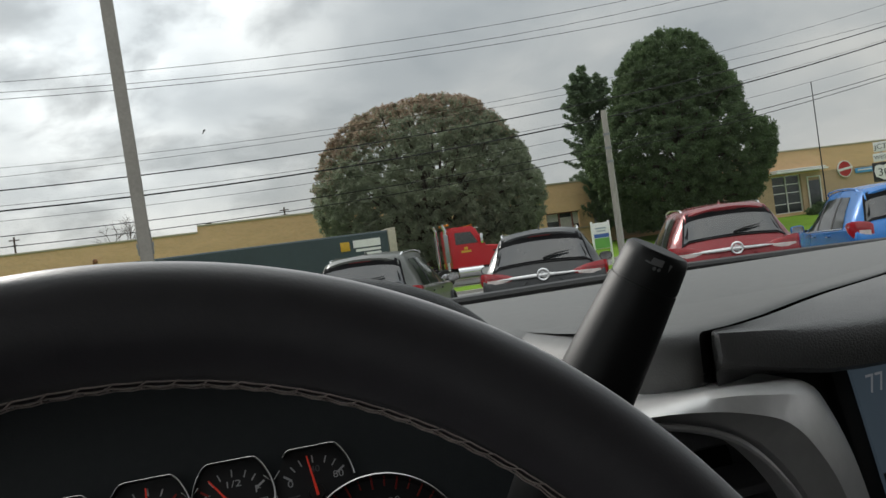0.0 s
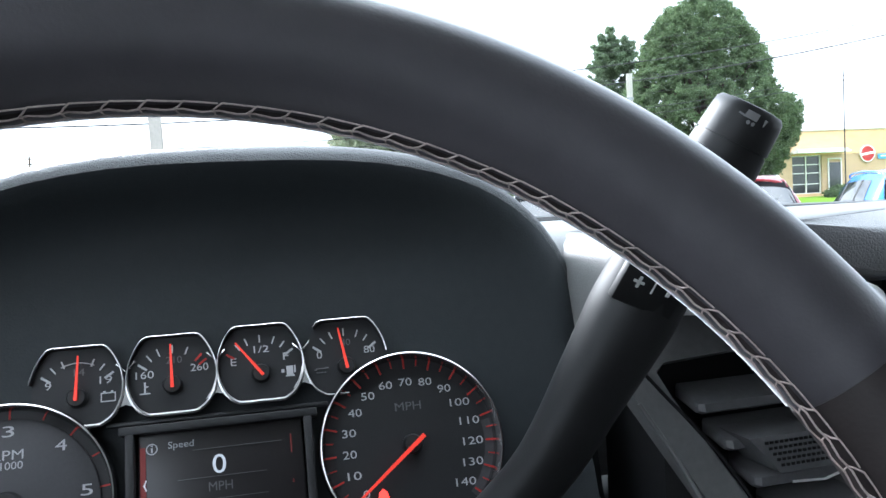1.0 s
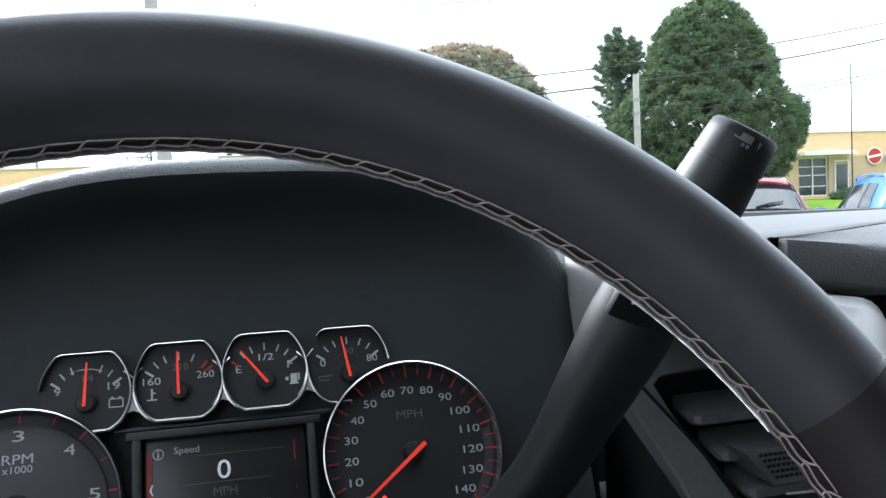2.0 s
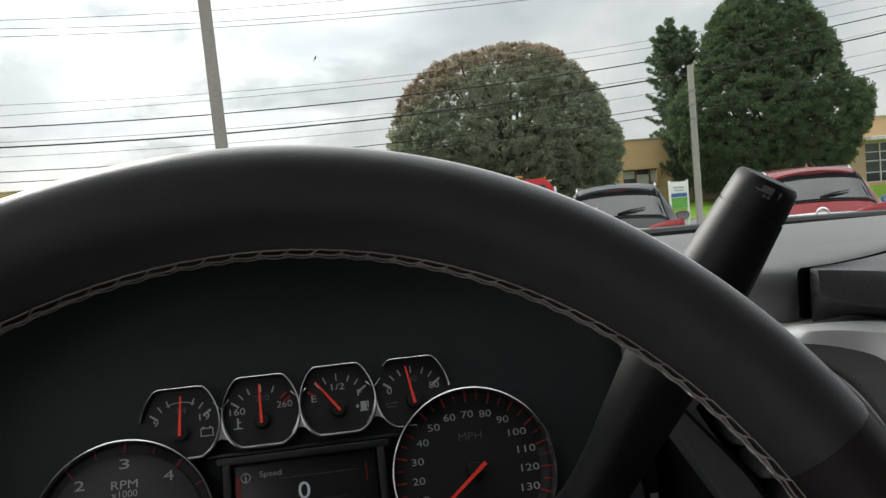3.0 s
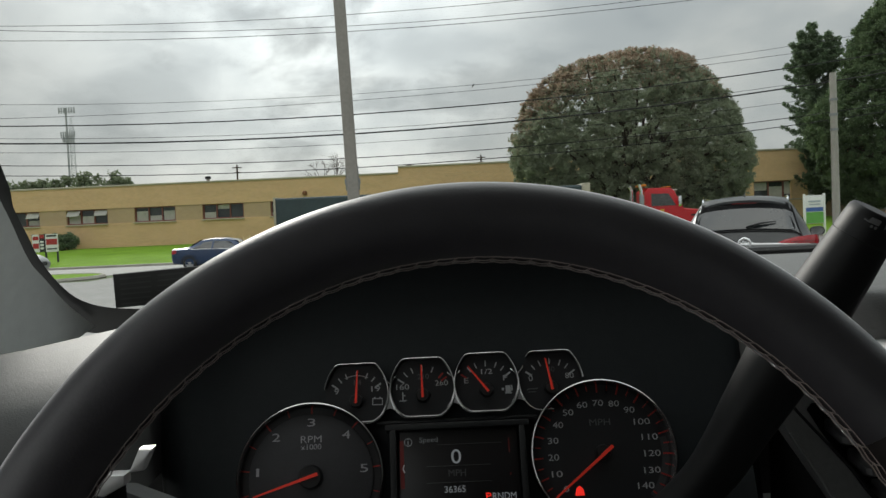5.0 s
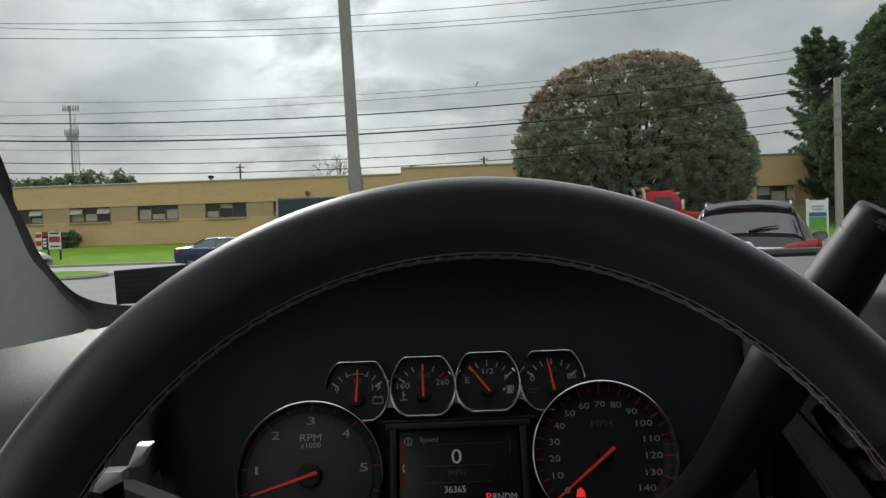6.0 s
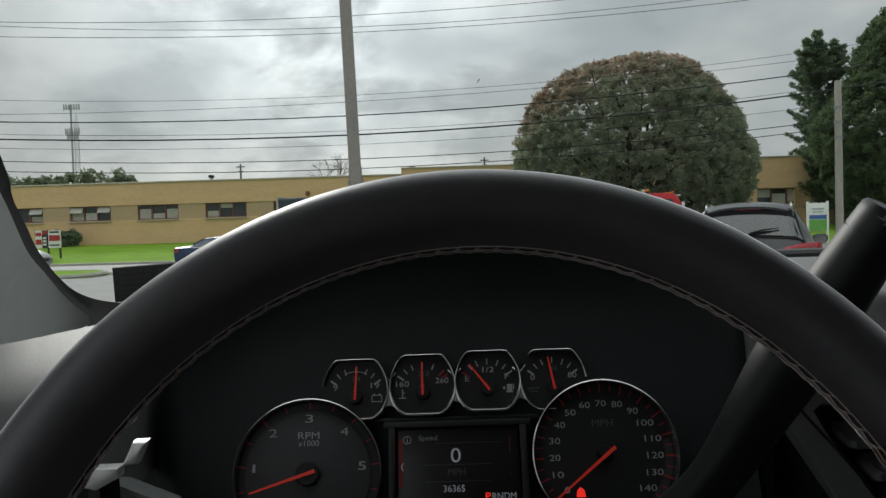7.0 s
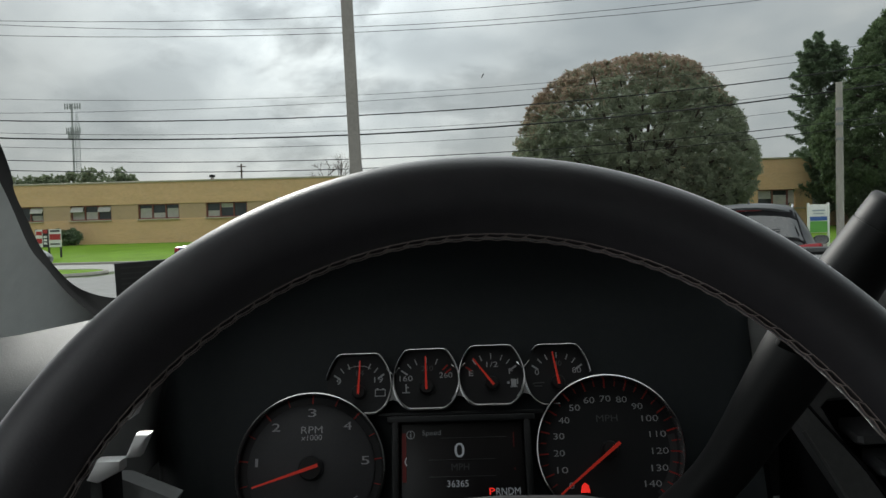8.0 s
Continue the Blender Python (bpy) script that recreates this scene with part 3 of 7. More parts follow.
def crown_in(profile, cx, count, spread, seed, inner, outer, deep=0.92):
    """Clump centres between two shares of a crown whose reach to either side is given height by height."""
    rnd = random.Random(seed)
    zs, ls, rs = ([p[i] for p in profile] for i in range(3))
    out = []
    while len(out) < count:
        z = rnd.uniform(zs[0], zs[-1])
        lo, hi = float(np.interp(z, zs, ls)), float(np.interp(z, zs, rs))
        if rnd.random() > (lo + hi) / 2 / max(ls):
            continue
        a = rnd.uniform(0, 2 * math.pi)
        side = hi if math.cos(a) > 0 else lo
        d = Vector((math.cos(a), math.sin(a), 0.15 * (z - zs[0])))
        k = (inner + (outer - inner) * rnd.random() ** 0.7) * (1 + 0.05 * noise.noise(d * 2.1 + Vector((seed, 0, 0))))
        q = Vector((cx + side * k * math.cos(a), deep * (lo + hi) / 2 * k * math.sin(a), z))
        out.append((q, spread * rnd.uniform(0.6, 1.25)))
    return out


def round_tree():
    x, y = 13.5, 46.0
    z = ground_z(x, y) + 0.1
    th = thing("round_tree", (x, y, z), "broad round-crowned tree, green turning rust-brown at the top, on the lawn", "tree")
    prof = ((0.9, 4.6, 4.2), (2.0, 6.2, 5.6), (3.2, 7.1, 6.4), (4.6, 7.5, 6.5), (5.6, 7.5, 6.2), (6.8, 7.1, 5.6), (8.1, 6.5, 4.9), (9.2, 5.5, 3.8), (9.9, 4.5, 3.3), (10.4, 2.6, 2.6), (10.7, 1.0, 1.6), (10.9, 0.2, 0.3))
    cl = crown_in(prof, 0.6, 3300, 0.27, 5, 0.80, 1.0) + crown_in(prof, 0.6, 900, 0.36, 15, 0.2, 0.80)
    branches((0, 0, 0), (0.4, 0, 6.0), 0.42, [c[0] for c in cl[:3300:34]], 2, th)

    def top(p, rs):
        h = np.interp(np.abs(p[:, 0] - 0.6), (0, 3, 5, 6.5, 8), (9.7, 9.3, 8.4, 7.2, 6.2))
        return (p[:, 2] + rs.normal(size=len(p)) * 0.85 + 0.5 * np.sin(p[:, 0] * 1.7 + p[:, 1] * 1.3)) > h
    leaves("crown", cl, 66, 0.074, [M_LEAF, M_LEAFRED], th, 1, top)


def big_tree():
    x, y = 34.5, 50.0
    z = ground_z(x, y) + 0.1
    th = thing("large_tree", (x, y, z), "tall dense dark green tree beside the building", "tree")
    prof = ((0.8, 4.4, 3.9), (2.3, 5.8, 5.0), (4.1, 6.4, 6.2), (5.6, 6.9, 6.7), (7.0, 6.7, 6.6), (7.8, 6.2, 5.6), (8.6, 5.5, 4.9), (9.9, 4.8, 4.8), (11.2, 4.2, 4.2), (12.3, 3.9, 3.5), (13.3, 3.2, 2.8), (14.1, 2.4, 2.3), (14.6, 1.3, 1.4), (14.9, 0.3, 0.4))
    cl = crown_in(prof, -0.5, 3000, 0.33, 8, 0.82, 1.0) + crown_in(prof, -0.5, 1000, 0.45, 18, 0.2, 0.82)
    branches((0, 0, 0), (0, 0, 9), 0.5, [c[0] for c in cl[:3000:50]], 3, th)
    leaves("crown", cl, 76, 0.088, M_LEAFBIG, th, 2)


def spruce():
    x, y = 30.3, 56.0
    z = ground_z(x, y) + 0.1
    th = thing("spruce_tree", (x, y, z), "dark spruce with upswept boughs behind the broad tree", "tree")
    part("trunk", sweep([(0, 0, -0.2), (0, 0, 6), (-0.1, 0, 13.2)], [0.28, 0.18, 0.03], 8, up=(0, 1, 0)), M_BARK, th)
    rnd = random.Random(3)
    cl = []

    def leader(cx, base, tip, reach, tiers):
        for k in range(tiers):
            h = k / (tiers - 1)
            most = reach * min(1.0, 0.12 + 4.6 * (1 - h)) * rnd.uniform(0.75, 1.05)
            for j in range(6):
                a = 6.283 * (j + rnd.random()) / 6
                far = most * rnd.uniform(0.6, 1.12)
                z = base + (tip - base) * h + rnd.uniform(-0.75, 0.6)
                for q in span(0.12, 1.0, max(2, int(far / 0.30))):
                    cl.append((Vector((cx + far * q * math.cos(a), far * q * math.sin(a), z + 0.42 * far * q * q - 0.1 * far * q)), 0.42 - 0.20 * q))
    leader(-0.1, 1.4, 13.2, 2.15, 30)
    leader(1.15, 9.5, 12.6, 0.85, 9)
    leader(-0.95, 10.5, 12.7, 0.75, 7)
    leaves("crown", cl, 62, 0.085, M_NEEDLES, th, 3)


round_tree()
big_tree()
spruce()


def far_trees():
    rnd = random.Random(9)
    for x, y, top, w in ((-66, 118, 11, 9), (-55.5, 112, 9.7, 8), (-49.5, 112, 9.4, 6), (-44, 110, 9.9, 6.5), (-39.2, 110, 9.9, 5.5), (88, 120, 10.5, 9), (78, 110, 9, 7)):
        z = ground_z(x, y)
        th = thing("far_tree", (x, y, z), "distant rounded green tree beyond the roofs", "tree", "distant trees")
        h = top - z
        blobs = [(0, 0, h * 0.62, w / 2, w / 2, h * 0.36), (w * 0.2, 0, h * 0.72, w * 0.3, w * 0.3, h * 0.26), (-w * 0.22, 0, h * 0.55, w * 0.3, w * 0.3, h * 0.3)]
        cl = crown_clumps(blobs, 90, 0.9, rnd.randint(0, 999))
        part("trunk", sweep([(0, 0, -0.2), (0, 0, h * 0.6)], [0.3, 0.2], 8, up=(0, 1, 0)), M_BARK, th)
        leaves("crown", cl, 34, 0.32, M_LEAFFAR, th, rnd.randint(0, 999))


def bare_tree():
    th = thing("bare_tree", (-6.8, 80, 0.4), "leafless tree top showing over the roof", "tree")
    rnd = random.Random(12)
    bm = bmesh.new()
    part("trunk", sweep([(0, 0, -0.2), (0, 0, 4.2)], [0.2, 0.1], 8, up=(0, 1, 0)), M_BARK, th)

    def grow(p, d, length, r, depth):
        q = p + d * length
        mid = p.lerp(q, 0.5) + Vector((rnd.gauss(0, 0.05), rnd.gauss(0, 0.05), 0.03)) * length
        one = sweep([p, mid, q], [r, r * 0.8, r * 0.6], 5, up=(0.1, 1, 0.2))
        tmp = bpy.data.meshes.new("twig")
        one.to_mesh(tmp)
        one.free()
        bm.from_mesh(tmp)
        bpy.data.meshes.remove(tmp)
        if depth:
            for k in range(3 if depth > 1 else 4):
                e = (d + Vector((rnd.gauss(0, 0.55), rnd.gauss(0, 0.45), rnd.gauss(0.05, 0.25)))).normalized()
                grow(p.lerp(q, rnd.uniform(0.45, 1.0)), e, length * rnd.uniform(0.5, 0.8), r * 0.55, depth - 1)
    for k in range(4):
        d = Vector((rnd.uniform(-0.7, 0.7), rnd.uniform(-0.4, 0.4), 1.0)).normalized()
        grow(Vector((0, 0, 3.6 + 0.15 * k)), d, rnd.uniform(2.1, 2.5), 0.06, 3)
    part("limbs", bm, M_BARK, th)


far_trees()
bare_tree()


# ---- poles and wires ----
def light_pole():
    z = ground_z(-0.8, 14)
    th = thing("light_pole", pose(-0.80, 14.0, z, 0, -1.45, 0), "tall square grey metal light pole in the car park", "light pole")
    part("base", lathe([(0.02, -0.1), (0.32, -0.1), (0.32, 0.55), (0.28, 0.6), (0.02, 0.6)], 24, "z"), M_KERB, th, "round concrete footing")
    part("base_plate", boxes(((0, 0, 0.615), (0.38, 0.38, 0.03), 0.005)), M_STEEL, th)
    part("shaft", loft([ring((0, 0, a), (1, 0, 0), (0, 1, 0), r, r, 24, 8) for a, r in ((0.6, 0.108), (5, 0.104), (9.5, 0.1))]), M_STEEL, th)
    part("lamp_head", boxes(((0, -0.35, 9.55), (0.35, 0.7, 0.14), 0.03)), M_STEEL, th)
    for sx in (-1, 1):
        part("bracket", boxes(((sx * 0.117, -0.02, 2.20), (0.022, 0.06, 0.20), 0.006), ((sx * 0.134, -0.02, 2.26), (0.014, 0.03, 0.10), 0.004), ((sx * 0.112, -0.02, 2.40), (0.012, 0.02, 0.26))), M_GALV, th, "small steel bracket")


def road_pole():
    z = ground_z(20.5, 36.2)
    th = thing("utility_pole", (20.5, 36.2, z), "bare pale weathered wooden utility pole on the verge", "utility pole")
    part("shaft", sweep([(0, 0, -0.3), (0, 0, 4), (0, 0, 7.85)], [0.18, 0.165, 0.145], 12, up=(0, 1, 0)), M_WOODPOLE, th)
    for h in (5.2, 5.9, 6.6):
        part("clamp", lathe([(0.155, h - 0.06), (0.185, h - 0.06), (0.185, h + 0.06), (0.155, h + 0.06)], 12, "z"), M_GALV, th)


def far_poles():
    for x, y, top in ((-19.95, 100, 9.45), (10.45, 100, 9.5)):
        z = ground_z(x, y)
        th = thing("far_utility_pole", (x, y, z), "distant wooden utility pole with crossarms", "utility pole", "distant poles")
        part("shaft", sweep([(0, 0, -0.2), (0, 0, top - z)], [0.14, 0.1], 8, up=(0, 1, 0)), M_BARK, th)
        part("crossarm", boxes(((0, 0, top - z - 0.35), (1.1, 0.12, 0.12))), M_BARK, th)
        part("crossarm", boxes(((0, 0, top - z - 0.95), (0.7, 0.12, 0.12))), M_BARK, th)


def cell_tower():
    th = thing("cell_tower", (-120, 300, 0.5), "slim distant cell tower with antenna clusters", "tower")
    part("mast", sweep([(-0.4, 0, -0.5), (-0.4, 0, 48)], [0.45, 0.35], 8, up=(0, 1, 0)), M_TOWER, th)
    bm = bmesh.new()
    for k in range(30):
        za, w = 18 + k * 0.9, 2.2 - k * 0.035
        for s in (1, -1):
            box(bm, (1.3 + 0, 0, za + 0.45), (0.12, 0.12, (w * w + 0.8) ** 0.5), 0, Matrix.Translation((1.3, 0, za)) @ Matrix.Rotation(s * math.atan2(w, 0.9), 4, "Y") @ Matrix.Translation((-1.3, 0, -za - 0.45)))
    for s in (-1, 1):
        box(bm, (1.3 + s * 0.8, 0, 20), (0.16, 0.16, 42))
    part("lattice", bm, M_TOWER, th, smooth=False)
    for h, w in ((46.8, 2.7), (38.0, 2.4), (36.2, 1.8)):
        bm = boxes(((0, 0, h), (2 * w, 0.3, 0.25)))
        for k in range(7):
            box(bm, (-w + k * w / 3, -0.3, h + 0.3), (0.42, 0.3, 2.2))
        part("antenna_array", bm, M_TOWER, th, smooth=False)


light_pole()
road_pole()
far_poles()
cell_tower()


def wires():
    """Overhead lines along the road: heights at three places, and thickness."""
    rows = [((11.15, 11.16, 12.83), .012), ((10.97, 10.64, 12.18), .012), ((10.49, 10.39, 11.80), .013), ((7.62, 7.5, 9.0), .009), ((6.98, 7.2, 8.65), .010),
            ((6.64, 6.56, 7.98), .028), ((6.08, 5.87, 7.2), .010), ((5.85, 5.67, 7.04), .037), ((5.44, 5.22, 6.37), .010), ((4.85, 4.55, 5.62), .020), ((4.39, 4.1, 5.25), .020)]
    for i, ((a, b, c), r) in enumerate(rows):
        # a parabola through the three heights at x = -18.1, -2.3, 18.65
        k = np.polyfit([-18.1, -2.3, 18.65], [a, b, c], 2)
        k[0] = min(max(k[0], 0.0005), 0.0026)
        kk = np.polyfit([-18.1, -2.3, 18.65], np.array([a, b, c]) - k[0] * np.array([-18.1, -2.3, 18.65]) ** 2, 1)
        pts = [(x, 37, max(2.5, k[0] * x * x + kk[0] * x + kk[1])) for x in span(-60, 62, 40)]
        ob = part("overhead_wire", sweep(pts, r, 6), M_WIRE)
        tagged(ob, "thick black overhead cable along the road" if r > 0.025 else "thin overhead wire along the road", "cable", "overhead wires")


wires()

# ---- the truck's cab ----
W_Y, W_Z, RAKE = 0.70, 1.424, 0.58          # windscreen: z rises by RAKE for each metre towards the driver


def screen_z(y):
    return W_Z + (W_Y - y) * RAKE


def cab_shell():
    """Plain unseen panels added to close the cab round and behind the camera."""
    hl = mat("headliner_cloth", (0.66, 0.66, 0.64), 0.95, var=0.06, scale=6)
    dk = mat("cab_dark_trim", (0.03, 0.03, 0.03), 0.7, var=0.15, scale=6)
    # unseen headliner, pale so that it returns light into the cab
    ob = part("ceiling", boxes(((0.55, -1.12, 1.88), (2.06, 2.40, 0.05), 0.02)), hl)
    tagged(ob, "unseen pale grey cloth headliner added over the cab", "ceiling", kind="structure")
    # added rear wall; its small window sets how much light comes from behind
    ob = part("wall_rear", boxes(((0.55, -2.3, 0.98), (2.06, 0.06, 1.10), 0.02), ((0.55, -2.3, 1.81), (2.06, 0.06, 0.12), 0.02), ((-0.10, -2.3, 1.64), (0.76, 0.06, 0.24), 0.02), ((1.20, -2.3, 1.64), (0.76, 0.06, 0.24), 0.02)), dk)
    tagged(ob, "unseen dark rear wall added with an open window sized for light", "wall", kind="structure")
    ob = part("floor", boxes(((0.55, -0.72, 0.45), (2.06, 3.2, 0.06), 0.02)), dk)
    tagged(ob, "dark carpeted floor of the cab", "floor", kind="structure")
    # added side walls: the left opening is wider, to let in more light
    for x, name, back, post in ((-0.50, "wall_left", (-2.08, 0.44), (-1.05, 0.10)), (1.60, "wall_right", (-1.60, 1.40), (-0.80, 0.20))):
        ob = part(name, boxes(((x, -0.80, 0.86), (0.06, 3.06, 0.77), 0.02), ((x, back[0], 1.56), (0.06, back[1], 0.62), 0.02), ((x, post[0], 1.56), (0.06, post[1], 0.62), 0.02)), dk)
        tagged(ob, "unseen dark door panels and posts added to shape the side light", "wall", kind="structure")
    ob = part("firewall", boxes(((0.55, 0.86, 0.85), (2.1, 0.05, 0.8))), dk)
    tagged(ob, "dark bulkhead in front of the footwell", "wall", kind="structure")


cab_shell()


def windscreen():
    th = thing("windscreen", (0, W_Y, W_Z), "raked windscreen with a black band round its edge", "windscreen", kind="structure")

    def on(x, y, d=0.0):
        return (x, y - W_Y, screen_z(y) - W_Z + d)
    bm = bmesh.new()
    g = [[bm.verts.new(on(x, y, 0.02)) for x in span(-0.62, 1.75, 6)] for y in span(0.86, -0.02, 4)]
    for a, b in zip(g, g[1:]):
        for i in range(6):
            bm.faces.new((a[i], a[i + 1], b[i + 1], b[i]))
    pane = part("pane", bm, M_PANE, th)
    pane.visible_shadow = False
    # black band: lower left corner is rounded
    inner = smooth_path([on(-0.40, 0.20), on(-0.459, 0.465), on(-0.482, 0.534), on(-0.494, 0.591), on(-0.505, 0.643), on(-0.509, 0.708), on(-0.50, 0.757), on(-0.463, 0.785), on(-0.38, 0.795)], 4)
    outer = smooth_path([on(-0.50, 0.20), on(-0.54, 0.465), on(-0.56, 0.534), on(-0.575, 0.591), on(-0.585, 0.643), on(-0.59, 0.72), on(-0.585, 0.82), on(-0.50, 0.87), on(-0.38, 0.87)], 4)
    part("black_band", loft([[Vector(p) + Vector((0, 0, 0.012)) for p in inner], [Vector(p) + Vector((0, 0, 0.012)) for p in outer]], closed=False), M_FRIT, th)
    # rubber cowl strip where glass meets the dash
    part("cowl_strip", sweep(smooth_path([(-0.42, 0.11, -0.075), (-0.3, 0.11, -0.06), (-0.1, 0.10, -0.008), (0.2, 0.105, -0.002), (0.45, 0.12, 0.0), (0.7, 0.14, -0.001), (0.95, 0.12, -0.004), (1.2, 0.08, -0.008)], 4), 0.0095, 8, flat=0.8), M_FRIT, th, "black rubber strip at the foot of the glass")
    chip = part("chip", prism([(-0.0010, -0.0014), (-0.0002, -0.0015), (0.0014, 0.0006), (0.0016, 0.0014), (0.0006, 0.0010)], -0.0004, 0.0004), M_BLIND, th, "small star-shaped chip in the glass")
    chip.location = on(0.0415, 0.356, 0.0)
    part("chip_shadow", prism([(-0.0004, 0.0004), (0.0010, 0.0020), (0.0022, 0.0024), (0.0017, 0.0014)], -0.0009, -0.0005), M_WIRE, chip)
    return th


windscreen()


def pillar_trim():
    th = thing("pillar_trim", (-0.6, 0.5, 1.45), "grey cloth-covered windscreen pillar trim", "pillar", kind="structure")
    edge = smooth_path([(-0.40, 0.10, 1.80), (-0.462, 0.40, 1.60), (-0.490, 0.534, 1.52), (-0.508, 0.62, 1.463), (-0.517, 0.685, 1.433), (-0.519, 0.756, 1.392), (-0.509, 0.828, 1.35)], 4)
    rows = [[Vector(p) + Vector(o) - Vector((-0.6, 0.5, 1.45)) for p in edge] for o in ((0, 0, 0.006), (-0.012, -0.02, -0.004), (-0.035, -0.09, -0.03), (-0.06, -0.20, -0.07), (-0.10, -0.34, -0.12), (-0.16, -0.36, -0.10), (-0.16, 0.0, 0.03))]
    bm = loft(rows, closed=False)
    part("cover", bm, M_PILLAR, th)
    return th


pillar_trim()


def arch_section(y, w, h, z0, n=36, power=2.6, cx=0.010):
    """Half a squashed ring over the cluster: an arch of half-width w and height h."""
    out = []
    for i in range(n + 1):
        a = math.pi * i / n
        ca, sa = math.cos(a), max(0.0, math.sin(a))
        q = 2 / (power if ca > 0 else power + 0.45)
        out.append((cx - math.copysign(abs(ca) ** q, ca) * w, y, z0 + sa ** q * h))
    return [(cx - w * 0.985, y, 1.16)] + out + [(cx + w * 0.985, y, 1.16)]


def dashboard():
    th = thing("dashboard", (0.5, 0.4, 1.2), "dark grey grained dashboard with a hooded cluster and silver trim", "dashboard")
    o = Vector((0.5, 0.4, 1.2))

    def add(name, bm, m, label=""):
        bmesh.ops.translate(bm, vec=-o, verts=bm.verts)
        return part(name, bm, m, th, label)
    # top pads: the strip along the glass, and the fields left and right of the cluster
    add("top_pad", loft([[(x, y, z - (min(1, (-0.2 - x) / 0.12) * (0.026 + 0.055 * (y - 0.27) / 0.55) if x < -0.2 else 0) - 0.13 * max(0.0, -0.29 - x)) for x in (-0.52, -0.42, -0.30, -0.2, 0.0, 0.2, 0.35, 0.55, 0.8, 1.1, 1.5)] for y, z in ((0.86, 1.408), (0.80, 1.419), (0.66, 1.4275), (0.50, 1.4300), (0.36, 1.4305), (0.27, 1.4300))], closed=False), M_DASHTOP)
    strip = []
    for y in (0.855, 0.80, 0.74, 0.69, 0.655, 0.64):
        z = float(np.interp(y, (0.27, 0.36, 0.50, 0.66, 0.80, 0.86), (1.4300, 1.4305, 1.4300, 1.4275, 1.419, 1.408)))
        strip.append([(x, y, z + (0.005 if y > 0.65 else -0.002) - min(1, (-0.2 - x) / 0.12) * (0.026 + 0.055 * (y - 0.27) / 0.55) - 0.13 * max(0.0, -0.29 - x)) for x in (-0.52, -0.46, -0.42, -0.36, -0.30, -0.25, -0.21)])
    add("corner_strip", loft(strip, closed=False), M_FRIT, "black strip along the foot of the glass")
    # the right field follows the gap of the centre pad and turns down at its front edge
    front = ((0.2615, 0.112), (0.2635, 0.101), (0.268, 0.0925), (0.276, 0.0860), (0.285, 0.0825), (0.292, 0.0825), (0.2965, 0.0845), (0.303, 0.0860), (0.318, 0.0895), (0.353, 0.1055), (0.397, 0.1315), (0.443, 0.1570), (0.487, 0.1770), (0.553, 0.2060), (0.78, 0.319), (1.02, 0.444), (1.5, 0.49))
    add("right_pad", loft([[(x, f + (max(0.275, f + 0.06) - f) * t + dy, z) for x, f in front] for t, dy, z in ((1, 0, 1.4300), (0.6, 0, 1.4325), (0.3, 0, 1.4355), (0.17, 0, 1.4368), (0.09, 0, 1.4372), (0.04, 0, 1.4362), (0.015, 0, 1.4335), (0, 0, 1.4280), (0, -0.002, 1.4150), (0, 0.0, 1.4030), (0, 0.008, 1.3960), (0, 0.03, 1.3920))], closed=False), M_DASHTOP)
    # its flank rolls down into the hollow beside the cluster hood
    add("pad_flank", loft([[(x - dx * k, y, 1.43 + up - (1.43 + up * 0.6 - z) * k) for x, y, k, up in ((0.2615, 0.30, 1, 0.0), (0.2615, 0.25, 1, 0.0010), (0.2615, 0.20, 1, 0.0030), (0.2615, 0.16, 1, 0.0055), (0.2615, 0.135, 0.9, 0.0068), (0.2615, 0.122, 0.75, 0.0064))] for dx, z in ((-0.004, 1.4303), (0.0, 1.4299), (0.008, 1.4275), (0.0155, 1.4215), (0.021, 1.412), (0.0245, 1.398), (0.0265, 1.380), (0.0275, 1.350))], closed=False), M_DASHTOP)
    add("pad_roll", loft([[(x, y + 0.02 * (0.2615 - x) / 0.09, z) for x in (0.17, 0.19, 0.21, 0.235, 0.250, 0.2620)] for y, z in ((0.320, 1.4312), (0.285, 1.4312), (0.262, 1.4300), (0.246, 1.4262), (0.234, 1.4190), (0.226, 1.4070), (0.222, 1.3900))], closed=False), M_DASHTOP)
    rows = [[(x, y, z - 0.13 * max(0.0, -0.29 - x) + 0.016 * max(0.0, 1 - (-0.2 - x) / 0.12) * max(0.0, (y - 0.1) / 0.175) if x < -0.2385 else 1.30) for x in (-0.56, -0.45, -0.36, -0.28, -0.239, -0.238)] for y, z in ((0.275, 1.4095), (0.22, 1.4045), (0.17, 1.395), (0.13, 1.384), (0.108, 1.370), (0.100, 1.352), (0.104, 1.335))]
    add("left_pad", loft(rows, closed=False), M_DASHTOP)
    # cluster hood: arched shell flaring towards the driver
    skirt = [(0.54, 0.285, 0.118, 1.30), (0.44, 0.272, 0.140, 1.30), (0.35, 0.260, 0.166, 1.30), (0.29, 0.252, 0.186, 1.30), (0.262, 0.249, 0.1970, 1.30)]
    add("hood_skirt", loft([arch_section(*p) for p in skirt], closed=False), M_DASHTOP, "grey grained pad rising behind the hood")
    prof = [(0.2625, 0.249, 0.1970, 1.30), (0.246, 0.2480, 0.1990, 1.30), (0.236, 0.2470, 0.1985, 1.30), (0.228, 0.2455, 0.1963, 1.30), (0.2225, 0.2430, 0.1926, 1.30), (0.2205, 0.2405, 0.1884, 1.30)]
    add("cluster_hood", loft([arch_section(*p) for p in prof], closed=False), M_HOOD, "black grained hood over the instruments")
    # the hollow face under the lip leans back with the dials and runs down behind them
    inner = []
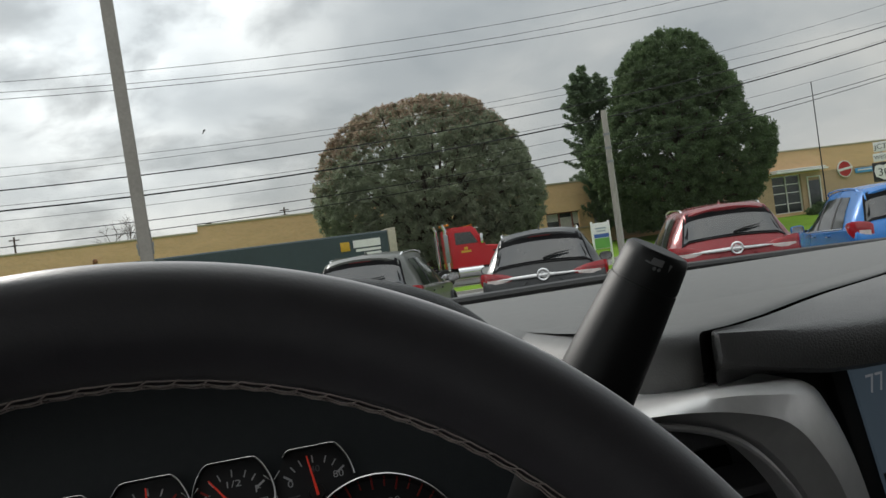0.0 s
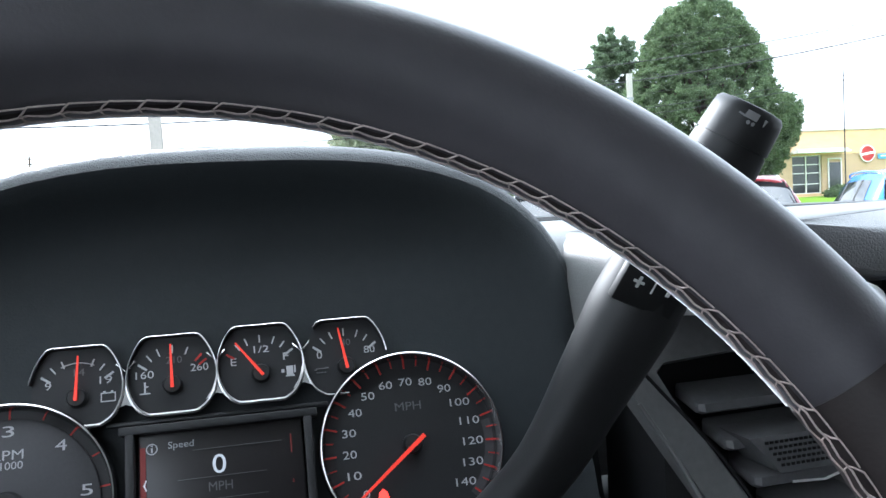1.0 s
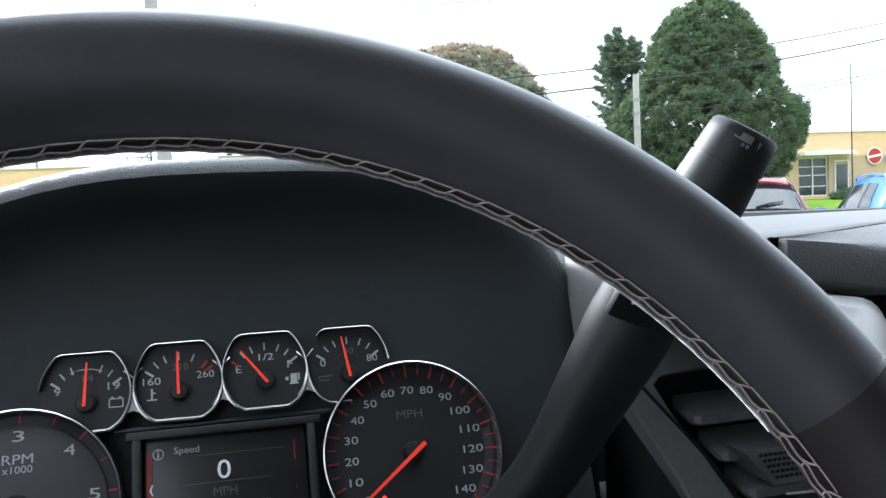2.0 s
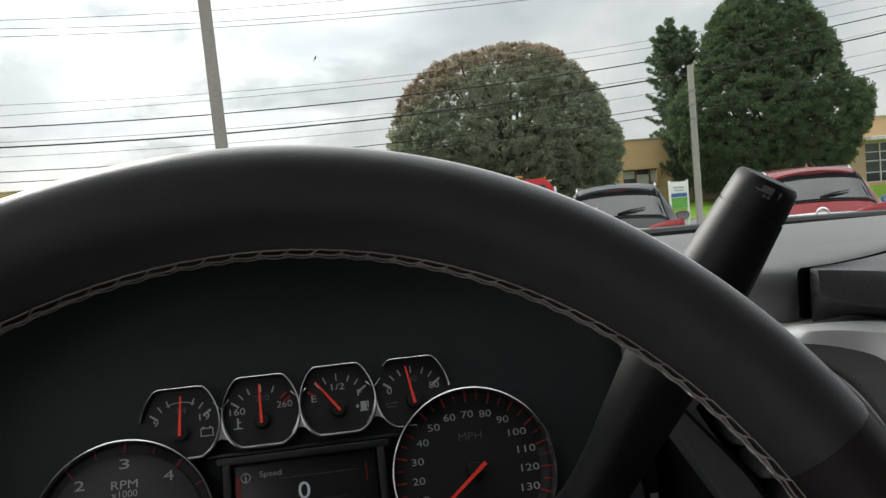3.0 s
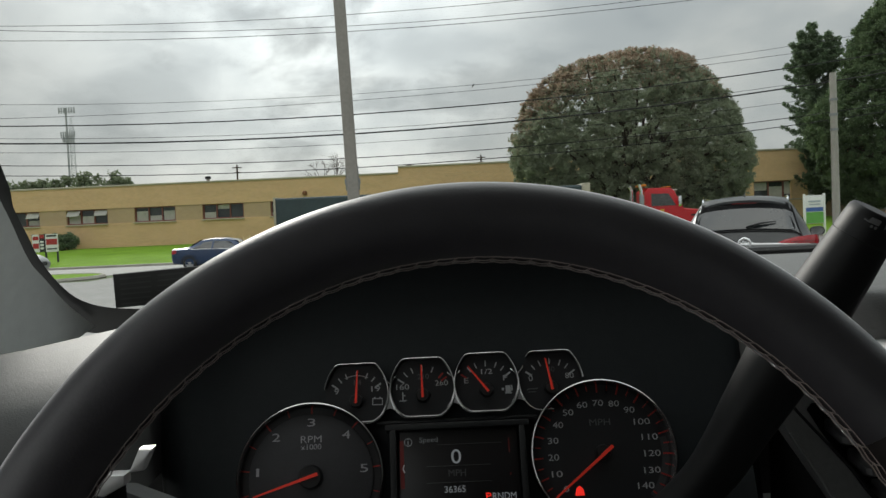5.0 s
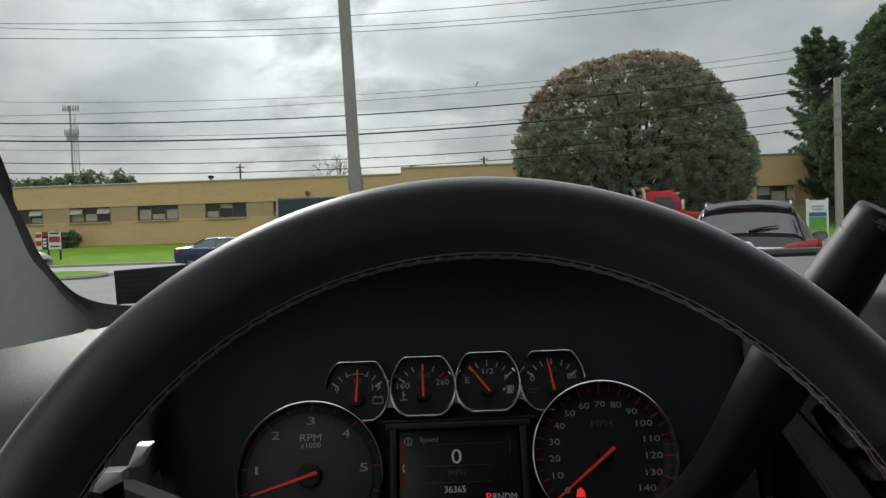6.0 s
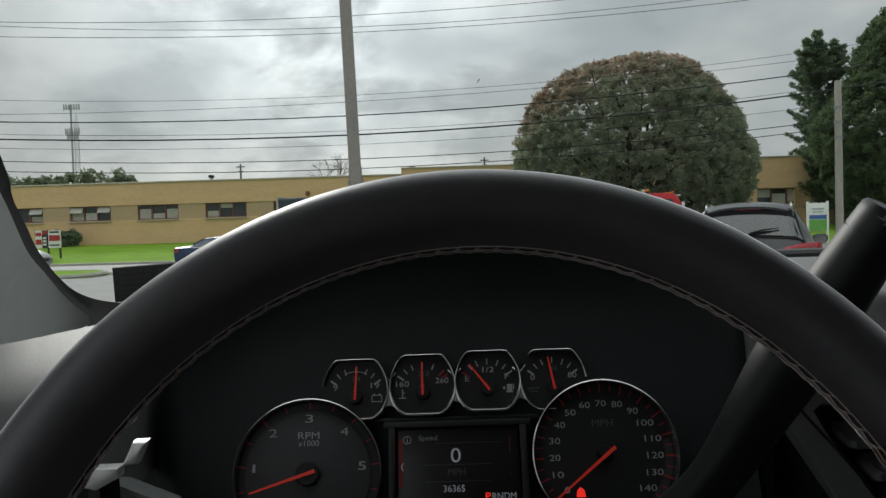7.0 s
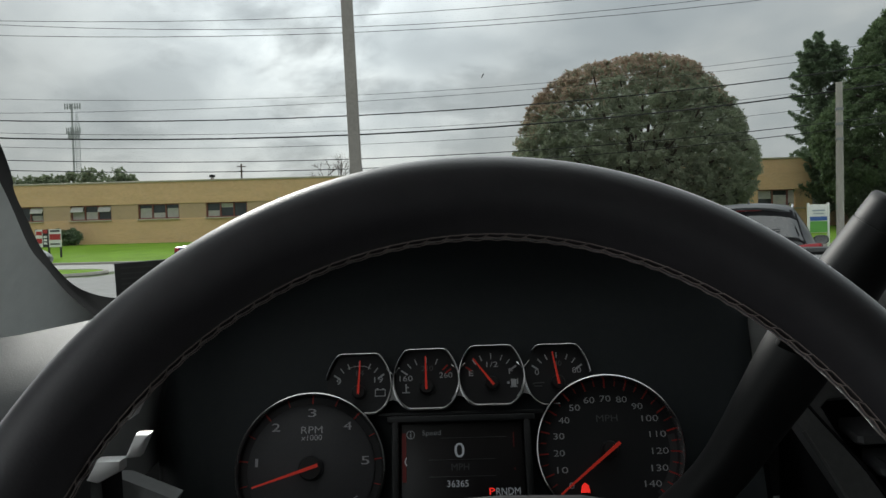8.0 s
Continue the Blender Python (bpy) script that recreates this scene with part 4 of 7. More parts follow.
    for y, w, h, k in ((0.2205, 0.2405, 0.1884, 0.0), (0.2215, 0.2375, 0.1842, 0.10), (0.2270, 0.2330, 0.1772, 0.35), (0.2360, 0.2260, 0.1650, 0.70), (0.2430, 0.2170, 0.1530, 1.0), (0.2425, 0.2030, 0.1360, 1.0), (0.2360, 0.1850, 0.1160, 1.0), (0.2280, 0.1500, 0.0940, 1.0), (0.2155, 0.0900, 0.0600, 1.0), (0.1945, 0.0020, 0.0020, 1.0)):
        inner.append([(x, yy - 0.38 * k * (1.30 + h - z) - 0.05 * k * x, z) for x, yy, z in arch_section(y, w, h, 1.30)])
    add("hood_lining", loft(inner, closed=False), M_LINING, "smooth black hollow face behind the instruments")
    # centre pad over the stack, set off by a gap; a black tube paints its shade
    line = [(1.02, 0.4405), (0.78, 0.3155), (0.553, 0.2025), (0.487, 0.1735), (0.443, 0.1535), (0.397, 0.1280), (0.353, 0.1020), (0.318, 0.0860), (0.303, 0.0820), (0.2965, 0.0790), (0.2935, 0.0765)]
    gap = smooth_path([(x, y, 1.4335) for x, y in line] + [(0.2920, 0.0745, 1.4250), (0.2912, 0.0735, 1.4160), (0.2912, 0.0738, 1.4090)], 5)
    add("pad_gap_shade", sweep(gap, 0.0032, 10), M_GAP, "black tube drawn as the shade in the gap beside the centre pad")
    # the pad widens from a narrow edge beside the gap, slopes to the driver and rolls over at its front
    secs = []
    for x in (0.2965, 0.2985, 0.302, 0.308, 0.318, 0.332, 0.350, 0.372, 0.397, 0.425, 0.455, 0.49, 0.53, 0.60, 0.70, 0.82, 0.94):
        yb = float(np.interp(x, [p[0] for p in line[::-1]], [p[1] for p in line[::-1]])) - 0.0042
        yf = min(0.0672, yb - 0.004)
        zf = float(np.interp(x, (0.296, 0.32, 0.35, 0.38, 0.42, 0.6), (1.4345, 1.4320, 1.4285, 1.4258, 1.4245, 1.4260)))
        zb = float(np.interp(x, (0.296, 0.343, 0.374, 0.411, 0.6), (1.4165, 1.4060, 1.4000, 1.3980, 1.3990)))
        w, hgt = yb - yf, zf - zb
        r = min(0.004, w * 0.3)
        secs.append([(x, yb, 1.4050), (x, yb, 1.4330), (x, yb - r * 0.3, 1.4360), (x, yb - r, 1.4372), (x, yb - w * 0.35, 1.4372 + (zf - 1.4372) * 0.30), (x, yb - w * 0.65, 1.4372 + (zf - 1.4372) * 0.60), (x, yf + w * 0.10, zf + 0.0016), (x, yf + w * 0.03, zf - hgt * 0.06), (x, yf, zf - hgt * 0.30), (x, yf - 0.0005, zf - hgt * 0.60), (x, yf + 0.001, zf - hgt * 0.88), (x, yf + min(0.006, w * 0.4), zb), (x, yf + w * 0.8, zb - 0.003)])
    add("centre_pad", loft(secs), M_PAD, "raised grained pad over the centre stack")
    # silver trim arching over the air vent
    up = smooth_path([(0.238, 0.125, 1.388), (0.267, 0.098, 1.397), (0.300, 0.088, 1.401), (0.335, 0.090, 1.399), (0.372, 0.098, 1.393), (0.392, 0.105, 1.372), (0.412, 0.110, 1.330), (0.430, 0.115, 1.27)], 4)
    dn = smooth_path([(0.234, 0.128, 1.384), (0.252, 0.106, 1.389), (0.276, 0.092, 1.387), (0.300, 0.086, 1.380), (0.320, 0.084, 1.368), (0.340, 0.084, 1.346), (0.356, 0.086, 1.318), (0.372, 0.09, 1.26)], 4)
    eye = Vector((0.028, -0.317, 1.502))
    up, dn = [eye + (p - eye) * 0.955 for p in up], [eye + (p - eye) * 0.92 for p in dn]
    rows = [[a + Vector((0, 0.03, 0.0)), a, a.lerp(b_, 0.12) + Vector((0, -0.010, 0.0035)), a.lerp(b_, 0.35) + Vector((0, -0.020, 0.004)), a.lerp(b_, 0.7) + Vector((0, -0.019, 0.002)), b_ + Vector((0, -0.003, 0.002)), b_, b_ + Vector((-0.002, 0.02, -0.004))] for a, b_ in zip(up, dn)]
    add("silver_trim", loft(rows, closed=False), M_SILVER, "satin silver trim beside the vent")
    add("trim_lip", sweep([Vector(p) + Vector((-0.003, -0.002, -0.003)) for p in dn], 0.0022, 8), M_SILVER)
    for outline in (((-0.2025, 1.3870), (-0.2010, 1.3830), (-0.2085, 1.3690), (-0.2130, 1.3660), (-0.2120, 1.3725)), ((-0.2085, 1.3575), (-0.1995, 1.3575), (-0.2010, 1.3545), (-0.2065, 1.3430), (-0.2160, 1.3420)), ((-0.2330, 1.3420), (-0.2170, 1.3420), (-0.2175, 1.3350), (-0.2330, 1.3270), (-0.2400, 1.3290))):
        mid = sum((Vector(q) for q in outline), Vector((0, 0))) / len(outline)
        rings = [[(mid.x + (q[0] - mid.x) * k, y, mid.y + (q[1] - mid.y) * k) for q in outline] for y, k in ((0.106, 1.0), (0.099, 1.0), (0.0968, 0.86), (0.0960, 0.55))]
        add("left_trim", loft(rings), M_SILVER, "satin silver trim beside the cluster")
    # dark centre stack face and lower panels
    add("stack_face", boxes(((0.68, 0.20, 1.26), (0.56, 0.10, 0.28), 0.012)), M_BLACKP)
    add("knee_panel", boxes(((-0.02, 0.30, 1.08), (0.80, 0.10, 0.28), 0.03)), M_BLACKP)
    add("left_fascia", loft([[(x, y, z) for x in (-0.56, -0.36, -0.225)] for y, z in ((0.110, 1.336), (0.118, 1.330), (0.125, 1.20))], closed=False), M_BLACKP)
    add("right_fascia", loft([[(0.262, 0.22, z), (0.266, 0.15, z), (0.29, 0.135, z), (0.45, 0.135, z)] for z in (1.395, 1.30, 1.15)], closed=False), M_BLACKP)
    add("passenger_fascia", boxes(((1.18, 0.22, 1.27), (0.56, 0.1, 0.28), 0.03)), M_DASH)
    return th


dashboard()


# ---- instrument cluster ----
CL = Matrix.Translation((0.0035, 0.1958, 1.3312)) @ Matrix.Rotation(radians(-2.86), 4, "Z") @ Matrix.Rotation(radians(-20.8), 4, "X")


def flat_at(x, z, y, turn=0.0):
    """Pose for writing on the dial plane."""
    return Matrix.Translation((x, y, z)) @ Matrix.Rotation(radians(turn), 4, "Y") @ Matrix.Rotation(radians(90), 4, "X")


def wide_writing(name, words, w, h, x, z, y, material, parent):
    """Extended lettering of a given width and height on the dial plane."""
    ob = writing(name, words, 0.01, Matrix.Identity(4), material, parent)
    me = ob.data
    lo = [min(v.co[k] for v in me.vertices) for k in (0, 1)]
    hi = [max(v.co[k] for v in me.vertices) for k in (0, 1)]
    fit = Matrix.Diagonal((w / (hi[0] - lo[0]), h / (hi[1] - lo[1]), 1, 1)) @ Matrix.Translation((-(lo[0] + hi[0]) / 2, -(lo[1] + hi[1]) / 2, 0))
    me.transform(flat_at(x, z, y) @ fit)
    return ob


def needle(parent, c, angle, length, tail, w, y):
    a = radians(angle)
    d, s = Vector((math.cos(a), 0, math.sin(a))), Vector((-math.sin(a), 0, math.cos(a)))
    c = Vector((c[0], y, c[1]))
    pts = [c - d * tail - s * w, c - d * tail + s * w, c + d * length + s * w * 0.45, c + d * length - s * w * 0.45]
    bm = loft([[p + Vector((0, -0.0012, 0)) for p in pts], [p for p in pts]])
    part("needle", bm, M_NEEDLE, parent, "lit red needle")


def ticks(parent, c, r0, r1, angles, w, y, m, name="tick_scale"):
    bm = bmesh.new()
    for a in angles:
        a = radians(a)
        box(bm, ((r0 + r1) / 2, 0, 0), (r1 - r0, 0.0005, w), 0, Matrix.Translation((c[0], y, c[1])) @ Matrix.Rotation(-a, 4, "Y"))
    tagged(part(name, bm, m, parent, smooth=False), kind="stuff")


def instruments():
    th = thing("instrument_cluster", CL, "instrument cluster with chrome-ringed dials and lit red needles", "instrument cluster")

    def big(name, cx, cz, R):
        d = part(name, lathe([(0.001, 0.001), (R - 0.001, 0.001), (R - 0.001, 0.005), (0.001, 0.005)], 64), M_DIALDK, th)
        d.location = (cx, 0, cz)
        # chrome ring: broad on its flank, thin on its front edge
        part("bezel", lathe([(R - 0.0026, 0.0015), (R - 0.0008, -0.0062), (R - 0.0002, -0.0070), (R + 0.0006, -0.0066), (R + 0.0012, -0.0050), (R + 0.0016, 0.0055)], 96), M_RING, d, "thin chrome ring")
        return d
    # rev counter
    d = big("rev_counter", -0.1146, -0.0302, 0.0553)
    part("dial_plate", lathe([(0.001, -0.0010), (0.0468, -0.0010), (0.0478, -0.0004), (0.0478, 0.0012), (0.001, 0.0012)], 56), M_DIAL, d)
    for n in range(0, 7):
        a = radians(90 + 41.5 * (3 - n))
        wide_writing("numeral", str(n), 0.0062 if n != 1 else 0.0022, 0.0061, 0.0412 * math.cos(a), 0.0412 * math.sin(a), -0.0013, M_NUM, d)
    wide_writing("caption", "RPM", 0.0162, 0.0052, 0.0, 0.0284, -0.0013, M_NUM, d)
    wide_writing("caption", "x1000", 0.0158, 0.0042, 0.0, 0.0226, -0.0013, M_NUM, d)
    ticks(d, (0, 0), 0.0478, 0.0540, [90 + 41.5 * (3 - k) for k in range(7)], 0.0010, 0.0006, M_REDLINE)
    ticks(d, (0, 0), 0.0490, 0.0528, [90 + 41.5 * (2.5 - k) for k in range(6)], 0.0008, 0.0006, M_REDLINE)
    part("hub", lathe([(0.001, -0.0062), (0.0080, -0.0060), (0.0090, -0.0045), (0.0092, -0.0008), (0.001, -0.0008)], 32), M_WELL, d)
    needle(d, (0, 0), 197.5, 0.0445, 0.0062, 0.0013, -0.0066)
    # speedometer
    d = big("speedometer", 0.1106, -0.0216, 0.0550)
    for n in range(0, 15):
        a = 90 + 18.6 * (7 - n)
        r = 0.0380 + 0.0018 * abs(math.cos(radians(a)) * math.sin(radians(a))) * 2
        words = str(n * 10)
        wide_writing("numeral", words, (0.0040, 0.0083, 0.0126)[len(words) - 1], 0.0047, r * math.cos(radians(a)), r * math.sin(radians(a)), 0.0006, M_NUM, d)
    wide_writing("caption", "MPH", 0.0162, 0.0050, 0.0, 0.0232, 0.0006, M_DIMPRINT, d)
    ticks(d, (0, 0), 0.0462, 0.0530, [90 + 18.6 * (7 - k) for k in range(15)], 0.0011, 0.0004, M_REDLINE)
    ticks(d, (0, 0), 0.0478, 0.0520, [90 + 18.6 * (6.5 - k) for k in range(14)], 0.0008, 0.0004, M_REDLINE)
    # a paler band beside the highest speeds
    part("speed_band", loft([[(r * math.cos(radians(a)), 0.0008, r * math.sin(radians(a))) for a in span(-44, 12, 14)] for r in (0.0456, 0.0512)], closed=False), M_DIAL, d)
    part("hub", lathe([(0.001, -0.0052), (0.0050, -0.0050), (0.0060, -0.0030), (0.0062, 0.0008), (0.001, 0.0008)], 28), M_WELL, d)
    needle(d, (0, -0.0012), 218, 0.0500, 0.0090, 0.0013, -0.0056)
    t = part("telltale", prism([(-0.0035, -0.0032), (0.0035, -0.0032), (0.0024, 0.0018), (0.0, 0.0038), (-0.0024, 0.0018)], -0.0004, 0.0004), M_TELLTALE, d, "lit red warning lamp")
    t.location = (-0.0205, 0.0004, -0.0276)
    # four small gauges in linked chrome frames, flat above and below and bowed at the sides
    W, H = 0.0254, 0.0231
    corner = [(-0.52, 1.0), (0.0, 1.0), (0.50, 1.0), (0.66, 0.93), (0.82, 0.68), (0.95, 0.33), (1.0, -0.05), (0.95, -0.42), (0.80, -0.76), (0.58, -0.96), (0.42, -1.0), (0.0, -1.0), (-0.42, -1.0), (-0.58, -0.96), (-0.80, -0.76), (-0.95, -0.42), (-1.0, -0.05), (-0.95, 0.33), (-0.82, 0.68), (-0.66, 0.93)]
    loop = smooth_path([(x * W, 0, z * H) for x, z in corner] + [(corner[0][0] * W, 0, H)], 4)[:-1]
    small = [("voltmeter", -0.0792, 0.0322, 87, ("9", "19"), "14"), ("temperature_gauge", -0.0268, 0.0346, 91, ("160", "260"), "210"), ("fuel_gauge", 0.0240, 0.0364, 127, ("E", "F"), "1/2"), ("oil_gauge", 0.0752, 0.0360, 99, ("0", "80"), "40")]
    for name, cx, cz, ang, ends, mid in small:
        d = part(name, prism([(p.x * 0.97, p.z * 0.97) for p in loop], 0.001, 0.005), M_DIALDK, th)
        d.location = (cx, 0, cz)
        path = loop
        if name == "voltmeter":
            path = loop[66:] + loop[:44]
        elif name == "oil_gauge":
            path = loop[-6:] + loop[:24]
        if name == "oil_gauge":
            low = loop[44:64]
            part("bezel", sweep([p + Vector((0, -0.0030, 0)) for p in low], 0.0007, 8, up=(0, 1, 0)), M_RING, d, "thin chrome frame")
        radii = [0.00055 + 0.00085 * max(0.0, min(1.0, 0.25 - 1.15 * p.z / H)) for p in path]
        pts = [p + Vector((0, -0.0030, 0)) for p in path]
        part("bezel", sweep(pts, radii, 8, up=(0, 1, 0), closed=len(path) == len(loop)), M_RING, d, "thin chrome frame")
        # dark flank from the frame down to the dial
        part("flank", loft([[p * k + Vector((0, y, 0)) for p in path] for k, y in ((0.995, -0.0026), (0.965, 0.0012))], closed=len(path) == len(loop), caps=False), M_WELL, d)
        hub = (0.0, -0.0062)
        part("hub", lathe([(0.001, -0.0044), (0.0046, -0.0042), (0.0054, -0.0030), (0.0056, 0.0008), (0.001, 0.0008)], 22), M_WELL, d).location = (hub[0], 0, hub[1])
        red = [36, 46] if name == "temperature_gauge" else [146] if name == "fuel_gauge" else []
        marks = [145, 128, 112, 90, 68, 52, 35] if not red else [145, 128, 112, 90, 68] if name[0] == "t" else [128, 112, 90, 68, 52, 35]
        ticks(d, hub, 0.0192, 0.0238, marks, 0.0008, 0.0005, M_NUM)
        ticks(d, hub, 0.0178, 0.0238, [marks[0], marks[-1]] if not red else marks[-1:] if name[0] == "f" else marks[:1], 0.0013, 0.0004, M_NUM)
        if red:
            ticks(d, hub, 0.0185, 0.0240, red, 0.0012, 0.0004, M_REDLINE, "red_marks")
        wide_writing("numeral", ends[0], 0.0034 * len(ends[0]), 0.0044, -0.0158, 0.0012 if len(ends[0]) > 1 else 0.0022, 0.0005, M_NUM, d)
        wide_writing("numeral", ends[1], 0.0034 * len(ends[1]), 0.0044, 0.0152, 0.0032, 0.0005, M_NUM, d)
        wide_writing("numeral", mid, 0.0030 * len(mid), 0.0042, 0.0008, 0.0088, 0.0005, M_NUM if mid == "1/2" else M_DIMPRINT, d)
        if name == "voltmeter":
            part("scale_arc", sweep([(0.0205 * math.cos(radians(a)) + hub[0], 0.0004, 0.0205 * math.sin(radians(a)) + hub[1]) for a in span(64, 116, 12)], 0.0003, 5, up=(0, 1, 0)), M_NUM, d)
            part("battery_symbol", boxes(((0.0165, 0.0006, -0.0046), (0.0076, 0.0004, 0.0006)), ((0.0165, 0.0006, -0.0094), (0.0076, 0.0004, 0.0006)), ((0.0127, 0.0006, -0.0070), (0.0006, 0.0004, 0.0054)), ((0.0203, 0.0006, -0.0070), (0.0006, 0.0004, 0.0054)), ((0.0144, 0.0006, -0.0039), (0.0014, 0.0004, 0.0010)), ((0.0186, 0.0006, -0.0039), (0.0014, 0.0004, 0.0010))), M_NUM, d, smooth=False)
        if name == "fuel_gauge":
            part("pump_symbol", boxes(((0.0170, 0.0006, -0.0058), (0.0040, 0.0004, 0.0056)), ((0.0200, 0.0006, -0.0050), (0.0010, 0.0004, 0.0044)), ((0.0170, 0.0006, -0.0090), (0.0056, 0.0004, 0.0008)), ((0.0128, 0.0006, -0.0058), (0.0018, 0.0004, 0.0020))), M_NUM, d, smooth=False)
        if name == "temperature_gauge":
            part("thermometer_symbol", boxes(((-0.0158, 0.0006, -0.0062), (0.0010, 0.0004, 0.0062)), ((-0.0148, 0.0006, -0.0058), (0.0020, 0.0004, 0.0007)), ((-0.0158, 0.0006, -0.0098), (0.0058, 0.0004, 0.0007))), M_NUM, d, smooth=False)
        if name == "oil_gauge":
            part("oil_can_symbol", boxes(((-0.0155, 0.0006, -0.0062), (0.0062, 0.0004, 0.0006)), ((-0.0155, 0.0006, -0.0086), (0.0062, 0.0004, 0.0006)), ((-0.0118, 0.0006, -0.0060), (0.0022, 0.0004, 0.0008)), ((-0.0188, 0.0006, -0.0068), (0.0016, 0.0004, 0.0006))), M_DIMPRINT, d, smooth=False)
        needle(d, hub, ang, 0.0235, 0.0020, 0.0009, -0.0046)
    for cx, cz in ((-0.0526, 0.0262), (-0.0018, 0.0282), (0.0486, 0.0292)):
        web = [(0, 0.0050), (0.0012, -0.0002), (0.0030, -0.0052), (0.0066, -0.0104), (0.0030, -0.0082), (0, -0.0072), (-0.0030, -0.0082), (-0.0066, -0.0104), (-0.0030, -0.0052), (-0.0012, -0.0002)]
        part("bezel_joint", prism([(cx + x, cz + z) for x, z in web], -0.0032, 0.001), M_CHROME, th, "chrome web between two gauges")
        # slim dark bridge between the tops of two frames
        part("bezel_bridge", sweep([(cx - 0.0052, -0.0022, cz + 0.0170), (cx, -0.0018, cz + 0.0120), (cx + 0.0052, -0.0022, cz + 0.0180)], 0.0007, 8, up=(0, 1, 0)), M_CHROME, th)
    # message display between the dials
    d = part("display", boxes(((-0.0010, 0.004, -0.041), (0.094, 0.006, 0.086), 0.002)), M_SCREEN, th, "dark message display")
    part("display_frame", boxes(((-0.0010, 0.002, 0.0040), (0.112, 0.012, 0.0050), 0.001), ((-0.0510, 0.002, -0.041), (0.005, 0.012, 0.086), 0.001), ((0.0490, 0.002, -0.041), (0.005, 0.012, 0.086), 0.001)), M_WELL, d)
    part("panel_step", boxes(((-0.0010, 0.003, 0.0085), (0.126, 0.006, 0.0024), 0.0008)), M_BLACKP, d)
    wide_writing("display_text", "Speed", 0.0142, 0.0050, -0.0236, -0.0066, 0.0006, M_SCREENDIM, d)
    wide_writing("display_text", "0", 0.0076, 0.0108, -0.0027, -0.0194, 0.0006, M_SCREENTXT, d)
    wide_writing("display_text", "MPH", 0.0133, 0.0050, -0.0024, -0.0317, 0.0006, M_DIMPRINT, d)
    wide_writing("display_text", "36365", 0.0160, 0.0048, -0.0046, -0.0437, 0.0006, M_SCREENTXT, d)
    wide_writing("display_text", "P", 0.0040, 0.0050, 0.0208, -0.0498, 0.0006, M_TELLTALE, d)
    wide_writing("display_text", "RNDM", 0.0180, 0.0050, 0.0328, -0.0500, 0.0006, M_SCREENTXT, d)
    part("rule_line", boxes(((-0.001, 0.0007, -0.0262), (0.050, 0.0004, 0.0003)), ((-0.001, 0.0007, -0.0385), (0.050, 0.0004, 0.0003)), ((0.008, 0.0007, -0.0102), (0.050, 0.0004, 0.0003))), M_DIMPRINT, d, smooth=False)
    for x, w, z, h in ((-0.0445, 0.0030, -0.024, 0.036), (0.0386, 0.0008, -0.0125, 0.011), (0.0386, 0.0008, -0.0340, 0.002)):
        part("side_glow", boxes(((x, 0.0007, z), (w, 0.0004, h))), M_SCREENRED, d, "dim red edge of the display", smooth=False)
    part("arrow_symbol", prism([(-0.0445, -0.0271), (-0.0430, -0.0240), (-0.0424, -0.0243), (-0.0436, -0.0271), (-0.0424, -0.0299), (-0.0430, -0.0302)], 0.0004, 0.0006), M_SCREENTXT, d)
    part("info_symbol", lathe([(0.0026, 0.0004), (0.0032, 0.0004), (0.0032, 0.0008), (0.0026, 0.0008), (0.0026, 0.0004)], 20), M_SCREENDIM, d).location = (-0.0395, 0, -0.0073)
    part("info_symbol", boxes(((-0.0395, 0.0006, -0.0080), (0.0009, 0.0004, 0.0028)), ((-0.0395, 0.0006, -0.0054), (0.0009, 0.0004, 0.0008))), M_SCREENDIM, d, smooth=False)
    return th


instruments()

# ---- steering wheel ----
WHEEL = Matrix.Translation((-0.007, -0.168, 1.3347)) @ Matrix.Rotation(-0.4345, 4, "X")
WR, WT = 0.1760, 0.0163


def rim_point(a, b, r=WT):
    """A point of the rim: a round the wheel, b round its section (0: outwards, 90: towards the driver)."""
    a, b = radians(a), radians(b)
    q = WR + r * math.cos(b)
    return Vector((q * math.cos(a), -r * math.sin(b), q * math.sin(a)))


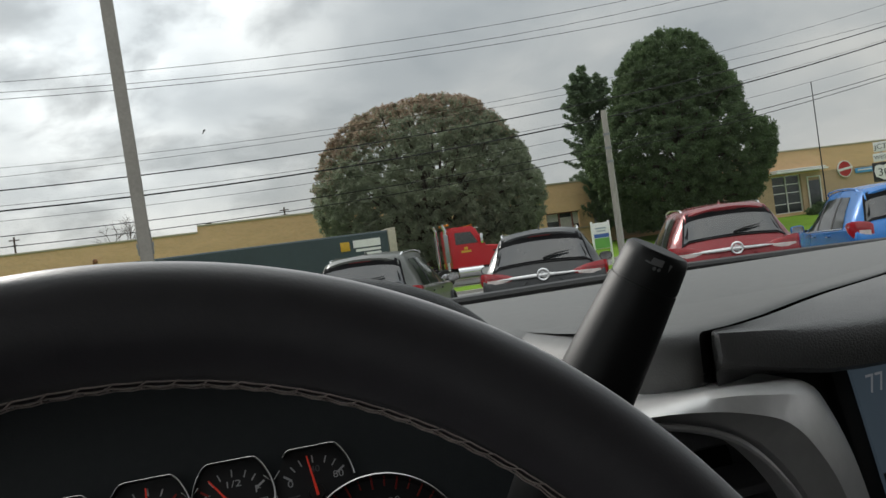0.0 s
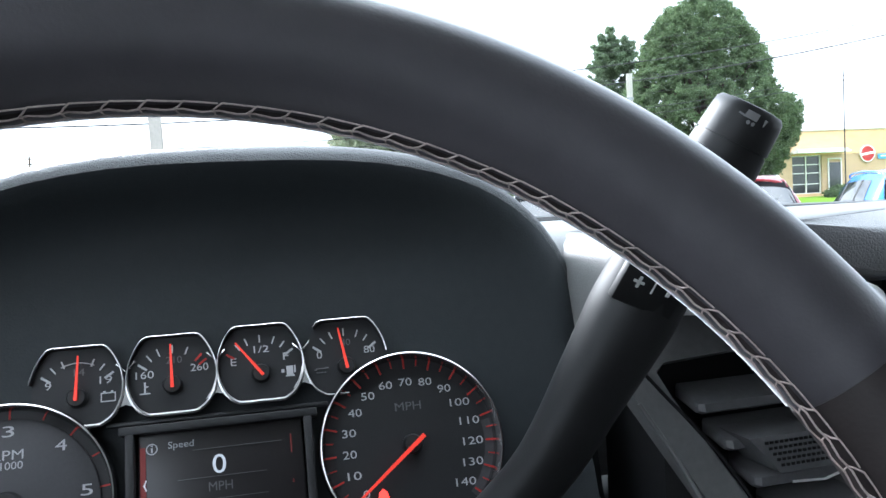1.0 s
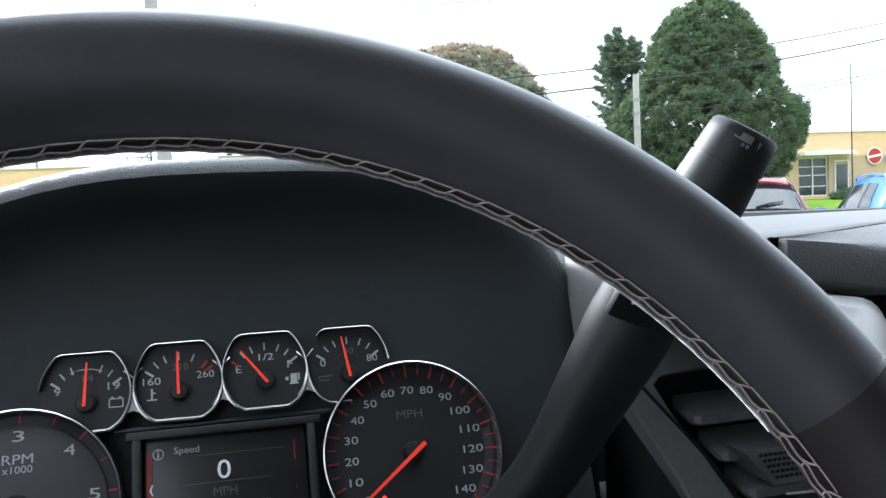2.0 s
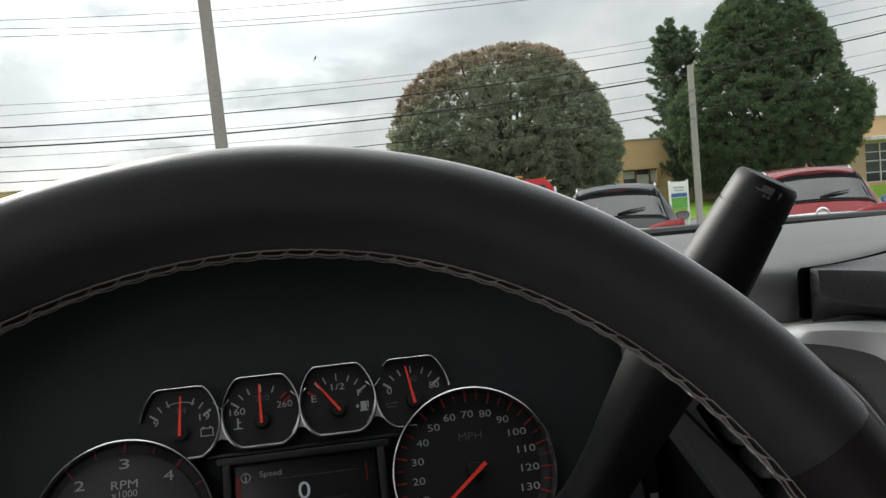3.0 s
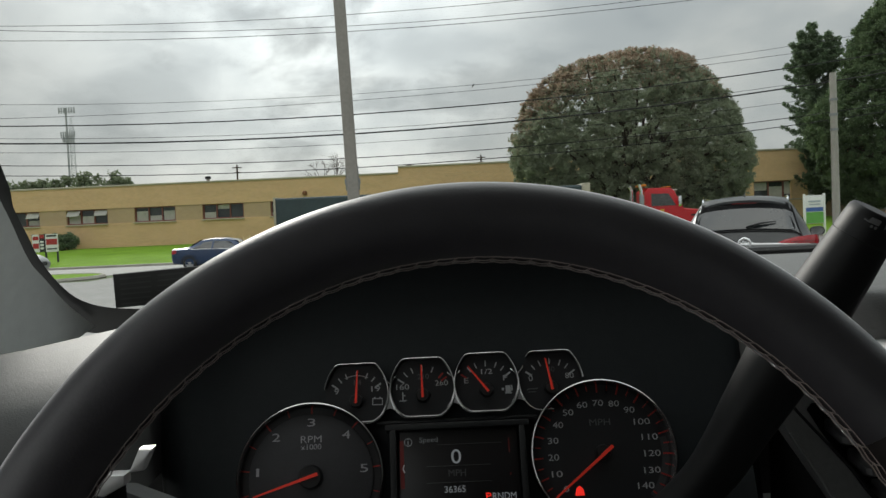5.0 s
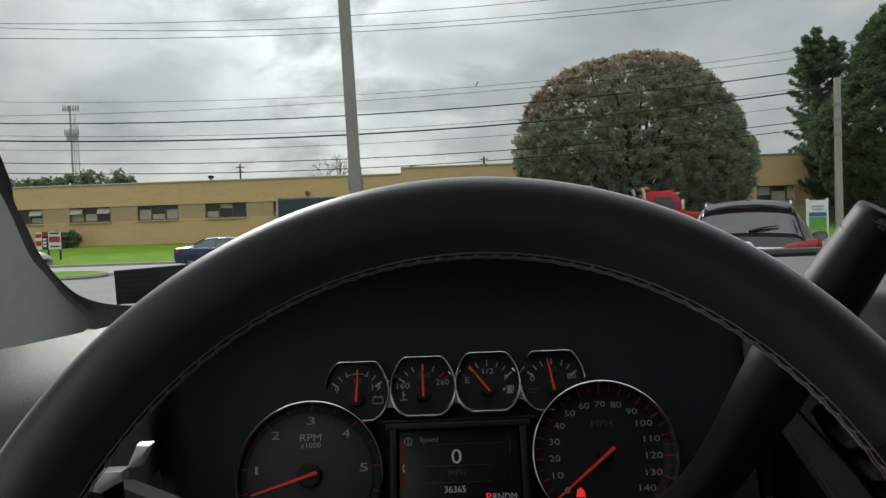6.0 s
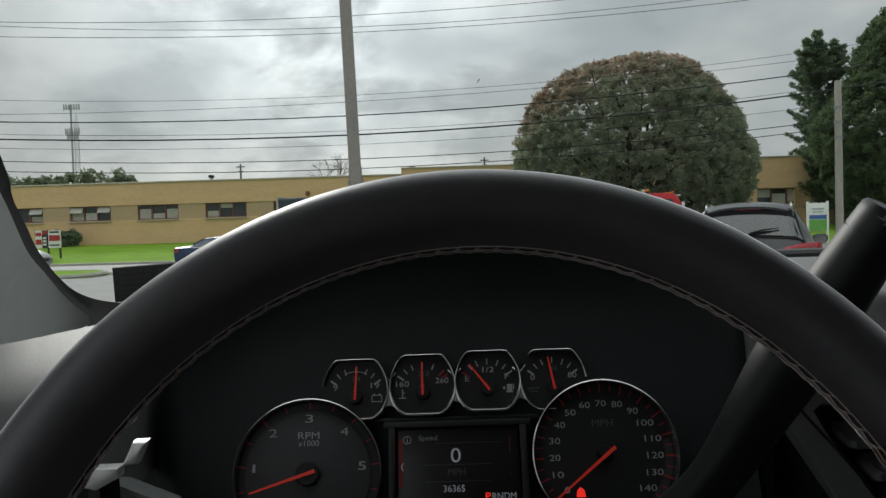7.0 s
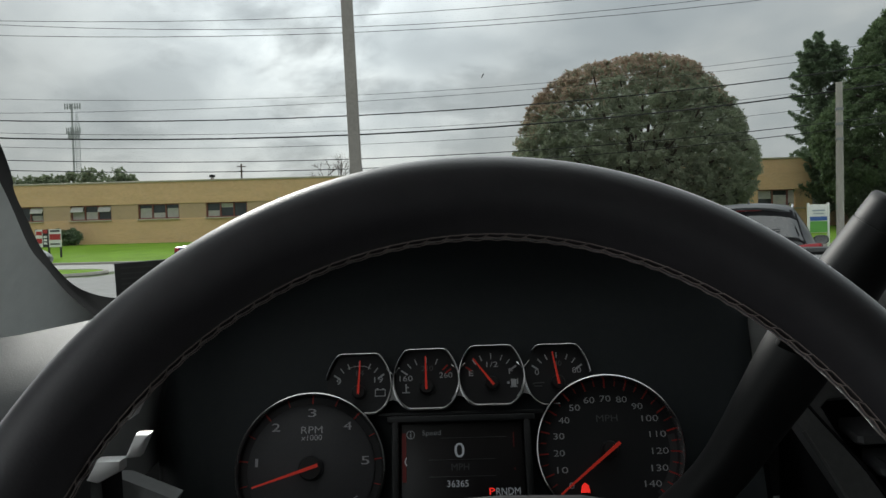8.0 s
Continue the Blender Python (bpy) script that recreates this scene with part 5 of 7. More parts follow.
def steering_wheel():
    th = thing("steering_wheel", WHEEL, "black leather steering wheel with pale cross stitching", "steering wheel")

    def arc(name, a0, a1, r, m, n, label=""):
        closed = abs(a1 - a0) >= 360
        rings = [[rim_point(a0 + (a1 - a0) * i / n, 360 * k / 24, r) for k in range(24)] for i in range(n + (0 if closed else 1))]
        if closed:
            rings.append(rings[0])
        bm = loft(rings, caps=not closed)
        part(name, bm, m, th, label)
    arc("rim", 29.5, 160.0, WT, M_SAGE, 96)
    arc("lower_rim", 160.6, 388.9, WT * 0.985, M_LOWRIM, 110)
    for a in (29.2, 160.3):
        arc("rim_seam", a - 0.32, a + 0.32, WT * 0.965, M_SAGE, 2)
    # seam round the inside of the rim: two rows of thread and the lacing across
    bm = bmesh.new()

    def thread(pts, r=0.00023):
        one = sweep(pts, r, 5, up=(0, 1, 0.1))
        tmp = bpy.data.meshes.new("thread")
        one.to_mesh(tmp)
        one.free()
        bm.from_mesh(tmp)
        bpy.data.meshes.remove(tmp)
    rnd = random.Random(5)
    step, mid = 2.75, 181
    k = -40.0
    while k < 220:
        # scalloped cells on both sides of a middle line of thread
        for far in (170, 191):
            j, q = rnd.uniform(-0.15, 0.15), (mid - far) * 0.16
            thread([rim_point(k + j, far + q, WT + 0.0005), rim_point(k + step * 0.5, far, WT + 0.0009), rim_point(k + step * 0.96 + j, far + q * 0.6, WT + 0.0005)])
            thread([rim_point(k + step * 0.96 + j, far + q * 0.6, WT + 0.0006), rim_point(k + step * 1.12, (far + mid) / 2, WT + 0.0009), rim_point(k + step * 1.22 + j, mid, WT + 0.0005)])
        thread([rim_point(k, mid, WT + 0.0004), rim_point(k + step * 0.5, mid + rnd.uniform(-0.8, 0.8), WT + 0.0010), rim_point(k + step * 1.05, mid, WT + 0.0004)], 0.00026)
        k += step
    ob = part("stitching", bm, M_STITCH, th, "pale cross stitching along the inner rim")
    tagged(ob, kind="stuff")
    part("seam_groove", loft([[rim_point(-40 + 260 * i / 120, b, WT + 0.0002) for b in (177, 181, 185)] for i in range(121)], closed=False), M_LOWRIM, th)
    # spokes and hub
    part("hub", loft([ring((0, -0.03 + 0.05 * t, -0.01), (1, 0, 0), (0, 0, 1), 0.078 * s, 0.07 * s, 32, 3) for t, s in ((0, 0.82), (0.15, 0.97), (0.6, 1.05), (1.2, 0.9))]), M_BLACKP, th)
    for s in (-1, 1):
        pts = [(s * 0.06, -0.005, 0.0), (s * 0.115, -0.004, 0.002), (s * 0.165, 0.0, 0.012)]
        part("spoke", sweep(smooth_path(pts, 4), [0.03, 0.028, 0.026, 0.025, 0.024, 0.023, 0.022, 0.021, 0.02], 14, 2.6, 0.55, up=(0, 1, 0)), M_BLACKP, th)
        part("spoke_trim", sweep(smooth_path([(s * 0.075, -0.019, 0.004), (s * 0.105, -0.019, 0.004), (s * 0.130, -0.018, 0.004)], 4), 0.006, 10, 2.6, 0.5, up=(0, 1, 0)), M_SILVER, th, "silver spoke insert")
    part("lower_spoke", sweep([(0, 0, -0.06), (0, 0, -0.12), (0, 0, -0.168)], [0.03, 0.028, 0.03], 12, 2.6, 0.5, up=(0, 1, 0)), M_BLACKP, th)
    part("column", sweep([(0, 0.02, -0.01), (0, 0.16, 0.0), (0, 0.30, 0.0)], [0.05, 0.058, 0.06], 20, 2.4, up=(0, 0, 1)), M_BLACKP, th, "black steering column shroud")
    return th


steering_wheel()


def shift_lever():
    th = thing("shift_lever", (0.10, 0.06, 1.30), "black column shift lever with a tow button on its cap", "gear lever")
    o = Vector((0.10, 0.06, 1.30))
    axis = [(0.100, 0.105, 1.262), (0.129, 0.092, 1.290), (0.1535, 0.070, 1.327), (0.1725, 0.052, 1.370), (0.192, 0.036, 1.4135), (0.2085, 0.0225, 1.4483), (0.2212, 0.0120, 1.4750)]
    pts = smooth_path([Vector(p) - o for p in axis], 6)
    n = len(pts)
    part("arm", sweep(pts, [float(np.interp(i / (n - 1), (0, 0.3, 0.45, 0.62, 0.75, 1.0), (0.014, 0.0145, 0.0165, 0.0200, 0.0188, 0.0156))) for i in range(n)], 24, 2.3, up=(0, 1, 0)), M_BLACKP, th)
    t = (Vector(axis[-1]) - Vector(axis[-2])).normalized()
    e = Vector(axis[-1]) - o
    u = t.cross(Vector((0, 1, 0))).normalized()
    v = u.cross(t)
    part("cap", loft([ring(e + t * a, u, v, r, r, 28, 2.3) for a, r in ((0.0, 0.0150), (0.0008, 0.0150), (0.001, 0.0156), (0.012, 0.0148), (0.0155, 0.0143), (0.0172, 0.0128), (0.0176, 0.010), (0.0168, 0.003))]), M_BLACKP, th, "end cap with a trailer symbol")
    # symbols face the driver
    nrm = v if v.y < 0 else -v
    def sym(shapes, name, at):
        bm = bmesh.new()
        for sh in shapes:
            lo = [bm.verts.new((x, -0.0004 + 20 * x * x, z)) for x, z in sh]
            bm.faces.new(lo)
        m = Matrix.Translation(at) @ Matrix((( u.x if u.x > 0 else -u.x, -nrm.x, t.x, 0), (u.y if u.x > 0 else -u.y, -nrm.y, t.y, 0), (u.z if u.x > 0 else -u.z, -nrm.z, t.z, 0), (0, 0, 0, 1)))
        bmesh.ops.transform(bm, matrix=m, verts=bm.verts)
        part(name, bm, M_NUMW, th, smooth=False)

    def disc(cx, cz, r):
        return [(cx + r * math.cos(a), cz + r * math.sin(a)) for a in span(0, 2 * math.pi, 13)[:-1]]
    sym([[(-0.0044, -0.0002), (-0.0038, 0.0030), (-0.0012, 0.0030), (-0.0012, -0.0002)], [(-0.0012, -0.0002), (-0.0012, 0.0030), (0.0020, 0.0030), (0.0020, -0.0002)], [(-0.0068, 0.0002), (-0.0066, 0.0009), (-0.0042, 0.0006), (-0.0044, -0.0002)], disc(-0.0014, -0.0016, 0.0009), disc(0.0010, -0.0016, 0.0009)], "trailer_symbol", e + t * 0.0118 - u * 0.0055 * (1 if u.x > 0 else -1) + nrm * 0.0152)
    sym([[(0.0052, 0.0022), (0.0070, 0.0022), (0.0061, -0.0016)]], "arrow_symbol", e + t * 0.0118 - u * 0.0055 * (1 if u.x > 0 else -1) + nrm * 0.0152)
    # plus and minus rocker on the arm
    t2 = (Vector(axis[5]) - Vector(axis[3])).normalized()
    c = Vector((0.184, 0.038, 1.4150)) - o + t2 * 0.0065
    u2 = t2.cross(Vector((0, 1, 0))).normalized()
    v2 = u2.cross(t2)
    n2 = v2 if v2.y < 0 else -v2
    side = u2 if u2.x > 0 else -u2
    M2 = Matrix(((side.x, -n2.x, t2.x, 0), (side.y, -n2.y, t2.y, 0), (side.z, -n2.z, t2.z, 0), (0, 0, 0, 1)))
    bm = box(bmesh.new(), (0, 0, 0), (0.031, 0.006, 0.021), 0.0018, Matrix.Translation(c + n2 * 0.0178) @ M2)
    b = part("rocker_button", bm, M_WELL, th)
    bm = bmesh.new()
    for cx, w, h in ((-0.0075, 0.0052, 0.0012), (-0.0075, 0.0012, 0.0052), (0.0, 0.0006, 0.0058), (0.0075, 0.0016, 0.0030)):
        box(bm, (cx, -0.0033, 0.001), (w, 0.0006, h))
    bmesh.ops.transform(bm, matrix=Matrix.Translation(c + n2 * 0.0178) @ M2, verts=bm.verts)
    part("plus_minus_symbol", bm, M_WHITE, b, smooth=False)
    return th


shift_lever()


def air_vent(s, cx, dy, dz, label):
    """A slatted vent set in a satin panel; s mirrors it to the other side of the wheel."""
    o = Vector((cx + s * 0.27, 0.10 + dy, 1.33 + dz))
    th = thing("air_vent", (o.x, o.y, o.z), label, "air vent")

    def at(x, z, back=0.0):
        return Vector((s * (x - 0.27), 0.088 + (z - 1.35) * 0.35 + back - 0.10, z - 1.33))
    hole = [(0.2335, 1.3625), (0.230, 1.3590), (0.236, 1.346), (0.271, 1.288), (0.285, 1.262), (0.335, 1.262), (0.338, 1.350), (0.331, 1.365), (0.276, 1.3650)]
    rim = [(0.236, 1.392), (0.200, 1.378), (0.212, 1.350), (0.247, 1.287), (0.265, 1.250), (0.36, 1.250), (0.362, 1.350), (0.35, 1.390), (0.275, 1.394)]
    soft = [(a[0] * 0.93 + b[0] * 0.07, a[1] * 0.93 + b[1] * 0.07) for a, b in zip(hole, rim)]
    part("panel", loft([[at(x, z, 0.02) for x, z in rim], [at(x, z) for x, z in rim], [at(x, z, -0.0005) for x, z in soft], [at(x, z, 0.003) for x, z in hole], [at(x, z, 0.05) for x, z in hole]], caps=False), M_PANEL, th, "satin grey panel round the vent")
    part("duct", loft([[at(x, z, 0.045) for x, z in hole], [at(x, z, 0.05) for x, z in hole]]), M_WELL, th)
    part("panel_joint", sweep(smooth_path([at(0.216, 1.367, -0.0005), at(0.224, 1.356, -0.0005), at(0.256, 1.314, -0.0005), at(0.280, 1.268, -0.0005)], 4), 0.0011, 6), M_WELL, th)
    part("panel_lip", sweep(smooth_path([at(0.214, 1.346, -0.001), at(0.232, 1.311, -0.001), at(0.248, 1.270, -0.001)], 4), 0.0013, 6), M_PANEL, th)
    for k in range(4):
        z = 1.341 - 0.0195 * k
        x0 = 0.2455 + (1.343 - z) * 0.60
        rows = []
        for x, q in ((x0, 0.3), (x0 + 0.0012, 0.8), (x0 + 0.004, 1.0), (0.335, 1.0)):
            c = at(x, z, 0.008)
            rows.append([c + Vector((0, dy * q, dz2 * q)) for dy, dz2 in ((-0.012, -0.003), (-0.011, 0.0015), (0.004, 0.0055), (0.016, 0.007), (0.016, 0.001), (-0.008, -0.005))])
        part("slat", loft(rows), M_SLAT, th)
    tab = part("thumb_tab", loft([[at(0.263, 1.327, -0.018 + y) + Vector(d) for d in ((0, 0, 0), (s * 0.044, 0, 0), (s * 0.0475, -0.006, -0.014), (s * 0.0445, -0.004, -0.0185), (s * 0.015, -0.004, -0.0185), (s * 0.0105, -0.006, -0.014))] for y in (0.0, 0.03)]), M_SLAT, th, "knurled thumb tab")
    bm = bmesh.new()
    for i in range(11):
        for j in range(5):
            box(bm, (0, 0, 0), (0.0017, 0.0008, 0.0014), 0, Matrix.Translation(at(0.2715 + i * 0.0030 + j * 0.0010, 1.3245 - j * 0.0024, -0.0187 - (j + 0.7) * 0.00095)))
    part("grip", bm, M_WELL, tab, smooth=False)
    part("tab_edge", sweep([at(0.279, 1.3065, -0.0225), at(0.298, 1.3055, -0.023), at(0.308, 1.3072, -0.0225)], 0.0007, 6), M_SILVER, tab)
    return th


air_vent(1, 0.0, 0.0, 0.0, "black dash air vent with slats beside the shift lever")
air_vent(-1, 0.0045, 0.035, -0.075, "black dash air vent with slats under the pillar")


def touch_screen():
    th = thing("touch_screen", pose(0.572, 0.128, 1.322, -12, 0, 6), "dim colour touch screen in the centre stack", "screen")
    part("bezel", boxes(((0, 0.008, 0), (0.30, 0.014, 0.17), 0.004)), M_BLACKP, th)
    d = part("display", boxes(((0, 0.0, 0.0), (0.272, 0.003, 0.146), 0.001)), glow_mat("screen_blue_grey", (0.09, 0.125, 0.16), 0.22), th)
    part("menu_bar", boxes(((0, -0.002, -0.022), (0.27, 0.001, 0.034))), M_WELL, d, smooth=False)
    writing("temperature_text", "77", 0.018, flat_at(-0.117, 0.052, -0.0022), M_SCREENTXT, d)
    part("text_bars", boxes(((-0.11, -0.003, -0.018), (0.022, 0.0006, 0.007)), ((-0.118, -0.003, -0.033), (0.008, 0.0006, 0.006))), M_SCREENTXT, d, smooth=False)
    return th


touch_screen()


def screen_sticker():
    """A printed label stuck to the foot of the windscreen."""
    th = thing("windscreen_label", (-0.36, 0.70, 1.43), "dark printed label at the foot of the windscreen", "label")
    o = Vector((-0.36, 0.70, 1.43))
    q = [Vector((-0.424, 0.676, screen_z(0.676) + 0.004)), Vector((-0.455, 0.768, screen_z(0.768) + 0.004)), Vector((-0.225, 0.745, screen_z(0.745) + 0.004)), Vector((-0.205, 0.655, screen_z(0.655) + 0.004))]
    n = (q[1] - q[0]).cross(q[3] - q[0]).normalized() * 0.0006
    part("sheet", loft([[p - o - n for p in q], [p - o + n for p in q]]), mat("label_black", (0.15, 0.15, 0.15), 0.6), th, smooth=False)
    bm = bmesh.new()
    a, b, d = q[0] - o, q[1] - q[0], q[3] - q[0]
    up = n.normalized() * (1 if n.z > 0 else -1)
    for row in range(6):
        for col in range(4):
            s, t0 = 0.10 + row * 0.15, 0.04 + col * 0.24
            c = [a + b * (s + i * 0.045) + d * (t0 + j * (0.20 - 0.03 * ((row * 3 + col) % 3))) - up * 0.0012 for i, j in ((0, 0), (1, 0), (1, 1), (0, 1))]
            bm.faces.new([bm.verts.new(p) for p in c])
    part("print", bm, mat("label_print", (0.20, 0.20, 0.20), 0.6), th, "rows of fine grey print", smooth=False)


screen_sticker()


def flag_pole():
    y = 45.0
    x = 41.72
    z = ground_z(x, y)
    th = thing("slender_pole", (x, y, z), "slender dark steel pole on the lawn by the entrance", "pole")
    part("shaft", sweep([(0, 0, -0.1), (0, 0, 4.0), (0.0, 0, 9.79 - z)], [0.045, 0.040, 0.030], 10, up=(0, 1, 0)), M_WIRE, th)
    part("base_plate", lathe([(0.02, 0.10), (0.10, 0.09), (0.12, 0.02), (0.12, -0.05)], 16, "z"), M_WIRE, th)


def truck_front():
    """The truck's own bonnet and wings, below the line of sight."""
    th = thing("truck_front", (0.45, 1.0, 0), "dark painted bonnet and wings of the pickup truck", "truck front")
    coat = mat("truck_dark_paint", (0.02, 0.02, 0.022), 0.3, coat=0.5)
    rows = []
    for y, h, w in ((-0.12, 1.20, 0.86), (0.3, 1.18, 0.87), (0.9, 1.15, 0.87), (1.3, 1.10, 0.85), (1.42, 1.02, 0.82)):
        rows.append([(-w, y, h - 0.06), (-w * 0.8, y, h - 0.01), (-w * 0.4, y, h), (0, y, h + 0.01), (w * 0.4, y, h), (w * 0.8, y, h - 0.01), (w, y, h - 0.06), (w, y, 0.75), (-w, y, 0.75)])
    part("bonnet", loft(rows), coat, th)
    for s in (-1, 1):
        prof = [(-0.15, 0.5), (-0.15, 1.10), (0.6, 1.09), (1.25, 1.04), (1.45, 0.95), (1.47, 0.5), (1.15, 0.5), (1.05, 0.78), (0.7, 0.9), (0.35, 0.78), (0.25, 0.5)]
        part("wing", loft([[(x, y, z) for y, z in prof] for x in (s * 0.84, s * 0.98, s * 1.01)]), coat, th)
        wheel_part(th, s * 0.86, 0.7, 0.40, 0.27)
    part("bumper", boxes(((0, 1.52, 0.62), (1.98, 0.2, 0.26), 0.05)), M_CHROME, th)
    part("grille", boxes(((0, 1.46, 0.90), (1.3, 0.06, 0.28), 0.02)), M_BLACKP, th)


flag_pole()

# ---- cars ----
def paint(name, col, rough=0.28, metal=0.35, coat=0.3):
    return mat(name, col, rough, metal=metal, var=0.08, scale=1.5, coat=coat, spec=0.35)


M_CARBLACK = mat("gloss_black_trim", (0.005, 0.005, 0.006), 0.75, var=0.1, spec=0.08)
M_TAILDARK = mat("dark_red_lens", (0.10, 0.006, 0.008), 0.2, var=0.1)


class Shell:
    """A car body: cross-sections along its length, from the rear bumper forwards."""

    def __init__(self, W, rows):
        # rows: y, half-width share, sill, belt, roof, roof half-width
        self.W, self.rows = W / 2, rows

    def at(self, y):
        r = self.rows
        for a, b in zip(r, r[1:]):
            if a[0] <= y <= b[0]:
                t = (y - a[0]) / (b[0] - a[0])
                return [p + (q - p) * t for p, q in zip(a, b)]
        return list(r[0] if y < r[0][0] else r[-1])

    def ring(self, y):
        _, k, s, b, r, rw = self.at(y)
        w = self.W * k
        c = min(0.11, (r - b) * 0.4)
        half = [(w * 0.86, s), (w * 0.965, s + 0.10), (w, s + 0.28 * (b - s) + 0.08), (w * 0.995, s + 0.68 * (b - s)), (w * 0.97, b - 0.02), (w * 0.945, b),
                (w * 0.945 + (rw - w * 0.945) * 0.42, b + (r - c - b) * 0.5), (rw, r - c), (rw * 0.92, r - c * 0.38), (rw * 0.6, r - c * 0.10), (rw * 0.2, r + 0.006)]
        return [(x, y, z) for x, z in half] + [(-x, y, z) for x, z in half[::-1]]

    def top(self, x, y):
        """The body's height above the point x, y of the plan."""
        half = self.ring(y)[5:11][::-1]
        return float(np.interp(abs(x), [p[0] for p in half], [p[2] for p in half]))

    def side(self, y, f, s, off=0.008):
        """A point on the glass line of side s; f from the belt (0) to the roof (1)."""
        _, k, _, b, r, rw = self.at(y)
        w = self.W * k * 0.945
        c = min(0.11, (r - b) * 0.4)
        x = w + (rw - w) * (0.84 * f if f < 0.5 else 0.42 + 1.16 * (f - 0.5))
        return (s * (x + off), y, b + (r - c - b) * f)

    def low(self, y, f, s, off=0.004):
        _, k, si, b, r, rw = self.at(y)
        w = self.W * k
        return (s * (w * (0.965 + 0.035 * math.sin(3.0 * f)) + off), y, si + (b - si) * f)

    def body(self, n=3):
        ys = []
        for a, b in zip(self.rows, self.rows[1:]):
            ys += [a[0] + (b[0] - a[0]) * i / n for i in range(n)]
        ys.append(self.rows[-1][0])
        return loft([self.ring(y) for y in ys])

    def side_glass(self, y0, y1, s, f0=0.06, f1=0.93, cut0=0.0, cut1=0.0):
        cols = []
        for i in range(9):
            t = i / 8
            col = []
            for f in (f0, 0.28, 0.5, 0.72, f1):
                a, b = y0 + cut0 * f, y1 - cut1 * f
                col.append(self.side(a + (b - a) * t, f, s))
            cols.append(col)
        return loft(cols, closed=False)


def wheel_part(th, x, y, r, w, spokes=10, rim=None):
    s = 1 if x > 0 else -1
    t = part("wheel", lathe([(r * 0.66, -w / 2), (r * 0.93, -w / 2), (r, -w * 0.36), (r, w * 0.36), (r * 0.93, w / 2), (r * 0.66, w / 2), (r * 0.62, 0)], 32, "x"), M_TYRE, th)
    t.location = (x, y, r)
    part("rim", lathe([(r * 0.12, s * w * 0.40), (r * 0.16, s * w * 0.36), (r * 0.20, s * w * 0.10), (r * 0.60, s * w * 0.06), (r * 0.64, s * w * 0.44), (r * 0.68, s * w * 0.46), (r * 0.66, s * w * 0.30)], 32, "x"), rim or M_BLACKTRIM, t)
    bm = bmesh.new()
    for k in range(spokes):
        box(bm, (s * w * 0.30, 0, r * 0.38), (w * 0.16, r * 0.13, r * 0.56), 0, Matrix.Rotation(2 * math.pi * k / spokes, 4, "X"))
    part("spokes", bm, rim or M_RIM, t)
    return t


def tail_lamp(th, W, s, f, k, small):
    """A wrap-round rear lamp: a thin tip towards the emblem, tall at the corner, drawn out along the side."""
    q = W / 1.84
    if small:
        rows = [(0.64, 0.060, 0.93, 1.09), (0.68, 0.062, 0.91, 1.12), (0.75, 0.082, 0.90, 1.14), (0.82, 0.125, 0.90, 1.15), (0.895, 0.21, 0.92, 1.15), (0.925, 0.33, 0.98, 1.13), (0.930, 0.42, 1.05, 1.10)]
    else:
        rows = [(0.42, 0.050, 0.972, 1.008), (0.48, 0.050, 0.950, 1.032), (0.58, 0.054, 0.922, 1.062), (0.70, 0.062, 0.898, 1.085), (0.80, 0.095, 0.885, 1.096), (0.875, 0.165, 0.890, 1.098), (0.918, 0.28, 0.935, 1.088), (0.928, 0.40, 0.99, 1.070), (0.930, 0.50, 1.03, 1.052)]
    sec = []
    for x, y, a, b in rows:
        x, y, a, b = s * x * q, y * f, a * k, b * k
        m = a + (b - a) * 0.5
        sec.append([(x, y, a), (x + s * 0.003, y - 0.010, a + (b - a) * 0.10), (x + s * 0.005, y - 0.014, m), (x + s * 0.002, y - 0.008, b - (b - a) * 0.10), (x, y, b), (x * 0.96, y + 0.07, b), (x * 0.96, y + 0.07, a)])
    lamp = part("tail_lamp", loft(sec), M_TAILLAMP, th, "red wrap-round tail lamp with a clear strip")
    j = sec[1:5] if not small else sec[1:4]
    part("reversing_lamp", loft([[(p[i][0], p[i][1] - 0.006, p[i][2] + dz) for i, dz in ((1, 0.006), (2, -0.018), (2, 0.0))] for p in j], closed=False), M_LAMPCLEAR, lamp, "clear reversing lamp")
    part("lamp_seam", sweep([(p[2][0], p[2][1] - 0.003, p[2][2] + 0.03 * k) for p in sec[2:6]], 0.004, 6), M_TAILDARK, lamp)


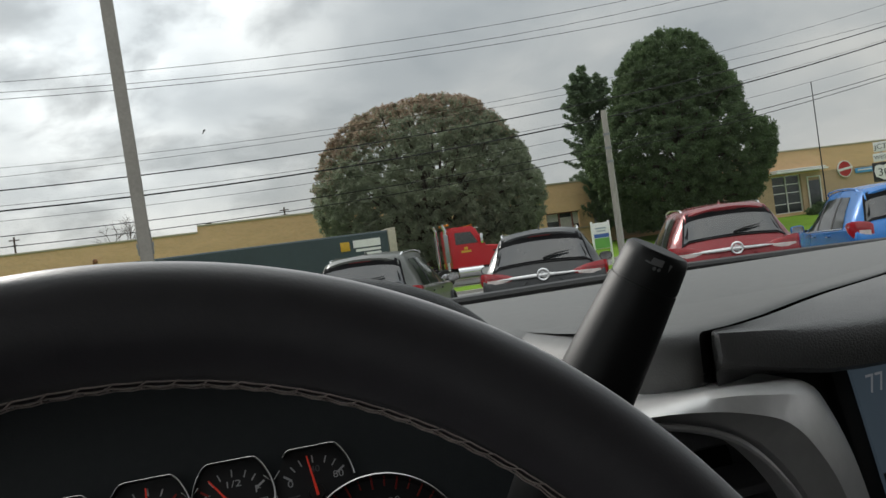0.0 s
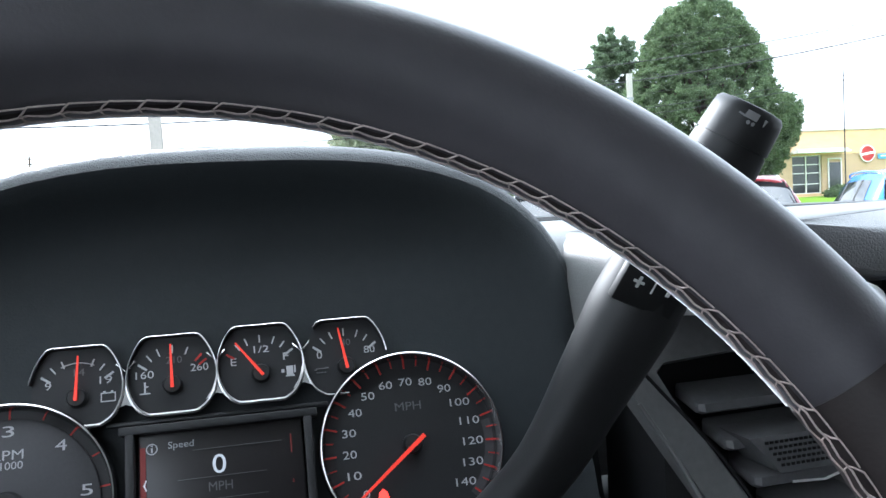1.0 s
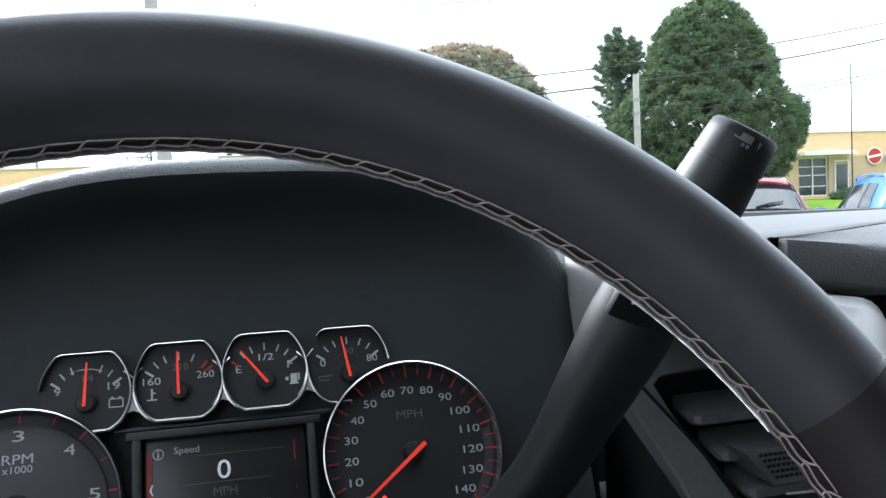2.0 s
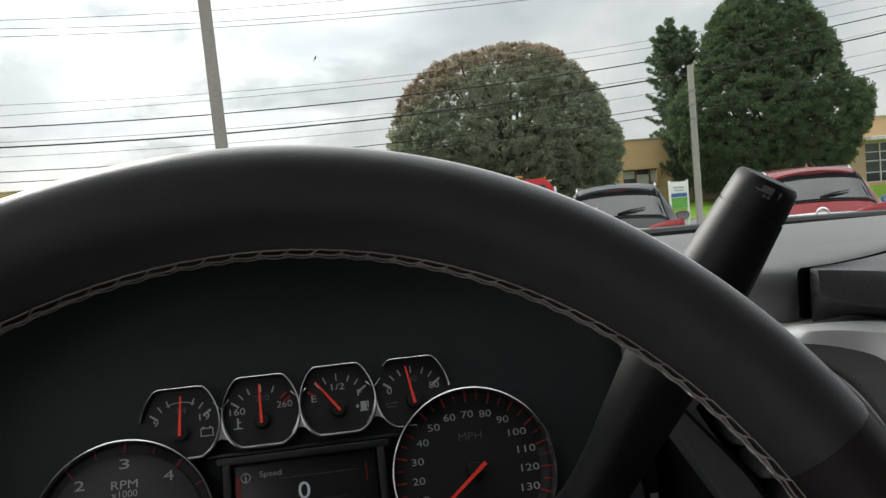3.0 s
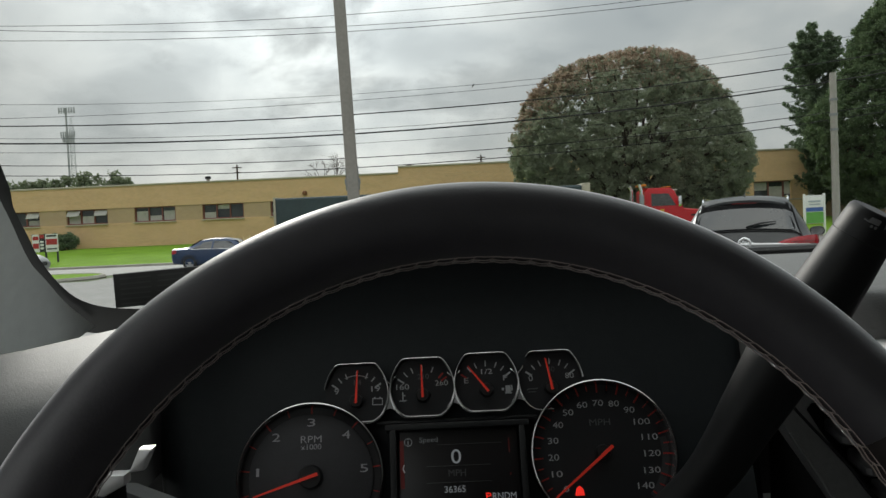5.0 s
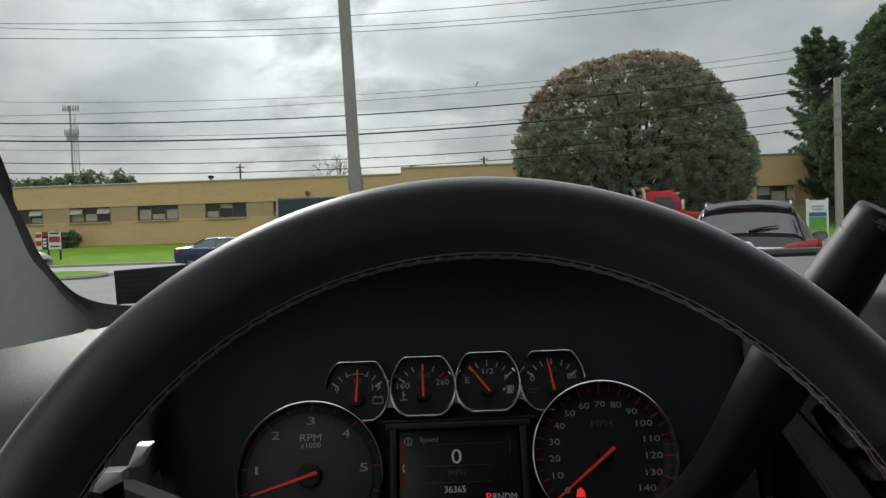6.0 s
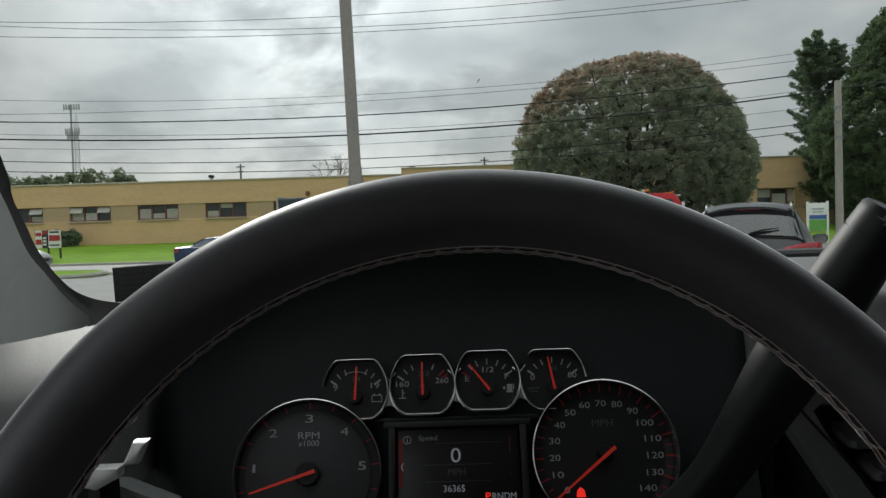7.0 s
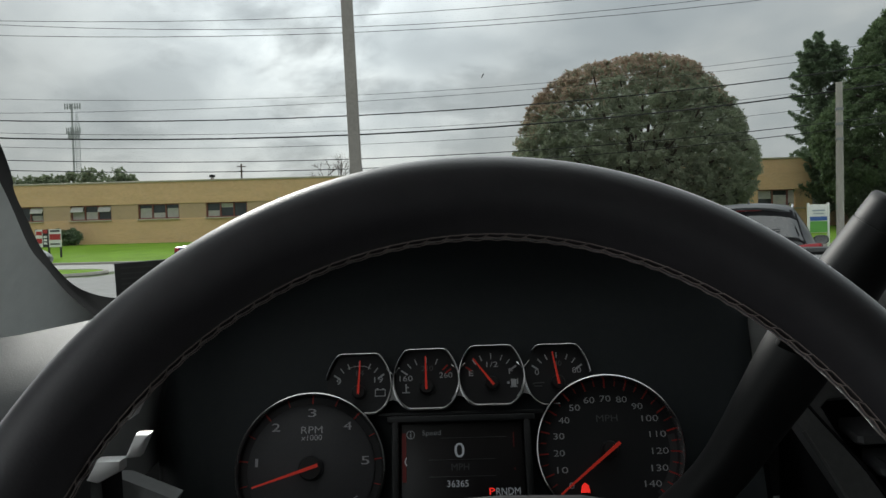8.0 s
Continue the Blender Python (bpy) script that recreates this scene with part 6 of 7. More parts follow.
def suv(name, m, label, L, W, H, body, emblem=True, bar=True, small=False):
    """A crossover seen mostly from behind; its rear bumper is at the origin, and it heads along y."""
    th = thing(name, m, label, "car", "parked cars")
    k = H / 1.66
    rows = [(0.0, 0.80, 0.42, 0.80 * k, 0.84 * k, 0.62), (0.05, 0.93, 0.34, 0.93 * k, 0.97 * k, 0.68), (0.13, 0.975, 0.28, 1.00 * k, 1.08 * k, 0.70), (0.30, 0.99, 0.26, 1.03 * k, 1.30 * k, 0.66), (0.48, 1.0, 0.25, 1.04 * k, 1.52 * k, 0.63),
            (0.58, 1.0, 0.25, 1.04 * k, 1.60 * k, 0.62), (0.95, 1.0, 0.24, 1.03 * k, 1.645 * k, 0.615), (1.7, 1.0, 0.22, 1.01 * k, 1.66 * k, 0.61), (2.4, 1.0, 0.22, 0.99 * k, 1.63 * k, 0.60), (2.8, 1.0, 0.22, 0.98 * k, 1.54 * k, 0.585),
            (3.45, 0.99, 0.24, 0.97 * k, 1.10 * k, 0.66), (4.1, 0.96, 0.26, 0.92 * k, 1.01 * k, 0.64), (4.5, 0.88, 0.30, 0.80 * k, 0.88 * k, 0.58), (4.66, 0.76, 0.36, 0.66 * k, 0.70 * k, 0.5)]
    f = L / 4.66
    rows = [(y * f, a, b, c, d, e * W / 1.84) for y, a, b, c, d, e in rows]
    sh = Shell(W, rows)
    part("body", sh.body(), body, th)
    # rear screen with its black surround
    def screen(x0, x1, ya, yb, off, n=16):
        g = []
        for t in span(0, 1, 9):
            y = (ya + (yb - ya) * t) * f
            w = (x0 + (x1 - x0) * t) * W / 1.84
            g.append([(w * u, y - off * 0.6, sh.top(w * u, y) + off) for u in span(-1, 1, n)])
        return loft(g, closed=False)
    part("rear_surround", screen(0.725, 0.605, 0.185, 0.545, 0.012), M_CARBLACK, th)
    part("rear_window", screen(0.690, 0.610, 0.205, 0.425, 0.020), M_CARGLASS, th, "dark tinted rear window")
    part("window_seal", sweep([(u * 0.715 * W / 1.84, 0.183 * f, sh.top(u * 0.715 * W / 1.84, 0.183 * f) + 0.018) for u in span(-1, 1, 14)], 0.009, 6), M_BLACKTRIM, th)
    rows = []
    for y, lift, back in ((0.535, -0.012, 0.075), (0.545, 0.012, 0.085), (0.60, 0.020, 0.045), (0.72, 0.016, 0.0), (0.86, 0.004, 0.0)):
        w = 0.615 * W / 1.84
        rows.append([(w * u, (y - back * (1 - 0.55 * u * u)) * f, sh.top(w * u, y * f) + lift - (0.05 * back / 0.085) * abs(u) ** 3) for u in span(-1, 1, 14)])
    part("spoiler", loft(rows, closed=False), body, th)
    part("brake_lamp", loft([[(x, (0.458 + 0.12 * x * x) * f, sh.top(x, 0.535 * f) + dz) for x in span(-0.16, 0.16, 6)] for dz in (-0.030, -0.014)], closed=False), M_TAILDARK, th)
    def on_glass(x, y, up):
        return (x, y * f - 0.6 * up, sh.top(x, y * f) + up)
    part("wiper", sweep([on_glass(0.02, 0.215, 0.03), on_glass(0.20, 0.235, 0.05), on_glass(0.40, 0.265, 0.045)], [0.020, 0.022, 0.009], 8, flat=0.6), M_BLACKTRIM, th, "rear wiper")
    for s in (-1, 1):
        tail_lamp(th, W, s, f, k, small)
        gl = part("side_window", sh.side_glass(0.80 * f, 3.20 * f, s, cut0=0.22, cut1=0.62), M_CARGLASS, th)
        for yy in (1.45 * f, 2.35 * f):
            part("window_post", loft([[sh.side(yy - 0.04 + 0.05 * q, q, s, 0.012), sh.side(yy + 0.04 + 0.05 * q, q, s, 0.012)] for q in (0.04, 0.3, 0.5, 0.7, 0.95)], closed=False), M_BLACKTRIM, gl)
        part("window_trim", sweep([sh.side(y, 0.03, s, 0.012) for y in span(0.8 * f, 3.2 * f, 12)], 0.012, 6), M_CHROME, th)
        bm = sweep(smooth_path([(s * 0.56 * W / 1.84, 0.82 * f, 1.570 * k), (s * 0.575 * W / 1.84, 1.00 * f, 1.620 * k), (s * 0.575 * W / 1.84, 1.8 * f, 1.640 * k), (s * 0.56 * W / 1.84, 2.5 * f, 1.612 * k), (s * 0.55 * W / 1.84, 2.62 * f, 1.560 * k)], 4), 0.016, 8)
        part("roof_rail", bm, M_CHROME if not small else body, th, "bright roof rail" if not small else "body-coloured roof rail")
        mirror = part("door_mirror", loft([ring((s * (W / 2 + 0.13), 3.0 * f + d, 1.06 * k), (1, 0, 0), (0, 0, 1), 0.115 * q, 0.075 * q, 16, 2.8) for d, q in ((-0.03, 0.92), (-0.02, 1.0), (0.06, 0.95), (0.11, 0.6))]), body, th)
        part("mirror_glass", loft([ring((s * (W / 2 + 0.13), 3.0 * f - 0.036, 1.06 * k), (1, 0, 0), (0, 0, 1), q, q * 0.63, 16, 2.8) for q in (0.004, 0.098)], caps=False), M_CHROME, mirror)
        part("mirror_stalk", boxes(((s * (W / 2 + 0.02), 3.04 * f, 1.02 * k), (0.12, 0.05, 0.04), 0.01)), M_BLACKTRIM, mirror)
        part("door_handle", boxes(((s * (W / 2 * 0.985 + 0.01), 1.55 * f, 0.93 * k), (0.03, 0.2, 0.03), 0.01)), body, th)
        part("door_handle", boxes(((s * (W / 2 * 0.985 + 0.01), 2.5 * f, 0.92 * k), (0.03, 0.2, 0.03), 0.01)), body, th)
        for yy in (0.86 * f, 3.66 * f):
            wheel_part(th, s * (W / 2 - 0.115), yy, 0.345, 0.23)
            part("wheel_arch", sweep([(s * (W / 2 - 0.005), yy + 0.40 * math.cos(a), 0.345 + 0.40 * math.sin(a)) for a in span(-0.3, 3.44, 14)], 0.028, 6, up=(1, 0, 0)), M_BLACKTRIM, th)
        part("reflector", boxes(((s * 0.70, 0.02, 0.50 * k), (0.16, 0.03, 0.05), 0.01)), M_TAILLAMP, th)
    if bar:
        part("chrome_bar", sweep(smooth_path([(-0.66, 0.050 * f, 0.985 * k), (-0.3, 0.030 * f, 0.990 * k), (0, 0.022 * f, 0.995 * k), (0.3, 0.030 * f, 0.990 * k), (0.66, 0.050 * f, 0.985 * k)], 4), [0.010, 0.014, 0.018, 0.020, 0.021, 0.022, 0.022, 0.022, 0.022, 0.022, 0.021, 0.020, 0.018, 0.014, 0.010, 0.010, 0.010][:17], 8, flat=1.2), M_CHROME, th, "chrome bar across the tailgate")
    if emblem:
        e = part("emblem", lathe([(0.060, -0.012), (0.080, -0.02), (0.092, -0.008), (0.088, 0.02), (0.060, 0.01), (0.060, -0.012)], 28), M_CHROME, th, "round chrome emblem")
        e.location = (0, 0.012 * f, 1.0 * k)
        bm = bmesh.new()
        for dx in (-0.03, 0, 0.03):
            box(bm, (dx, 0.0, 0), (0.024, 0.012, 0.085), 0.004, Matrix.Rotation(radians(24), 4, "Y"))
        part("emblem_shapes", bm, M_CHROME, e)
    # creases run from the bar down to the plate recess
    for s in (-1, 1):
        part("tailgate_crease", sweep([(s * 0.20, 0.012 * f, 0.945 * k), (s * 0.33, 0.006 * f, 0.86 * k), (s * 0.46, 0.006 * f, 0.75 * k)], [0.006, 0.012, 0.006], 6), body, th)
    part("plate_recess", prism([(-0.42, 0.68 * k), (-0.31, 0.85 * k), (0.31, 0.85 * k), (0.42, 0.68 * k)], -0.012, 0.08), M_CARBLACK if body in DARK else body, th)
    part("lower_bumper", boxes(((0, 0.09, 0.42), (W * 0.90, 0.28, 0.26), 0.06)), M_BLACKTRIM, th)
    part("tailgate_seam", boxes(((0, 0.040 * f, 0.735 * k), (1.15, 0.03, 0.012))), M_BLACKTRIM, th)
    part("roof_fin", loft([[(0.018, 0.80, 1.64 * k), (-0.018, 0.80, 1.64 * k), (0, 0.82, 1.66 * k)], [(0.02, 0.88, 1.645 * k), (-0.02, 0.88, 1.645 * k), (0, 0.86, 1.725 * k)], [(0.012, 1.02, 1.65 * k), (-0.012, 1.02, 1.65 * k), (0, 1.0, 1.665 * k)]]), body, th)
    return th


P_BLACK = paint("black_metallic", (0.022, 0.024, 0.026), 0.3, 0.1, 0.25)
P_GREY = paint("graphite_metallic", (0.075, 0.080, 0.070), 0.3, 0.3, 0.3)
P_RED = paint("deep_red_metallic", (0.20, 0.006, 0.011), 0.25, 0.3, 0.4)
P_BLUE = paint("bright_blue_metallic", (0.012, 0.15, 0.46), 0.25, 0.2)
P_NAVY = paint("navy_metallic", (0.024, 0.046, 0.105), 0.25, 0.1)
P_SILVER = paint("silver_metallic", (0.25, 0.26, 0.27), 0.4, 0.1, 0.05)
P_TRUCK = paint("truck_red", (0.48, 0.012, 0.018), 0.3, 0.05)
DARK = (P_BLACK, P_GREY)


def bay(x, y, turn=-25):
    return pose(x, y, ground_z(x, y) - 0.01, 0, 0, turn)


suv("black_suv", bay(4.55, 10.03), "black crossover with a chrome tailgate bar, parked tail towards the truck", 4.66, 1.84, 1.66, P_BLACK)
suv("grey_suv", bay(2.08, 11.15), "graphite grey crossover with a dark rear window, parked", 4.6, 1.84, 1.62, P_GREY, emblem=False)
suv("red_suv", bay(7.16, 9.2), "deep red crossover with a chrome tailgate bar, parked", 4.66, 1.84, 1.68, P_RED)
suv("blue_suv", bay(9.57, 8.35, -28), "bright blue small crossover, parked", 4.28, 1.77, 1.66, P_BLUE, emblem=False, bar=False, small=True)


def road_pose(x, v):
    y = v - SKEW * x
    return pose(x, y, ground_z(x, y) - 0.006, 0, 0, -90 - math.degrees(math.atan(SKEW)))


def passing_car(name, m, label, L, W, H, body, rows, glass, rim, tail=1.0):
    th = thing(name, m, label, "car")
    sh = Shell(W, rows)
    part("body", sh.body(), body, th)
    for s in (-1, 1):
        gl = part("side_window", sh.side_glass(glass[0], glass[1], s, cut0=glass[2], cut1=glass[3]), M_CARGLASS, th)
        for yy in glass[4]:
            part("window_post", loft([[sh.side(yy - 0.035, q, s, 0.012), sh.side(yy + 0.035, q, s, 0.012)] for q in (0.04, 0.3, 0.5, 0.7, 0.95)], closed=False), body, gl)
        part("window_trim", sweep([sh.side(y, 0.03, s, 0.012) for y in span(glass[0], glass[1], 12)], 0.012, 6), M_CHROME if rim is M_RIM else M_BLACKTRIM, th)
        for yy in (L * 0.19, L * 0.80):
            wheel_part(th, s * (W / 2 - 0.11), yy, 0.325, 0.22, 5 if rim is M_RIM else 7, rim)
            part("wheel_arch", sweep([(s * (W / 2 - 0.012), yy + 0.365 * math.cos(a), 0.325 + 0.365 * math.sin(a)) for a in span(0.0, 3.14, 14)], 0.02, 6, up=(1, 0, 0)), M_BLACKTRIM, th)
        part("door_mirror", loft([ring((s * (W / 2 + 0.1), glass[1] - 0.42 + d, sh.at(glass[1] - 0.4)[3] + 0.07), (1, 0, 0), (0, 0, 1), 0.1 * q, 0.06 * q, 14, 2.8) for d, q in ((-0.03, 0.95), (0.05, 0.95), (0.1, 0.5))]), body, th)
        part("head_lamp", loft([[(s * W / 2 * 0.60, L - 0.10, 0.66), (s * W / 2 * 0.60, L - 0.10, 0.74)], [(s * W / 2 * 0.84, L - 0.22, 0.66), (s * W / 2 * 0.84, L - 0.24, 0.78)], [(s * W / 2 * 0.97, L - 0.46, 0.72), (s * W / 2 * 0.96, L - 0.50, 0.80)]], closed=False), M_LAMPCLEAR, th)
        part("tail_lamp", loft([[(s * W / 2 * 0.55, -0.005, 0.76), (s * W / 2 * 0.55, 0.0, 0.90)], [(s * W / 2 * 0.92, 0.06, 0.74), (s * W / 2 * 0.92, 0.07, 0.92)], [(s * W / 2 * 1.0, 0.30, 0.78), (s * W / 2 * 0.995, 0.30, 0.92)]], closed=False), M_TAILLAMP, th)
        part("door_seam", sweep([sh.low(L * 0.47, q, s) for q in (0.1, 0.4, 0.7, 0.97)], 0.006, 5, up=(0, 1, 0)), M_BLACKTRIM, th)
        for yy in (0.36, 0.57):
            part("door_handle", boxes(((s * (W / 2 + 0.004), L * yy, sh.at(L * yy)[3] - 0.12), (0.03, 0.18, 0.03), 0.01)), body, th)
    # windscreen and rear glass
    ya, yb, yc, yd = glass[5]
    for name2, a, b in (("windscreen_glass", yb, ya), ("rear_glass", yc, yd)):
        pa, pb = sh.at(a), sh.at(b)
        g = []
        for t in span(0.06, 0.94, 5):
            y = a + (b - a) * t
            q = sh.at(y)
            g.append([(q[5] * 0.93 * u, y + (0.012 if b > a else -0.012), q[4] + 0.014 - 0.008 * u * u) for u in span(-1, 1, 6)])
        part(name2, loft(g, closed=False), M_CARGLASS, th)
    part("grille", boxes(((0, L - 0.03, 0.56), (W * 0.5, 0.06, 0.24), 0.03)), M_BLACKTRIM, th)
    part("sill", boxes(((0, L * 0.495, 0.24), (W * 0.93, L * 0.44, 0.1), 0.03)), M_BLACKTRIM, th)
    return th


SEDAN = [(0.0, 0.78, 0.40, 0.82, 0.86, 0.55), (0.08, 0.92, 0.30, 0.93, 0.98, 0.62), (0.5, 0.98, 0.25, 0.94, 1.01, 0.62), (0.75, 1.0, 0.23, 0.94, 1.05, 0.60), (1.35, 1.0, 0.20, 0.93, 1.36, 0.53), (1.9, 1.0, 0.20, 0.92, 1.42, 0.52), (2.5, 1.0, 0.20, 0.90, 1.41, 0.52),
         (2.85, 1.0, 0.20, 0.89, 1.34, 0.53), (3.55, 0.99, 0.21, 0.87, 0.97, 0.64), (4.2, 0.95, 0.24, 0.78, 0.86, 0.60), (4.6, 0.84, 0.28, 0.66, 0.72, 0.52), (4.7, 0.74, 0.34, 0.56, 0.60, 0.45)]
passing_car("blue_sedan", road_pose(-10.62, 37.0), "dark blue sedan with silver alloy wheels on the road", 4.7, 1.82, 1.42, P_NAVY, SEDAN, (0.95, 3.30, 0.38, 0.62, (1.95,), (3.50, 2.82, 0.80, 1.36)), M_RIM)
VAN = [(0.0, 0.84, 0.40, 0.90, 1.0, 0.66), (0.06, 0.95, 0.30, 1.02, 1.30, 0.66), (0.22, 0.99, 0.26, 1.04, 1.62, 0.66), (0.5, 1.0, 0.24, 1.05, 1.70, 0.66), (1.8, 1.0, 0.22, 1.04, 1.75, 0.66), (2.9, 1.0, 0.22, 1.02, 1.71, 0.65), (3.3, 1.0, 0.22, 1.01, 1.60, 0.64),
       (4.15, 0.99, 0.24, 1.0, 1.12, 0.70), (4.7, 0.95, 0.27, 0.90, 0.98, 0.66), (5.0, 0.86, 0.30, 0.74, 0.80, 0.58), (5.12, 0.78, 0.36, 0.62, 0.66, 0.5)]
passing_car("silver_minivan", road_pose(-22.1, 37.0), "silver minivan with dark glass on the road", 5.12, 1.95, 1.75, P_SILVER, VAN, (0.35, 3.95, 0.10, 0.72, (1.45, 2.75), (4.10, 3.28, 0.08, 0.30)), M_SILVER)


# ---- the articulated truck ----
def semi_trailer():
    th = thing("semi_trailer", road_pose(-5.7, 37.25), "long dark grey covered flatbed trailer with yellow wheel hubs", "trailer")
    L = 14.4
    tarp = mat("trailer_tarp", (0.032, 0.052, 0.058), 0.6, var=0.2, scale=0.7, bump=0.3, bscale=6)
    rust = mat("trailer_frame_red", (0.11, 0.022, 0.022), 0.7, var=0.3, scale=3)
    yel = mat("hub_yellow", (0.55, 0.33, 0.02), 0.5)
    rows = []
    for y in span(0.1, L - 0.35, 28):
        sag = 0.012 * math.sin(y * 3.7)
        rows.append([(-1.25, y, 1.32), (-1.27 + sag, y, 2.1), (-1.25, y, 3.02), (-1.19, y, 3.09), (0, y, 3.14), (1.19, y, 3.09), (1.25, y, 3.02), (1.27 - sag, y, 2.1), (1.25, y, 1.32)])
    part("cover", loft(rows), tarp, th, "dark grey tarpaulin cover")
    part("bulkhead", boxes(((0, L - 0.15, 2.22), (2.6, 0.36, 1.9), 0.02)), M_COPING, th, "pale metal front bulkhead")
    part("rear_frame", boxes(((-1.25, 0.05, 2.2), (0.09, 0.09, 1.86)), ((1.25, 0.05, 2.2), (0.09, 0.09, 1.86)), ((0, 0.05, 3.1), (2.5, 0.09, 0.09))), M_COPING, th, smooth=False)
    part("deck_rail", boxes(((1.27, L / 2, 1.24), (0.06, L, 0.18), 0.01)), M_BLACKTRIM, th)
    part("deck_rail", boxes(((-1.27, L / 2, 1.24), (0.06, L, 0.18), 0.01)), M_BLACKTRIM, th)
    for s in (-0.5, 0.5):
        part("frame_beam", boxes(((s, L / 2, 0.98), (0.14, L, 0.34))), rust, th, "dark red frame beam")
    bm = bmesh.new()
    for k in range(26):
        box(bm, (0, 0.4 + k * 0.54, 1.10), (2.4, 0.08, 0.1))
    part("cross_member", bm, rust, th, smooth=False)
    for y in (2.1, 3.45):
        for s in (-1, 1):
            t = part("wheel", lathe([(0.28, -0.27), (0.47, -0.27), (0.51, -0.2), (0.51, 0.2), (0.47, 0.27), (0.28, 0.27), (0.27, 0)], 32, "x"), M_TYRE, th)
            t.location = (s * 0.98, y, 0.51)
            part("rim", lathe([(0.02, s * 0.22), (0.10, s * 0.22), (0.13, s * 0.12), (0.22, s * 0.12), (0.28, s * 0.27), (0.30, s * 0.26)], 28, "x"), yel, t, "yellow wheel hub")
        part("axle", boxes(((0, y, 0.51), (1.7, 0.14, 0.14))), M_BLACKTRIM, th)
    for s in (-1, 1):
        part("mud_flap", boxes(((s * 0.95, 1.35, 0.62), (0.6, 0.02, 0.7))), M_BLACKTRIM, th)
        part("landing_leg", boxes(((s * 0.85, 11.0, 0.65), (0.12, 0.12, 0.9)), ((s * 0.85, 11.0, 0.2), (0.25, 0.25, 0.05))), M_BLACKTRIM, th)
    wh = M_WHITE
    part("badge", boxes(((1.285, L - 2.35, 2.55), (0.02, 0.42, 0.42), 0.005)), yel, th, "yellow square badge on the cover")
    for k, (w, h, z) in enumerate(((1.25, 0.34, 2.62), (1.15, 0.12, 2.32), (0.8, 0.10, 2.15))):
        part("lettering_bar", boxes(((1.285, L - 1.35 - (1.25 - w) / 2 * -1 - 0.0, z), (0.015, w, h))), wh, th, smooth=False)
    return th


def tractor():
    th = thing("tractor_unit", road_pose(9.9, 37.25) @ Matrix.Scale(0.88, 4), "red conventional truck tractor with a day cab", "truck")
    prof = [(1.55, 1.0), (1.50, 3.05), (1.72, 3.22), (2.85, 3.20), (3.05, 3.05), (3.55, 2.10), (4.9, 1.95), (5.35, 1.70), (5.45, 1.0)]
    cab = []
    for x, k in ((-1.02, 0.94), (-0.98, 0.985), (-0.7, 1.0), (0.7, 1.0), (0.98, 0.985), (1.02, 0.94)):
        cab.append([(x, 3.3 + (y - 3.3) * (k if y < 3.3 else 0.97 + 0.03 * k), 1.0 + (z - 1.0) * k) for y, z in prof])
    part("cab", loft(cab), P_TRUCK, th)
    for s in (-1, 1):
        gl = prism([(1.85, 2.25), (1.85, 2.90), (2.75, 2.88), (3.12, 2.25)], s * 1.0, s * 1.035, "x")
        part("side_window", gl, M_CARGLASS, th)
        part("exhaust_stack", sweep([(s * 1.12, 1.32, 0.9), (s * 1.12, 1.32, 3.1), (s * 1.12, 1.2, 3.4)], 0.09, 12, up=(0, 1, 0)), M_CHROME, th, "chrome exhaust stack")
        part("stack_shield", boxes(((s * 1.15, 1.32, 2.1), (0.16, 0.22, 1.5), 0.02)), M_GALV, th)
        part("door_mirror", boxes(((s * 1.3, 3.25, 2.45), (0.1, 0.16, 0.55), 0.03)), M_CHROME, th)
        part("fender", sweep([(s * 1.05, 4.4 + 0.62 * math.cos(a), 0.55 + 0.62 * math.sin(a)) for a in span(-0.1, 3.2, 12)], 0.12, 8, up=(1, 0, 0)), P_TRUCK, th)
        part("hood_vent", boxes(((s * 1.0, 4.05, 1.72), (0.05, 0.34, 0.10), 0.01)), M_BLACKTRIM, th)
        part("door_badge", boxes(((s * 1.03, 2.4, 1.85), (0.02, 0.55, 0.12)), ((s * 1.03, 2.4, 2.02), (0.02, 0.2, 0.14))), mat("badge_yellow", (0.6, 0.36, 0.03), 0.5), th, smooth=False)
        part("fuel_tank", sweep([(s * 0.95, 1.8, 0.75), (s * 0.95, 3.2, 0.75)], 0.3, 18), M_CHROME, th)
        for y in (4.4, -0.2, 1.05):
            t = part("wheel", lathe([(0.28, -0.2), (0.47, -0.2), (0.51, -0.14), (0.51, 0.14), (0.47, 0.2), (0.28, 0.2), (0.27, 0)], 28, "x"), M_TYRE, th)
            t.location = (s * 0.98, y, 0.51)
            part("rim", lathe([(0.02, s * 0.18), (0.12, s * 0.2), (0.20, s * 0.08), (0.28, s * 0.2), (0.30, s * 0.19)], 24, "x"), M_CHROME, t)
    part("front_window", loft([[(-0.85, 3.10, 2.98), (0, 3.13, 2.98), (0.85, 3.10, 2.98)], [(-0.92, 3.52, 2.18), (0, 3.58, 2.18), (0.92, 3.52, 2.18)]], closed=False), M_CARGLASS, th)
    part("visor", boxes(((0, 3.12, 3.07), (1.8, 0.28, 0.05), 0.02)), M_WHITE, th, "pale sun visor")
    part("chassis", boxes(((0, 2.2, 0.85), (0.9, 6.4, 0.3))), M_BLACKTRIM, th)
    part("fifth_wheel", boxes(((0, 0.4, 1.1), (0.9, 0.9, 0.12), 0.02)), M_BLACKTRIM, th)
    part("bumper", boxes(((0, 5.5, 0.65), (2.3, 0.18, 0.4), 0.04)), M_CHROME, th)
    part("grille", boxes(((0, 5.44, 1.35), (0.9, 0.06, 0.6), 0.02)), M_CHROME, th)
